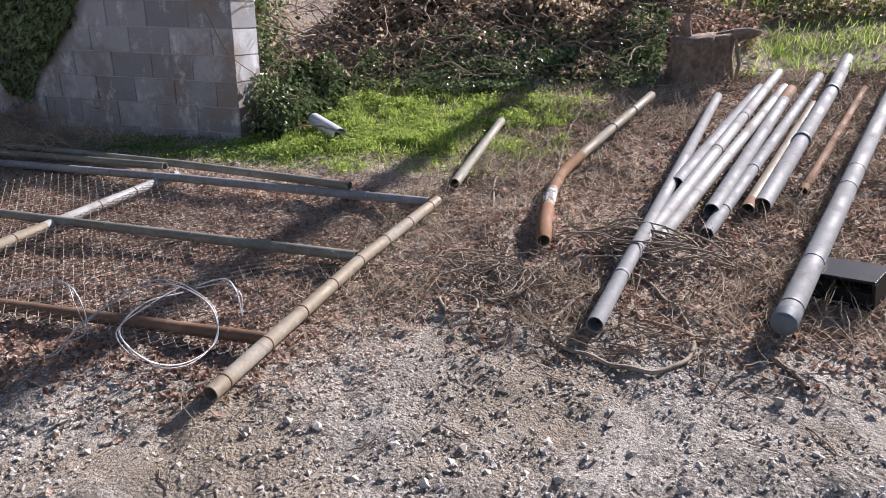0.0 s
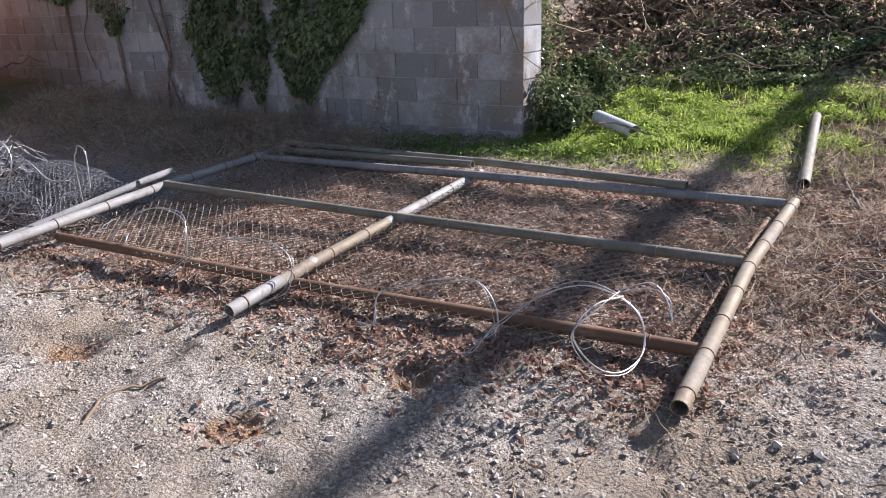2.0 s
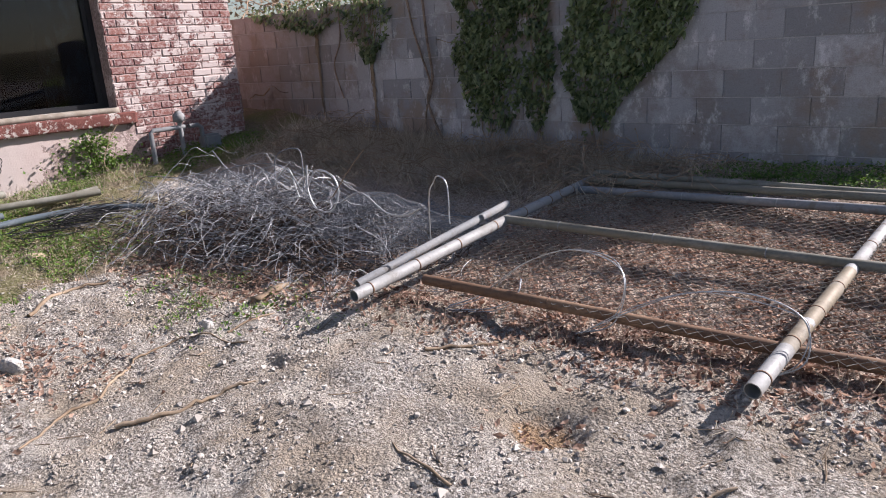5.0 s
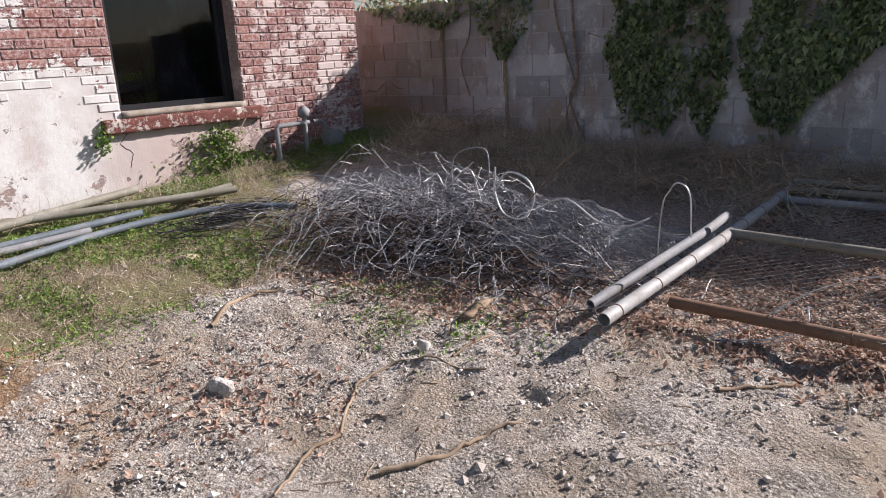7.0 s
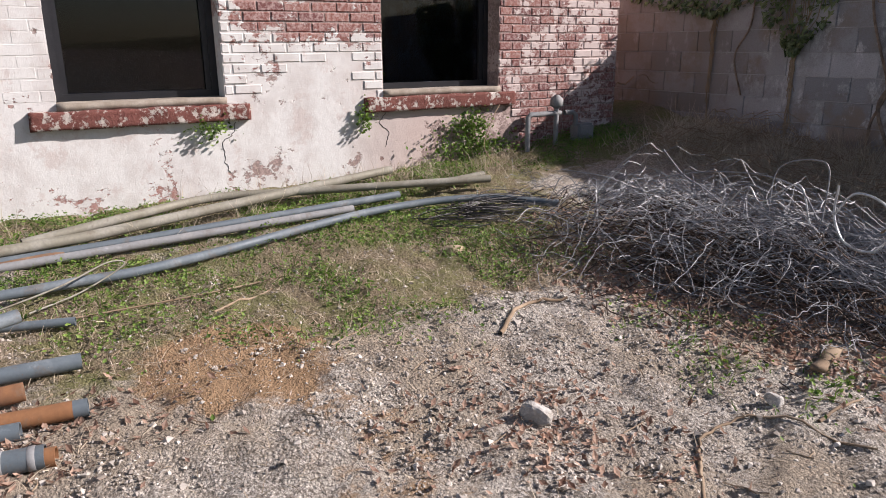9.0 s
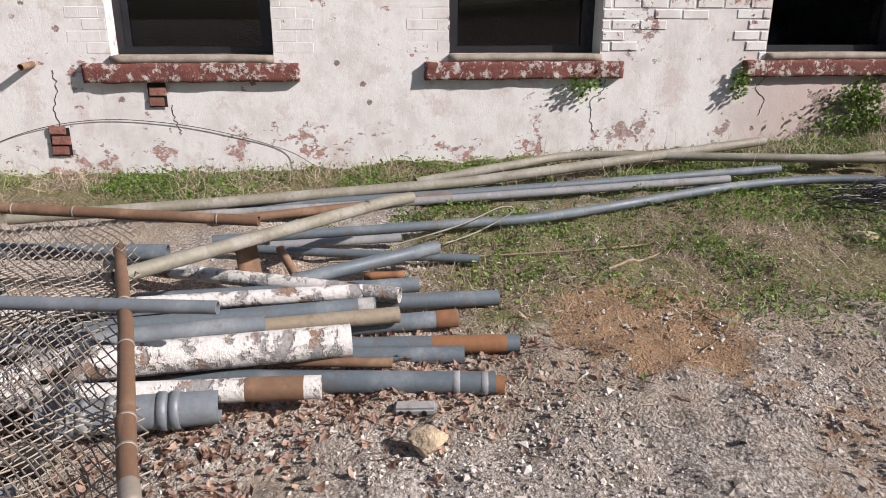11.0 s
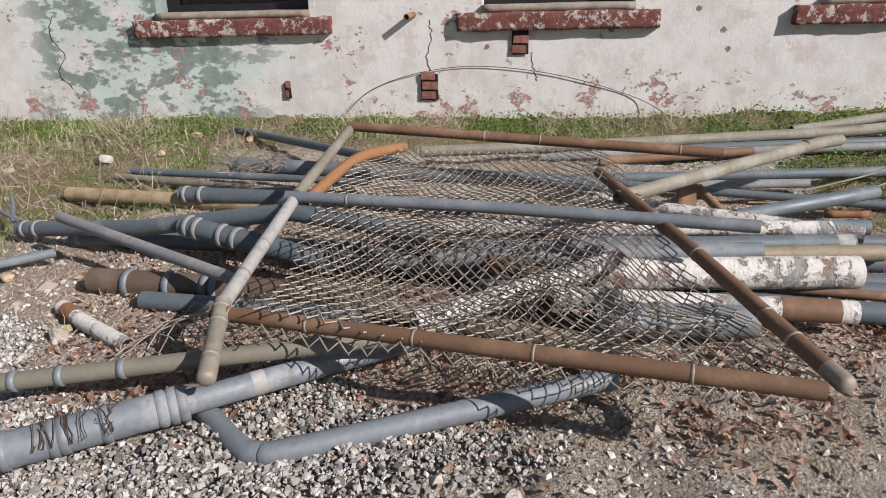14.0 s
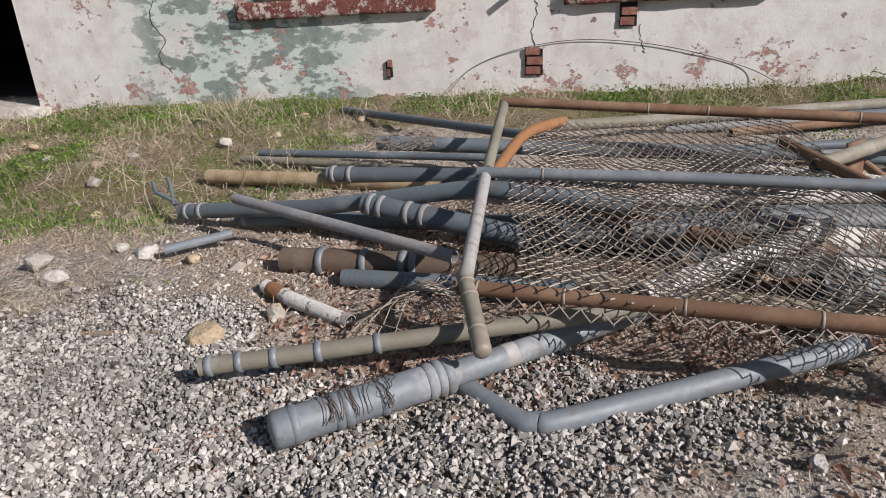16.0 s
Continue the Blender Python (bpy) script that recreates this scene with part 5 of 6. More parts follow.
VINE = plain("dead_vines", (0.40, 0.30, 0.21), (0.22, 0.15, 0.10), 6.0, 0.9)
v, f = tubes(tangle(rs, BANK_TWIGS, 9, rs.uniform(0.015, 0.05, len(BANK_TWIGS)), 0.16, lambda x, y: 0.03 + 0 * x, lambda x, y: ground_z(x, y)), 0.0026, 4)
thing("dead_stems", array_mesh("dead_stems", v, f), TWIG, (0, 0, 0), "thin dead stems trodden into the bank", "dead stems", kind="stuff")
q = sample(rs, 520, (-9.3, -4.9, 3.2, 4.3), lambda x, y: 0.15 + 0.85 * clumpy(x, y, 0.5, 68, 0.4))
v, f = tubes(tangle(rs, q, 11, rs.uniform(0.025, 0.07, len(q)), 0.2, lambda x, y: 0.06 + 0.22 * lattice(x, y, 0.4, 69), terrain), 0.003, 4)
thing("dead_vines", array_mesh("dead_vines", v, f), VINE, (0, 0, 0), "pale dead vines tangled at the foot of a block wall", "dead vines", kind="stuff")
thicket("thicket", (-4.6, -0.7, 6.1, 8.8), 30000, 260, lambda x, y: (0.07 + 0.23 * np.clip(y - 6.15, 0, 2.0)) * (0.3 + 0.7 * smoothstep(x, -0.6, -1.5)), 71, "dark brambles and dead vines behind the lawn")
thicket("bramble_ivy", (-3.6, -0.6, 5.7, 7.2), 9000, 60, lambda x, y: 0.10 + 0.16 * np.clip(y - 5.9, 0, 1.2), 76, "low dark ivy at the edge of the lawn", IVY, (0.015, 0.034))
thicket("wall_thicket", (-12.5, -3.9, 4.75, 6.2), 16000, 330, lambda x, y: 1.15 + 0.42 * (y - 4.75) + 0 * x, 72, "dead vines and brambles piled behind the block wall")
thicket("corner_ivy", (-3.66, -3.28, 4.36, 5.6), 4200, 10, lambda x, y: 0.16 + 0.38 * smoothstep(x, -3.15, -3.55) * smoothstep(y, 4.2, 4.6), 73, "glossy ivy at the end of the block wall", IVY, (0.018, 0.04))
thicket("slope_brush", (-0.6, 3.4, 7.6, 13.0), 9000, 120, lambda x, y: 0.10 + 0.25 * smoothstep(y, 8.4, 10.5), 74, "low rough growth on the sunlit slope")
thicket("far_thicket", (-9.0, 4.0, 9.0, 16.0), 14000, 200, lambda x, y: 0.4 + 0.12 * (y - 9.0) * smoothstep(x, 0.5, -1.0), 75, "brambles rising up the far slope")


thicket("end_vines", (-3.95, -3.66, 4.76, 5.15), 1500, 26, lambda x, y: 1.75 + 0 * x, 77, "dead vines and ivy climbing the end of the block wall", IVY, (0.016, 0.034))
thicket("leaf_bank", (-3.4, 0.2, 6.6, 9.4), 16000, 60, lambda x, y: 0.06 + 0.16 * np.clip(y - 6.6, 0, 2.0), 78, "sunlit brown leaves and dead stems on the bank", LITTER, (0.014, 0.035))


# ---- ivy hanging on the block wall ----
def ivy(outline, count, seed, label):
    """A mat of ivy on the wall: outline gives the half width and centre of the mat at each height."""
    rs = np.random.RandomState(seed)
    z = rs.uniform(0.25, 1.95, count * 4)
    mid, half = outline(z)
    x = mid + half * rs.uniform(-1, 1, len(z))
    keep = (half > 0.02) & (rs.uniform(0, 1, len(z)) < smoothstep(z + 0.5 * (lattice(x, z, 0.12, seed + 5) - 0.5), 0.45, 1.0)) & (rs.uniform(0, 1, len(z)) < 0.25 + 0.75 * clumpy(x, z, 0.14, seed, 0.4))
    x, z = x[keep][:count], z[keep][:count]
    n = len(x)
    depth = rs.uniform(0.01, 0.10, n) * (0.4 + 0.6 * smoothstep(z, 0.4, 1.5))
    places = np.column_stack([x, BLOCK_Y - depth, z])
    # hung leaves: the tip points down, the face looks out and up
    hang = np.array(Euler((radians(-115), 0, 0)).to_matrix())
    rot = np.einsum("nij,jk->nik", turns(rs, n, 0.45) * 1.0, np.eye(3))
    yaw = rs.normal(0, 0.7, n)
    tilt = radians(-115) + rs.normal(0, 0.4, n)
    cy, sy, ct, st = np.cos(yaw), np.sin(yaw), np.cos(tilt), np.sin(tilt)
    zero, one = np.zeros(n), np.ones(n)
    rz = np.stack([cy, -sy, zero, sy, cy, zero, zero, zero, one], 1).reshape(n, 3, 3)
    rx = np.stack([one, zero, zero, zero, ct, -st, zero, st, ct], 1).reshape(n, 3, 3)
    ob = stuff("ivy", [strew(*IVY_LEAF, places, rz @ rx, rs.uniform(0.03, 0.062, n))], IVY, label, "ivy")
    lines = []
    for _ in range(14):
        zz = np.linspace(1.85, rs.uniform(0.35, 1.1), 10)
        mid, half = outline(zz)
        lines.append(np.column_stack([mid + half * rs.uniform(-0.6, 0.6) + rs.normal(0, 0.015, 10), np.full(10, BLOCK_Y - 0.015), zz]))
    v, f = tubes(lines, 0.004, 4)
    part("stems", array_mesh("stems", v, f), TWIG, ob, "thin brown stems")
    return ob


ivy(lambda z: (-7.08 + 0.05 * np.sin(z * 9), 0.20 + 0.18 * smoothstep(z, 0.5, 0.9)), 2900, 81, "hanging mat of dark green ivy on grey blocks")
ivy(lambda z: (-5.98 + 0.34 * smoothstep(z, 0.7, 1.7), 0.12 + 0.42 * smoothstep(z, 0.5, 1.4)), 3900, 82, "broad mat of ivy tapering down grey blocks")
ivy(lambda z: (-6.55 + 0.03 * np.sin(z * 7), 0.16 * smoothstep(z, 0.40, 0.9)), 900, 83, "thin trail of ivy on grey blocks")
ivy(lambda z: (-8.7 + 0 * z, 0.35 * smoothstep(z, 1.15, 1.6)), 500, 84, "sparse ivy trailing over the wall's top")
ivy(lambda z: (-9.6 + 0 * z, 1.2 * smoothstep(z, 1.55, 1.8)), 900, 85, "dead and green ivy spilling over the coping")
for n, line in enumerate(([(-7.88, 4.33, 1.84), (-7.85, 4.33, 1.40), (-7.81, 4.33, 1.04), (-7.89, 4.33, 0.78), (-7.69, 4.32, 0.36)], [(-8.10, 4.34, 1.84), (-8.04, 4.34, 1.51), (-7.95, 4.34, 1.25), (-7.85, 4.34, 0.94), (-7.93, 4.33, 0.68), (-7.95, 4.33, 0.38)], [(-9.15, 4.34, 1.84), (-9.17, 4.34, 1.47), (-9.31, 4.34, 1.19), (-9.20, 4.34, 0.83)])):
    v, f = sweep(smooth_line(line), 0.014 - 0.003 * n, 6)
    thing("vine_stem", array_mesh("vine_stem", v, f, True), BARK, (0, 0, 0), "bare twisted vine stem climbing the block wall", "vine", "vine stems")


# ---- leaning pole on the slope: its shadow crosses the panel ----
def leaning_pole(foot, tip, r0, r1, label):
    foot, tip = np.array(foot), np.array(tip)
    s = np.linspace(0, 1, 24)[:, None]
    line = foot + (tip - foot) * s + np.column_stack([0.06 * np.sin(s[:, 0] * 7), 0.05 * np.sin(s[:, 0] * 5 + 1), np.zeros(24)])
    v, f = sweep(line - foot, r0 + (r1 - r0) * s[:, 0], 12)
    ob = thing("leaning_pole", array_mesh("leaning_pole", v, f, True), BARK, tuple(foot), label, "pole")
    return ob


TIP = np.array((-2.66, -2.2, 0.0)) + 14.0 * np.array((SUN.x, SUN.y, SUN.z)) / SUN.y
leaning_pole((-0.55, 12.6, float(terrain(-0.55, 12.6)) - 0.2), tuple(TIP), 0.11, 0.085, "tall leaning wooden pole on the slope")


# ---- wires ----
def wire(line, r, material, label, name="wire", soft=True, barbs=0, group="", category="wire"):
    pts = smooth_line(line, 8) if soft else np.asarray(line, float)
    o = pts[0].copy()
    v, f = sweep(pts - o, r, 6)
    ob = thing(name, array_mesh(name, v, f, True), material, tuple(o), label, category, group)
    if barbs:
        rs = np.random.RandomState(barbs)
        spots = np.array([along(pts, q)[0] for q in np.linspace(0.02, 0.98, barbs)]) - o
        for spot, turn in zip(spots, turns(rs, len(spots), 0.9)):
            v, f = strew(*LEAF, spot[None], turn[None], np.array([(0.012, 0.008, 0.006)]))
            part("barb", array_mesh("barb", v, f), material, ob)
    return ob


COIL = "razor wire loops"
def coil(line, seed, label="bright loop of razor wire on a fence rail"):
    rs = np.random.RandomState(seed)
    pts = np.array(line, float)
    pts[:, 1] += rs.uniform(-0.015, 0.015, len(pts))
    pts[:, 2] = np.maximum(pts[:, 2], terrain(pts[:, 0], pts[:, 1]) + 0.02)
    ob = wire(pts, 0.0032, WIRE_BRIGHT, label, "razor_wire", True, 16, COIL)
    o = np.array(ob.location)
    twin = smooth_line(pts + rs.normal(0, 0.012, pts.shape), 8) - o
    v, f = sweep(twin, 0.0022, 5)
    part("strand", array_mesh("strand", v, f, True), WIRE_BRIGHT, ob)


coil([(-2.55, 1.33, 0.10), (-2.474, 1.359, 0.14), (-2.40, 1.45, 0.25), (-2.23, 1.557, 0.369), (-2.08, 1.60, 0.40), (-1.93, 1.62, 0.33), (-1.876, 1.568, 0.215), (-1.898, 1.41, 0.19), (-1.96, 1.30, 0.24), (-2.03, 1.254, 0.36), (-2.0, 1.36, 0.43), (-1.94, 1.48, 0.43)], 1)
coil([(-3.08, 1.42, 0.08), (-2.99, 1.44, 0.12), (-3.01, 1.48, 0.22), (-2.91, 1.50, 0.28), (-2.72, 1.52, 0.34), (-2.55, 1.52, 0.37), (-2.45, 1.50, 0.31), (-2.43, 1.47, 0.19), (-2.54, 1.44, 0.09)], 2)
coil([(-4.39, 1.42, 0.10), (-4.19, 1.48, 0.22), (-3.99, 1.52, 0.32), (-3.78, 1.53, 0.36), (-3.62, 1.52, 0.34), (-3.53, 1.50, 0.28), (-3.52, 1.47, 0.16), (-3.63, 1.40, 0.08)], 3)
coil([(-5.12, 1.35, 0.09), (-4.98, 1.45, 0.15), (-4.77, 1.50, 0.32), (-4.53, 1.53, 0.42), (-4.32, 1.53, 0.40), (-4.23, 1.50, 0.32), (-4.28, 1.46, 0.14), (-4.42, 1.42, 0.09)], 4)
coil([(-5.10, 1.35, 0.08), (-4.90, 1.43, 0.10), (-4.78, 1.48, 0.18), (-4.79, 1.52, 0.24)], 5)
coil([(-5.70, 1.30, 0.09), (-5.58, 1.40, 0.13), (-5.48, 1.48, 0.23)], 6)
coil([(-1.99, 1.62, 0.40), (-1.90, 1.66, 0.42), (-1.84, 1.66, 0.38), (-1.80, 1.62, 0.30)], 7)

def bundle(name, lines, r, material, label, category, seg=5):
    """A coil or tangle: one thing, each strand a part."""
    o = np.mean([l[0] for l in lines], axis=0)
    ob = thing(name, None, None, tuple(o), label, category)
    for l in lines:
        v, f = sweep(l - o, r, seg)
        part("strand", array_mesh("strand", v, f, True), material, ob)
    return ob


# cables lying on the bank
LINES = "cables on the bank"
LYING = ([(-0.47, 2.69), (-0.57, 2.49), (-0.68, 2.26), (-0.70, 2.11), (-0.66, 1.99), (-0.53, 1.93), (-0.38, 1.88), (-0.28, 1.89), (-0.19, 1.99), (-0.17, 2.15), (-0.24, 2.38), (-0.36, 2.57), (-0.49, 2.70)],
         [(-1.00, 2.86), (-1.05, 2.78), (-1.02, 2.59), (-0.95, 2.43), (-0.86, 2.34), (-0.82, 2.25)],
         [(-1.26, 2.41), (-1.19, 2.48), (-1.03, 2.41), (-0.95, 2.29), (-1.01, 2.24), (-1.10, 2.28)],
         [(-1.17, 2.26), (-1.06, 2.24), (-1.03, 2.14), (-1.12, 2.11), (-1.20, 2.18), (-1.20, 2.27)],
         [(-0.88, 2.96), (-0.66, 3.06), (-0.32, 3.00), (-0.04, 3.06), (0.23, 3.08)],
         [(-1.30, 3.36), (-1.41, 3.82), (-1.45, 4.51), (-1.34, 5.33)],
         [(-1.05, 6.02), (-1.14, 4.91), (-1.06, 4.08), (-1.04, 3.49), (-1.10, 3.30), (-1.36, 3.11), (-1.50, 3.03)],
         [(-1.04, 3.87), (-1.11, 4.29), (-1.37, 4.77)],
         [(-0.84, 2.57), (-0.77, 2.74), (-0.62, 2.81), (-0.40, 3.05), (-0.20, 3.17), (-0.04, 3.06)])
for k, line in enumerate(LYING):
    q = smooth_line([(x, y, 0) for x, y in line], 8)
    q[:, 2] = ground_z(q[:, 0], q[:, 1]) + 0.012
    wire(q, 0.009 if k == 0 else 0.008, CABLE, "old brown cable lying loose on the ground", "cable", False, 0, LINES, "cable")
rs = np.random.RandomState(33)
lines = []
for k in range(16):
    c = np.array((-0.42 + rs.normal(0, 0.13), 2.88 + rs.normal(0, 0.10)))
    a = np.linspace(rs.uniform(0, 6), rs.uniform(7, 13), 26)
    rx, ry = rs.uniform(0.06, 0.24), rs.uniform(0.04, 0.13)
    q = np.column_stack([c[0] + rx * np.cos(a), c[1] + ry * np.sin(a), np.zeros(26)])
    q[:, 2] = terrain(q[:, 0], q[:, 1]) + 0.05 + 0.03 * np.sin(a * 1.7) + rs.uniform(0, 0.05)
    lines.append(q)
bundle("cable_tangle", lines, 0.0045, CABLE, "tangle of thin brown cable over grey pipes", "cable")
lines = []
for k in range(22):
    c = np.array((-1.05 + rs.normal(0, 0.16), 2.42 + rs.normal(0, 0.10)))
    a = np.linspace(rs.uniform(0, 6), rs.uniform(7, 10), 18)
    q = np.column_stack([c[0] + rs.uniform(0.05, 0.2) * np.cos(a), c[1] + rs.uniform(0.04, 0.12) * np.sin(a), np.zeros(18)])
    q[:, 2] = ground_z(q[:, 0], q[:, 1]) + 0.01 + 0.03 * np.abs(np.sin(a * 1.3))
    lines.append(q)
bundle("cable_tangle", lines, 0.003, CABLE, "tangle of dark thin cable on dry grass", "cable")


# the heap of cut wire
def mound(x, y):
    body = 0.35 * np.exp(-(np.abs((x + 7.2) / 1.35) ** 2.6 + np.abs((y - 1.72) / 0.62) ** 2.6))
    return body * (0.2 + 0.75 * lattice(x, y, 0.45, 48) + 0.65 * lattice(x, y, 0.16, 49)) + 0.03


rs = np.random.RandomState(44)
q = np.column_stack([rs.normal(-7.2, 0.66, 600), rs.normal(1.74, 0.27, 600)])
v, f = tubes(tangle(rs, q, 19, rs.uniform(0.02, 0.06, 600), 0.17, mound, terrain, 0.06), 0.0019, 4)
wire_heap = thing("wire_heap", array_mesh("wire_heap", v, f), WIRE_PILE, (0, 0, 0), "low heap of tangled grey cut wire", "wire heap", kind="stuff")
q = np.column_stack([rs.normal(-7.1, 0.6, 190), rs.normal(1.76, 0.24, 190)])
v, f = tubes(tangle(rs, q, 20, rs.uniform(0.02, 0.06, 190), 0.15, lambda x, y: mound(x, y) * 1.25 + 0.02, terrain, 0.05), 0.0017, 4)
part("bright_wire", array_mesh("bright_wire", v, f), WIRE_SILVER, wire_heap, "bright galvanised wire on the heap")
# dark strands low down put the shade of the heap's base into colour
q = np.column_stack([rs.normal(-7.1, 0.55, 520), rs.normal(1.66, 0.25, 520)])
v, f = tubes(tangle(rs, q, 14, rs.uniform(0.03, 0.06, 520), 0.25, lambda x, y: mound(x, y) * 0.6, terrain), 0.0032, 4)
part("old_wire", array_mesh("old_wire", v, f), RUST_DARK, wire_heap, "dark rusty wire standing in for shade beneath")
LOOSE = "stray wire ends"
for line, r, m in (([(-8.55, 1.6, 0.46), (-8.2, 1.7, 0.45), (-7.95, 1.75, 0.40), (-7.6, 1.75, 0.42)], 0.004, WIRE_PILE),
                   ([(-7.87, 1.75, 0.46), (-7.52, 1.75, 0.57), (-7.13, 1.78, 0.62), (-6.84, 1.75, 0.59), (-6.71, 1.75, 0.45)], 0.004, WIRE_PILE),
                   ([(-6.63, 1.75, 0.64), (-6.62, 1.73, 0.49), (-6.54, 1.72, 0.37), (-6.41, 1.74, 0.36), (-6.36, 1.77, 0.48), (-6.42, 1.78, 0.58), (-6.55, 1.76, 0.61), (-6.62, 1.73, 0.50)], 0.0065, WIRE_BRIGHT),
                   ([(-6.99, 1.75, 0.42), (-6.98, 1.75, 0.63), (-6.92, 1.76, 0.71), (-6.79, 1.78, 0.74), (-6.70, 1.77, 0.70), (-6.69, 1.75, 0.45)], 0.004, WIRE_PILE),
                   ([(-6.40, 1.75, 0.45), (-6.19, 1.75, 0.66), (-6.06, 1.75, 0.77)], 0.004, TWIG),
                   ([(-6.33, 1.75, 0.42), (-6.13, 1.75, 0.50), (-5.92, 1.75, 0.40), (-5.75, 1.75, 0.40), (-5.62, 1.75, 0.46)], 0.006, WIRE_BRIGHT),
                   ([(-5.60, 1.78, 0.12), (-5.56, 1.75, 0.51), (-5.52, 1.75, 0.61), (-5.48, 1.75, 0.65), (-5.42, 1.75, 0.60), (-5.39, 1.72, 0.40)], 0.004, WIRE_BRIGHT),
                   ([(-7.75, 1.75, 0.68), (-7.58, 1.75, 0.55), (-7.42, 1.75, 0.49), (-7.20, 1.75, 0.38)], 0.004, WIRE_PILE),
                   ([(-7.31, 1.75, 0.35), (-7.14, 1.75, 0.55), (-7.04, 1.75, 0.48), (-6.84, 1.75, 0.61), (-6.75, 1.75, 0.42)], 0.005, WIRE_BRIGHT),
                   ([(-8.4, 1.4, 0.30), (-8.35, 1.45, 0.45), (-8.28, 1.5, 0.42), (-8.2, 1.5, 0.28)], 0.003, WIRE_PILE)):
    wire(line, r, m, "stray wire end standing out of the heap", "wire", True, 0, LOOSE)


def crumple(u, v):
    x = -7.0 + u
    y = 1.62 + v * 0.75
    z = terrain(x, y) + 0.04 + 0.20 * np.exp(-(((x + 6.35) / 0.55) ** 2 + ((y - 2.0) / 0.35) ** 2)) + (lattice(x, y, 0.12, 91) - 0.5) * 0.09
    return np.stack([x + (lattice(x, y, 0.1, 92) - 0.5) * 0.06, y, np.maximum(z, terrain(x, y) + 0.015)], 1)


roll = thing("mesh_roll", None, None, (-6.35, 2.0, 0.15), "crumpled grey chain-link mesh beside the wire heap", "wire mesh")
for k in range(3):
    chain_link("mesh_layer", lambda u, v, k=k: crumple(u, v) * np.array((1, 1, 1)) + np.array((0.03 * k, 0.02 * k, 0.035 * k)), 1.3, 1.05, 0.024, 0.0016, WIRE_PILE, roll, "", 20 + k)

# coils of dark cable at the end of the long pipes
lines = []
for k in range(26):
    a = np.linspace(rs.uniform(0, 6), rs.uniform(9, 13), 24)
    c = np.array((-8.75 + rs.normal(0, 0.10), 1.10 + rs.normal(0, 0.2)))
    q = np.column_stack([c[0] + rs.uniform(0.06, 0.16) * np.cos(a), c[1] + rs.uniform(0.12, 0.32) * np.sin(a), np.zeros(24)])
    q[:, 2] = terrain(q[:, 0], q[:, 1]) + 0.04 + 0.03 * np.sin(a * 1.4) + rs.uniform(0, 0.06)
    lines.append(q)
bundle("cable_coil", lines, 0.0028, BLACK, "loose coil of thin black cable in the weeds", "cable")

# thin wire wound round the capped post, and a scrap of mesh on the pipes
lines = []
for k in range(6):
    a = np.linspace(rs.uniform(0, 6), rs.uniform(8, 14), 22)
    f0 = rs.uniform(0.28, 0.62)
    c = np.array((-6.185, -4.695, 0.03)) + f0 * np.array((-0.26, 0.423, 0.015))
    side, axle = np.array((0.852, 0.523, 0.0)), np.array((-0.523, 0.852, 0.03))
    r0 = 0.056 + rs.uniform(0, 0.014)
    lines.append(c + np.outer(r0 * np.cos(a), side) + np.outer(np.abs(r0 * np.sin(a)), (0, 0, 1)) + np.outer(np.linspace(-1, 1, 22) * rs.uniform(-0.05, 0.05) + rs.normal(0, 0.006, 22), axle))
bundle("tie_wire", lines, 0.0013, RUST_DARK, "dark thin tie wire wound round a galvanised post", "wire")
scrap = thing("mesh_scrap", None, None, (-8.2, -4.75, 0.3), "crumpled scrap of chain-link mesh on pipes", "wire mesh")
for k in range(3):
    chain_link("mesh_layer", lambda u, v, k=k: np.stack([-8.33 + v + (lattice(u, v, 0.07, 96 + k) - 0.5) * 0.08, -4.92 + u + (lattice(u, v, 0.09, 93 + k) - 0.5) * 0.08, 0.27 + (lattice(u, v, 0.08, 90 + k) - 0.3) * 0.12], 1), 0.36, 0.26, 0.024, 0.0018, WIRE_OLD, scrap, "", 40 + k)

# wires at the brick wall and among the pipes
wire([(-10.05, -4.74, 0.20), (-10.138, -4.56, 0.36), (-10.138, -4.22, 0.48), (-10.138, -3.82, 0.53), (-10.138, -3.40, 0.50), (-10.138, -3.0, 0.42), (-10.138, -2.6, 0.29), (-10.05, -2.40, 0.19)], 0.0026, RUST_DARK, "thin dark wire arching along the whitewashed wall", "wire")
wire([(-8.48, -1.98, 0.08), (-8.60, -1.61, 0.14), (-8.72, -1.36, 0.20), (-8.74, -1.28, 0.17), (-8.66, -1.50, 0.08), (-8.5, -1.75, 0.06)], 0.005, OLIVE, "bent stiff wire among the weeds", "wire")
wire([(-8.30, -2.3, 0.07), (-8.35, -1.4, 0.05), (-8.42, -0.6, 0.05), (-8.6, -0.2, 0.06)], 0.005, TWIG, "long thin rod lying on the weeds", "rod", category="rod")
wire([(-9.95, 2.05, 0.80), (-9.9, 1.95, 0.70), (-9.82, 1.80, 0.45), (-9.75, 1.95, 0.28), (-9.5, 2.1, 0.32)], 0.004, TWIG, "dry stem leaning on the wall", "stem", category="stem")


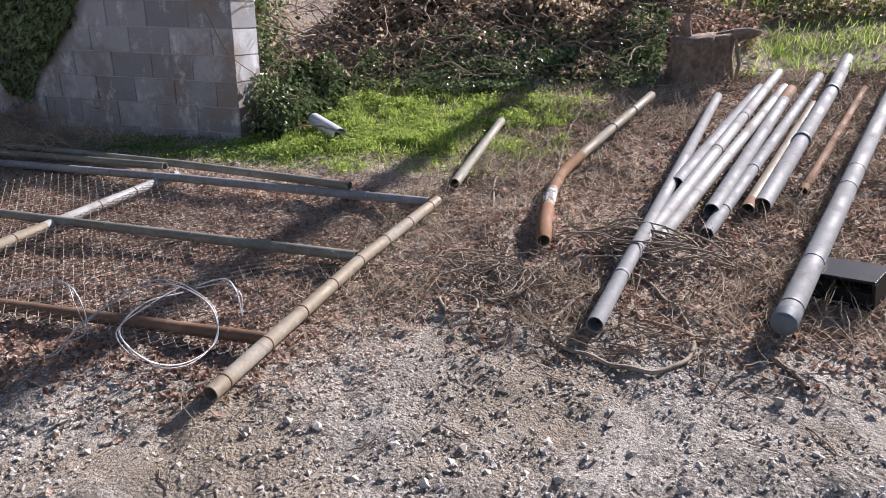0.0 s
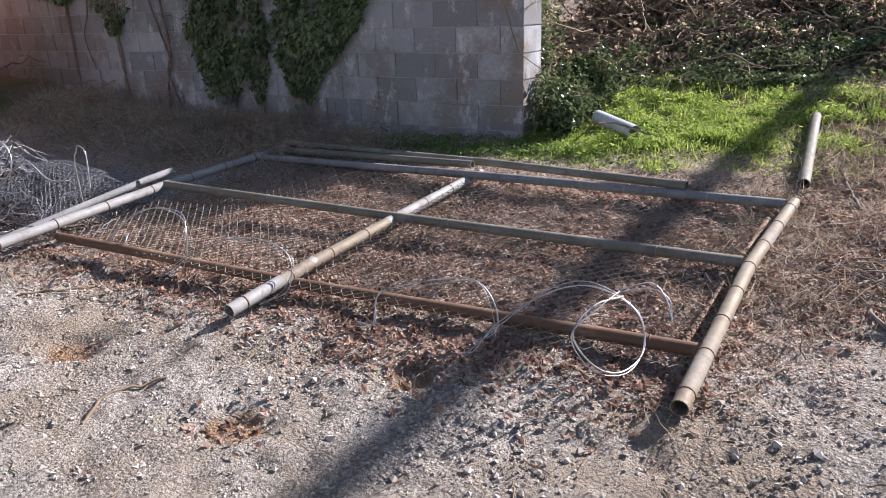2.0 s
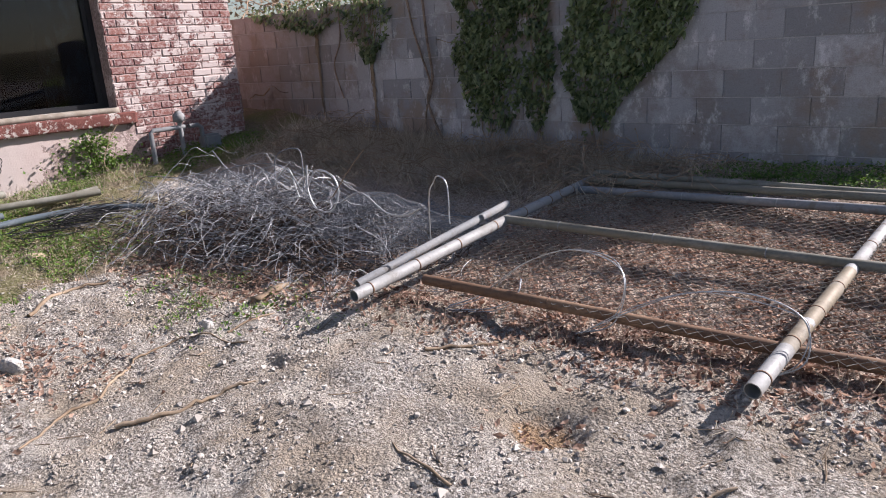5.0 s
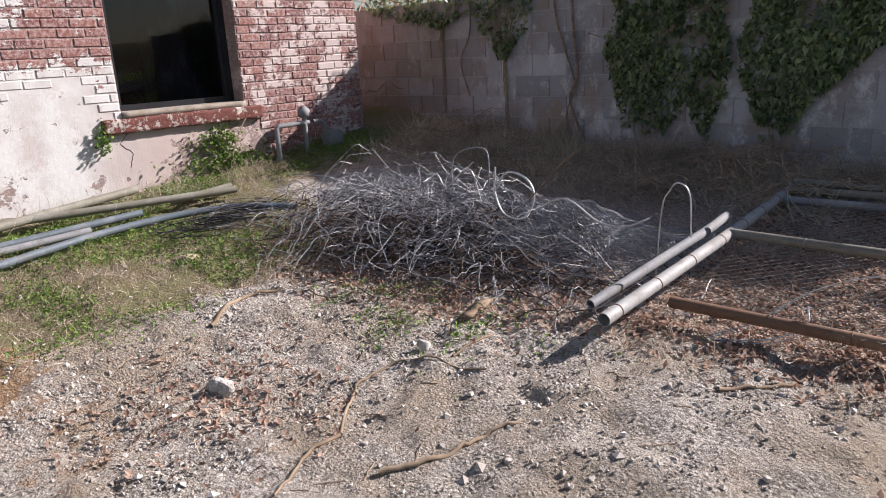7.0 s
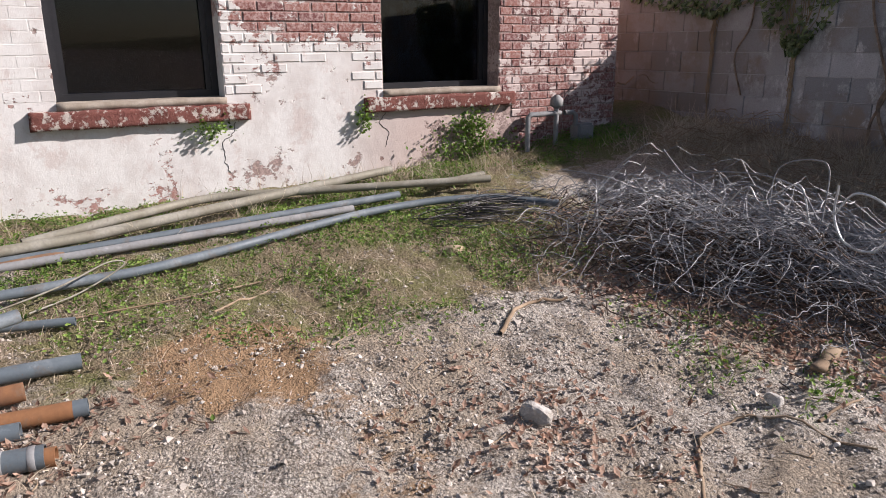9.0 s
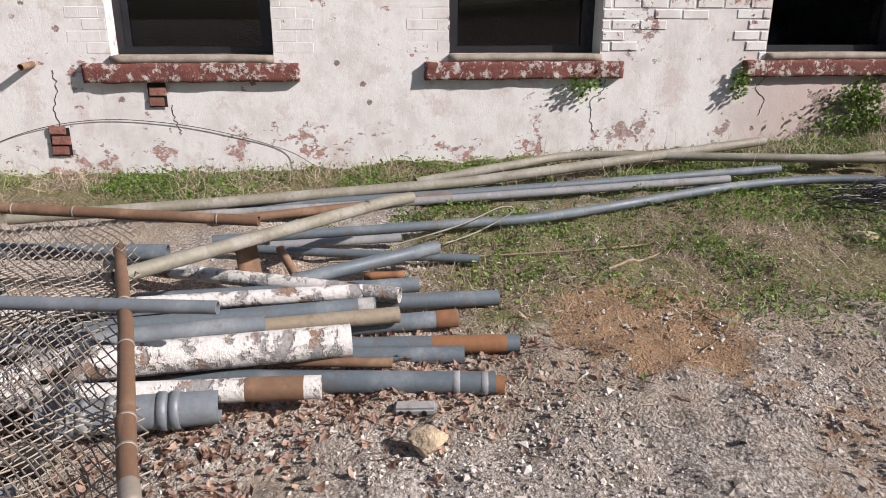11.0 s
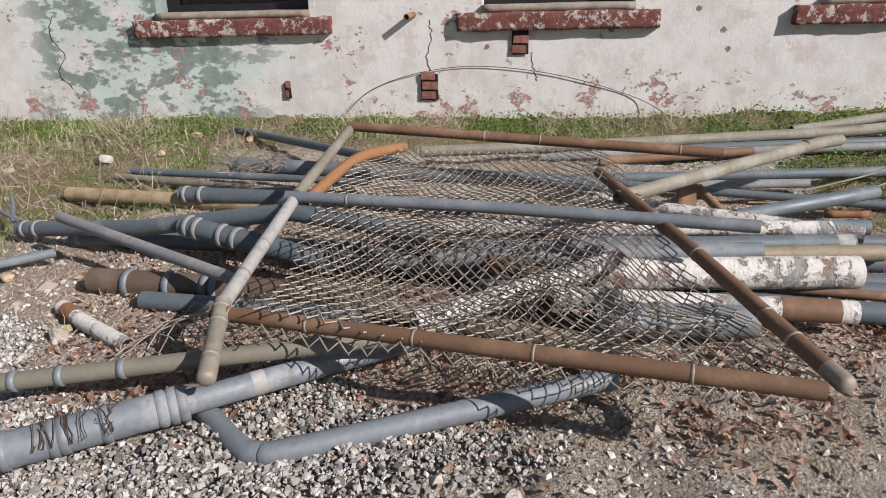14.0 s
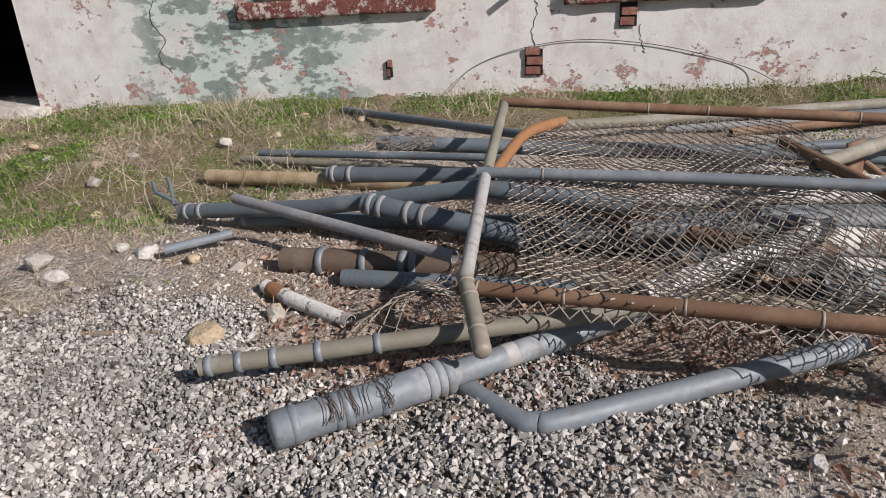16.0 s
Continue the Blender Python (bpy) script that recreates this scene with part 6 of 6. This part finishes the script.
# ---- single things ----
def lump(size, seed, rough=0.22, level=3):
    """A faceted stone: a ball cut and dented at random."""
    bm = bmesh.new()
    bmesh.ops.create_icosphere(bm, subdivisions=level, radius=1.0)
    rnd = random.Random(seed)
    planes = [(Vector((rnd.gauss(0, 1), rnd.gauss(0, 1), rnd.gauss(0, 1))).normalized(), rnd.uniform(0.55, 0.85)) for _ in range(9)]
    for v in bm.verts:
        for n, d in planes:
            over = v.co.dot(n) - d
            if over > 0:
                v.co -= n * over * 0.9
        v.co += v.co * noise.noise(v.co * 3 + Vector((seed, 0, 0))) * rough * 0.4
        v.co = Vector((v.co[i] * size[i] for i in range(3)))
    me = bpy.data.meshes.new("stone")
    bm.to_mesh(me)
    bm.free()
    return me


def stone(x, y, size, material, label, seed, sink=0.35, name="stone", turn=0.0):
    ob = thing(name, lump(size, seed), material, (x, y, float(ground_z(x, y)) + size[2] * (1 - sink)), label, "stone", "loose stones")
    ob.rotation_euler = (0, 0, turn)
    return ob


stone(-6.50, -0.18, (0.065, 0.05, 0.045), ROCK, "pale grey broken rock on gravel", 1, turn=0.5)
stone(-6.82, -2.0, (0.07, 0.055, 0.045), SANDROCK, "rounded tan rock on gravel", 2, turn=1.2)
stone(-6.09, 0.60, (0.04, 0.03, 0.03), ROCK, "small pale rock on gravel", 3)
stone(-8.29, 0.55, (0.06, 0.09, 0.04), SANDROCK, "tan broken rock in the weeds", 4)
stone(-6.68, -5.12, (0.09, 0.065, 0.04), SANDROCK, "large tan rock beside a clamped pipe", 5, turn=0.7)
stone(-6.85, -4.94, (0.04, 0.035, 0.035), ROCK, "pale rock beside a pipe", 6)
stone(-6.93, -4.97, (0.025, 0.03, 0.02), SANDROCK, "small tan rock beside a pipe", 7)
stone(-6.21, -3.37, (0.03, 0.025, 0.025), ROCK, "white rock on the gravel", 8)
stone(-6.15, -3.12, (0.035, 0.03, 0.02), SANDROCK, "tan rock on the gravel", 9)
rnd = random.Random(12)
for k, (x, y) in enumerate(((-8.58, -7.19), (-8.8, -7.2), (-8.68, -6.78), (-7.36, -5.71), (-7.46, -5.89), (-7.22, -6.12), (-7.29, -5.46), (-9.65, -5.74), (-9.25, -5.81), (-9.51, -5.28), (-8.87, -6.64), (-9.11, -7.53), (-9.06, -6.09), (-7.12, -5.98), (-8.29, -6.54), (-7.9, -6.3))):
    s = rnd.uniform(0.03, 0.058)
    stone(x, y, (s * 1.2, s, s * 0.7), ROCK if rnd.random() < 0.6 else SANDROCK, "pale rock lying in short grass", 30 + k, turn=rnd.uniform(0, 3))
for k in range(46):
    x, y = rnd.uniform(-7.0, 0.8), rnd.uniform(-1.2, 1.3)
    s = rnd.uniform(0.008, 0.014)
    stone(x, y + 0.0, (s * 1.2, s, s * 0.8), PEBBLE, "small grey stone on gravel", 60 + k, turn=rnd.uniform(0, 3))


# stump: a flared, split trunk cut off unevenly
def stump_mesh():
    v, f = [], []
    seg, rows = 120, 14
    for i in range(rows):
        h = i / (rows - 1)
        for k in range(seg):
            a = 2 * math.pi * k / seg
            flare = 1 + 0.22 * (1 - h) ** 3
            r = 0.25 * flare * (1 + 0.10 * math.sin(3 * a + 0.6) + 0.03 * math.sin(9 * a) + 0.05 * noise.noise(Vector((math.cos(a) * 3, math.sin(a) * 3, h * 1.2))))
            groove = 0.03 * abs(math.sin(13 * a + 0.9 * math.sin(3 * h))) * (0.4 + 0.6 * abs(math.sin(5 * a))) + 0.012 * noise.noise(Vector((a * 9, h * 6, 2.0)))
            top = 0.35 + 0.03 * math.sin(a + 1.0) + 0.02 * noise.noise(Vector((a * 5, 1.0, 0.0)))
            v.append((r * math.cos(a) - groove * math.cos(a), r * math.sin(a) - groove * math.sin(a), -0.06 + h * (top + 0.06)))
    for i in range(rows - 1):
        for k in range(seg):
            a, b = i * seg + k, i * seg + (k + 1) % seg
            f.append((a, b, b + seg, a + seg))
    v.append((0, 0, 0.345))
    f += [((rows - 1) * seg + k, (rows - 1) * seg + (k + 1) % seg, len(v) - 1) for k in range(seg)]
    return mesh_of("tree_stump", v, f, True)


stump = thing("tree_stump", stump_mesh(), BARK, (-0.29, 6.12, float(terrain(-0.29, 6.12))), "old split tree stump with dark bark", "stump")
v, f = sweep(np.array([(0.12, 0.04, 0.33), (0.28, 0.02, 0.36), (0.36, 0.0, 0.375), (0.45, -0.02, 0.385)]), [0.05, 0.055, 0.05, 0.02], 9)
part("stub", array_mesh("stub", v, f, True), BARK, stump, "broken side branch")
v, f = sweep(np.array([(0.30, -0.12, -0.05), (0.31, -0.16, 0.15), (0.26, -0.15, 0.33)]), [0.014, 0.016, 0.01], 7)
part("dead_stem", array_mesh("dead_stem", v, f, True), TWIG, stump)
v, f = sweep(np.array([(-0.13, 0.05, 0.30), (-0.14, 0.06, 0.45), (-0.12, 0.05, 0.58)]), [0.06, 0.04, 0.008], 7)
part("splinter", array_mesh("splinter", v, f, True), BARK, stump, "upright torn splinter")

# black plastic box
crate = thing("plastic_box", None, None, (0.42, 2.66, float(terrain(0.42, 2.66))), "open black plastic box lying on its side", "box")
crate.rotation_euler = (radians(8), radians(-6), radians(-28))
bw, bd, bh = 0.125, 0.09, 0.13
for nm, lo, hi in (("base", (-bw, -bd, 0.0), (bw, bd, 0.012)), ("lid", (-bw, -bd, bh - 0.012), (bw, bd, bh)), ("side", (-bw, -bd, 0.012), (-bw + 0.012, bd, bh - 0.012)), ("side", (bw - 0.012, -bd, 0.012), (bw, bd, bh - 0.012)), ("back", (-bw + 0.012, bd - 0.012, 0.012), (bw - 0.012, bd, bh - 0.012)), ("front", (-bw + 0.012, -bd, 0.012), (bw - 0.012, -bd + 0.012, bh * 0.6))):
    part(nm, box_mesh(nm, lo, hi, 0.003), BLACK, crate)

# broken brown log end by the lawn
v, f = sweep(np.array([(-3.72, 6.02, 0.84), (-3.55, 5.82, 0.80), (-3.36, 5.6, 0.74)]) - np.array((-3.72, 6.02, 0.74)), [0.05, 0.06, 0.05], 9)
thing("log", array_mesh("log", v, f, True), RUST, (-3.72, 6.02, 0.74), "short red-brown rotten log in ivy", "log")

# gas pipes and meter by the corner of the brick wall
meter = thing("gas_meter", None, None, (-9.95, 2.8, 0.38), "grey gas meter pipes against the brick corner", "meter")
for line in ([(0, -0.43, -0.05), (0, -0.43, 0.29), (0, -0.40, 0.31), (0, -0.05, 0.31)], [(0, -0.1, -0.05), (0, -0.1, 0.38)], [(0, 0.0, 0.31), (0, 0.1, 0.31), (0, 0.14, 0.28), (0, 0.14, 0.10)]):
    v, f = sweep(np.array(line), 0.024, 12)
    part("riser", array_mesh("riser", v, f, True), GALV, meter)
v, f = sweep(np.array([(0, -0.1, 0.36), (0, -0.1, 0.38), (0, -0.1, 0.44), (0, -0.1, 0.48)]), [0.03, 0.065, 0.06, 0.02], 14)
part("regulator", array_mesh("regulator", v, f, True), GALV, meter, "round grey regulator")
part("meter_box", box_mesh("meter_box", (-0.07, 0.12, -0.04), (0.08, 0.32, 0.2), 0.02), GALV, meter, "grey meter body")
part("meter_base", box_mesh("meter_base", (-0.1, 0.08, -0.09), (0.1, 0.36, -0.03), 0.008), ROCK, meter)

# stub pipe in the wall, rusty plate and small iron pieces
pipe([(FACE - 0.05, -4.20, 0.90), (FACE + 0.10, -4.24, 0.885)], 0.022, RUST, "short rusty pipe stub in a white wall", "wall_stub")
plate = thing("iron_plate", rough_box("iron_plate", (-0.006, -0.05, -0.1), (0.006, 0.05, 0.13), 0.03, 0.004, 3), RUST, (-8.06, -2.64, 0.15), "upright rusty iron plate among pipes", "plate")
plate.rotation_euler = (radians(6), 0, radians(25))
pipe([(-8.354, -2.53, 0.13), (-8.158, -2.45, 0.06)], 0.022, RUST, "short rusty pipe lying askew", group=HEAP)
hinge = thing("hinge_strap", rough_box("hinge_strap", (-0.012, -0.085, 0), (0.012, 0.085, 0.03), 0.03, 0.005, 4), ORANGE, (-7.80, -2.06, 0.16), "rusty hinge strap lying on pipes", "hinge")
clip_ob = thing("clamp_bracket", box_mesh("clamp_bracket", (-0.025, -0.07, 0), (0.025, 0.07, 0.03), 0.008), GALV_PALE, (-7.03, -2.01, float(ground_z(-7.03, -2.01)) + 0.002), "white perforated metal bracket on gravel", "bracket")
clip_ob.rotation_euler = (radians(4), radians(10), radians(-12))
# black discs on the face stand in for the dark inside the perforations
for dy in (-0.045, -0.02, 0.03):
    v, f = sweep(np.array([(0.0, 0, 0), (0.004, 0, 0)]) + np.array((0.0235, dy, 0.014)), [0.010, 0.010], 10)
    v = np.vstack([v, v[10:].mean(0)])
    f = np.vstack([f, [(10 + k, 10 + (k + 1) % 10, 20, 20) for k in range(10)]])
    part("hole", mesh_of("hole", v, [tuple(dict.fromkeys(q)) for q in f.tolist()]), BLACK, clip_ob)
# gate latch fork at the far end of a pipe
fork = thing("gate_latch", None, None, (-7.80, -5.80, 0.10), "grey steel gate latch on a pipe end", "latch")
for line in ([(0.03, 0.02, 0.0), (-0.06, -0.03, 0.06), (-0.10, -0.06, 0.10)], [(0.02, 0.05, 0.0), (-0.02, -0.09, 0.05), (-0.06, -0.12, 0.09)]):
    v, f = sweep(np.array(line), 0.010, 7)
    part("prong", array_mesh("prong", v, f, True), GALV_BLUE, fork)

# sticks and dry stems on the yard
STICKS = (([(-5.84, -0.07), (-6.02, 0.13), (-6.10, 0.25), (-6.06, 0.47), (-5.71, 0.59)], 0.007), ([(-5.55, -0.13), (-5.44, 0.06), (-5.41, 0.25), (-5.34, 0.38)], 0.010),
          ([(-5.84, -0.07), (-5.83, -0.22), (-5.73, -0.42)], 0.008), ([(-5.92, 0.61), (-5.93, 0.90)], 0.007), ([(-7.16, 0.12), (-7.36, 0.42), (-7.32, 0.65)], 0.012),
          ([(-0.41, 2.31), (-0.27, 2.23), (-0.09, 2.15)], 0.013), ([(0.09, 2.07), (0.15, 2.00), (0.19, 1.91)], 0.014), ([(-6.72, -5.62), (-6.75, -5.3)], 0.011),
          ([(-3.55, 0.42), (-3.62, 0.58), (-3.5, 0.75)], 0.008), ([(-8.1, -0.95), (-8.3, -0.6)], 0.008), ([(-6.12, -4.55), (-6.25, -4.42)], 0.010),
          ([(-4.9, 0.95), (-4.75, 1.15), (-4.7, 1.3)], 0.009), ([(-4.2, 0.3), (-4.5, 0.35)], 0.006), ([(-7.6, -0.35), (-7.45, -0.6)], 0.006))
for line, r in STICKS:
    q = smooth_line([(x, y, 0) for x, y in line], 7)
    q[:, 2] = ground_z(q[:, 0], q[:, 1]) + r * 0.8
    q += np.random.RandomState(int(r * 1000) + len(q)).normal(0, 0.003, q.shape)
    o = q[0].copy()
    v, f = sweep(q - o, np.linspace(r, r * 0.6, len(q)), 7)
    thing("stick", array_mesh("stick", v, f, True), TWIG if r < 0.0135 else BARK, tuple(o), "dry bent stick lying on the ground", "stick", "sticks")
bark_slab = thing("bark_piece", rough_box("bark_piece", (-0.03, -0.14, 0), (0.03, 0.14, 0.02), 0.03, 0.012, 6), TWIG, (-6.17, 1.05, float(ground_z(-6.17, 1.05))), "split grey piece of bark", "bark")
bark_slab.rotation_euler = (0, 0, radians(18))
rs = np.random.RandomState(55)
lines = []
for k in range(420):
    x, y = rs.uniform(-8.2, 1.4), rs.uniform(-2.0, 3.6)
    a, d = rs.uniform(0, 6.28), rs.uniform(0.03, 0.14)
    s = np.linspace(0, 1, 5)
    q = np.column_stack([x + d * s * np.cos(a), y + d * s * np.sin(a) + rs.normal(0, 0.006, 5), np.zeros(5)])
    q[:, 2] = ground_z(q[:, 0], q[:, 1]) + 0.006
    lines.append(q)
v, f = tubes(lines, 0.0024, 4)
thing("twig_litter", array_mesh("twig_litter", v, f), TWIG, (0, 0, 0), "small broken twigs scattered over the yard", "twigs", kind="stuff")


# weeds rooted in the wall below the sills
def wall_weed(y, z, spread_y, spread_z, count, seed):
    rs = np.random.RandomState(seed)
    p = np.column_stack([FACE + rs.uniform(0.0, 0.09, count), y + rs.normal(0, spread_y, count), z + rs.normal(0, spread_z, count)])
    return stuff("wall_weed", [strew(*LEAF, p, turns(rs, count, 0.9), rs.uniform(0.010, 0.022, count)[:, None] * np.array((1, 1.4, 1)))], WEED, "green weed rooted in the old brick wall", "weed")


wall_weed(1.85, 0.62, 0.11, 0.07, 420, 1)
wall_weed(0.80, 0.73, 0.03, 0.06, 130, 2)
wall_weed(-0.45, 0.72, 0.09, 0.04, 130, 3)
wall_weed(1.9, 0.42, 0.25, 0.06, 700, 4)

# holes knocked through the whitewash: bare bricks on a near-black plate for the recess's shade
for y0, y1, z0, z1 in ((-3.50, -3.38, 0.61, 0.78), (-4.17, -4.04, 0.29, 0.48), (-5.22, -5.17, 0.31, 0.43)):
    hole = thing("bare_patch", box_mesh("bare_patch", (0, y0, z0), (0.004, y1, z1), 0.001), SHADE_BLACK, (FACE + 0.001, 0, 0), "broken patch in the whitewashed wall, backed near-black as shade", "wall patch", kind="structure")
    zz, row = z0 + 0.035, 0
    while zz < z1:
        part("brick", box_mesh("brick", (0.002, y0 + 0.012 * (row % 2), zz - 0.028), (0.012, y1 - 0.02 * ((row + 1) % 2), zz + 0.028), 0.004, 0.003, row), BARE_BRICK, hole)
        zz, row = zz + 0.07, row + 1


# ---- blocks and bricks, piece by piece ----
def slab(depth, half_w, half_h, inset, name):
    """A piece with chamfered front edges; the front looks along +x."""
    b, f = (-depth, half_w, half_h), (0.0, half_w - inset, half_h - inset)
    verts = [(q[0], sy * q[1], sz * q[2]) for q in (b, (-inset, half_w, half_h), f) for sy, sz in ((-1, -1), (1, -1), (1, 1), (-1, 1))]
    faces = [(8, 9, 10, 11)]
    for r in (0, 4):
        faces += [(r + k, r + (k + 1) % 4, r + 4 + (k + 1) % 4, r + 4 + k) for k in range(4)]
    return verts, faces


rnd = random.Random(5)
cut = {}
for c in range(9):
    z = FIRST + (c + 0.5) * COURSE
    x1 = BLOCK_END
    first = True
    while x1 > -11.6:
        width = 0.2 if (first and c % 2) else 0.406
        first = False
        key = (round(width, 3), rnd.randrange(3))
        if key not in cut:
            me = box_mesh("block", (-width / 2 + 0.0015, 0, -COURSE / 2 + 0.0045), (width / 2 - 0.0015, 0.33, COURSE / 2 - 0.0035), 0.003, 0.0015, key[1])
            me.materials.append(BLOCK)
            cut[key] = me
        part("block", cut[key], BLOCK, wall_block, at=(x1 - width / 2, BLOCK_Y + rnd.uniform(-0.003, 0.003), z))
        x1 -= width

H, L = 0.0755, 0.213
pieces_v, pieces_f, base = [], [], 0
kinds = {}
for c in range(0, 29):
    z = 0.055 + (c + 0.5) * H
    y = -9.4 + (L / 2 if c % 2 else 0)
    while y < CORNER:
        y0, y1 = y, min(y + L, CORNER)
        y += L
        spans = [(y0, y1)]
        if LOW - 0.03 < z < TOP:
            for a, b in WINDOWS:
                spans = [s for y0_, y1_ in spans for s in ((y0_, min(y1_, a)), (max(y0_, b), y1_))]
        if z < 2.3:
            spans = [(max(a, DOOR), b) for a, b in spans]
        if 0.77 < z < LOW - 0.03:
            for a, b in WINDOWS:
                spans = [s for y0_, y1_ in spans for s in ((y0_, min(y1_, a - 0.16)), (max(y0_, b + 0.15), y1_))]
        for a, b in spans:
            # thick plaster hides the bricks on the long middle stretch
            jamb = z > LOW and any(p0 - 0.24 < (a + b) / 2 < p1 + 0.24 for p0, p1 in WINDOWS)
            if b - a < 0.03 or (-5.6 < a < -0.35 and not jamb):
                continue
            if a < 0.85 and z < 1.3 and not jamb and (z < 1.12 or rnd.random() < 0.35):
                continue
            if z < 0.74 and a < 2.25 and not jamb:
                continue
            near = a > 0.85 and 0.35 < z < 1.95
            worn = near or (z > 1.12 and a > -0.35) or (jamb and a > -5.6)
            if jamb and a < -0.35:
                worn = False
            proud = (0.0035 if a > 0.85 else 0.003) + rnd.uniform(-0.003, 0.003) if worn else -0.0025 + rnd.uniform(-0.0004, 0.0004)
            wide = round((b - a) / 2 - 0.005, 3)
            at = (FACE - 0.008 + proud, (a + b) / 2 + rnd.uniform(-0.005, 0.005), z + rnd.uniform(-0.003, 0.003))
            if near:
                if wide not in kinds:
                    v, f = slab(0.05, wide, H / 2 - 0.005, 0.006, "brick")
                    kinds[wide] = mesh_of("brick", v, f)
                    kinds[wide].materials.append(BRICK_PIECE)
                part("brick", kinds[wide], BRICK_PIECE, wall_east, at=at)
            else:
                v, f = slab(0.03, wide + (0.0 if worn else 0.003), H / 2 - (0.005 if worn else 0.002), 0.006 if worn else 0.0025, "brick")
                pieces_v.append(np.array(v) + np.array(at))
                pieces_f.append(np.array(f) + base)
                base += len(v)
rest = part("brickwork", array_mesh("brickwork", np.concatenate(pieces_v), np.concatenate(pieces_f)), BRICK_REST, wall_east)
tagged(rest, kind="stuff")

# cracks in the plaster
for k, line in enumerate(([(-0.26, 0.76), (-0.29, 0.66), (-0.36, 0.62), (-0.35, 0.50), (-0.33, 0.38)], [(-3.36, 0.62), (-3.34, 0.50), (-3.31, 0.42)], [(-4.09, 0.86), (-4.08, 0.72), (-4.12, 0.62), (-4.10, 0.49)], [(-7.02, 0.95), (-7.06, 0.80), (-6.98, 0.66), (-7.05, 0.52), (-6.96, 0.40)], [(1.02, 0.77), (0.96, 0.68), (1.04, 0.60), (1.0, 0.48)])):
    q = smooth_line([(FACE - 0.011, y, z) for y, z in line], 6)
    q[:, 1] += np.random.RandomState(k).normal(0, 0.006, len(q))
    v, f = sweep(q, 0.0028, 4)
    part("crack", array_mesh("crack", v, f), SHADE_BLACK, wall_east)
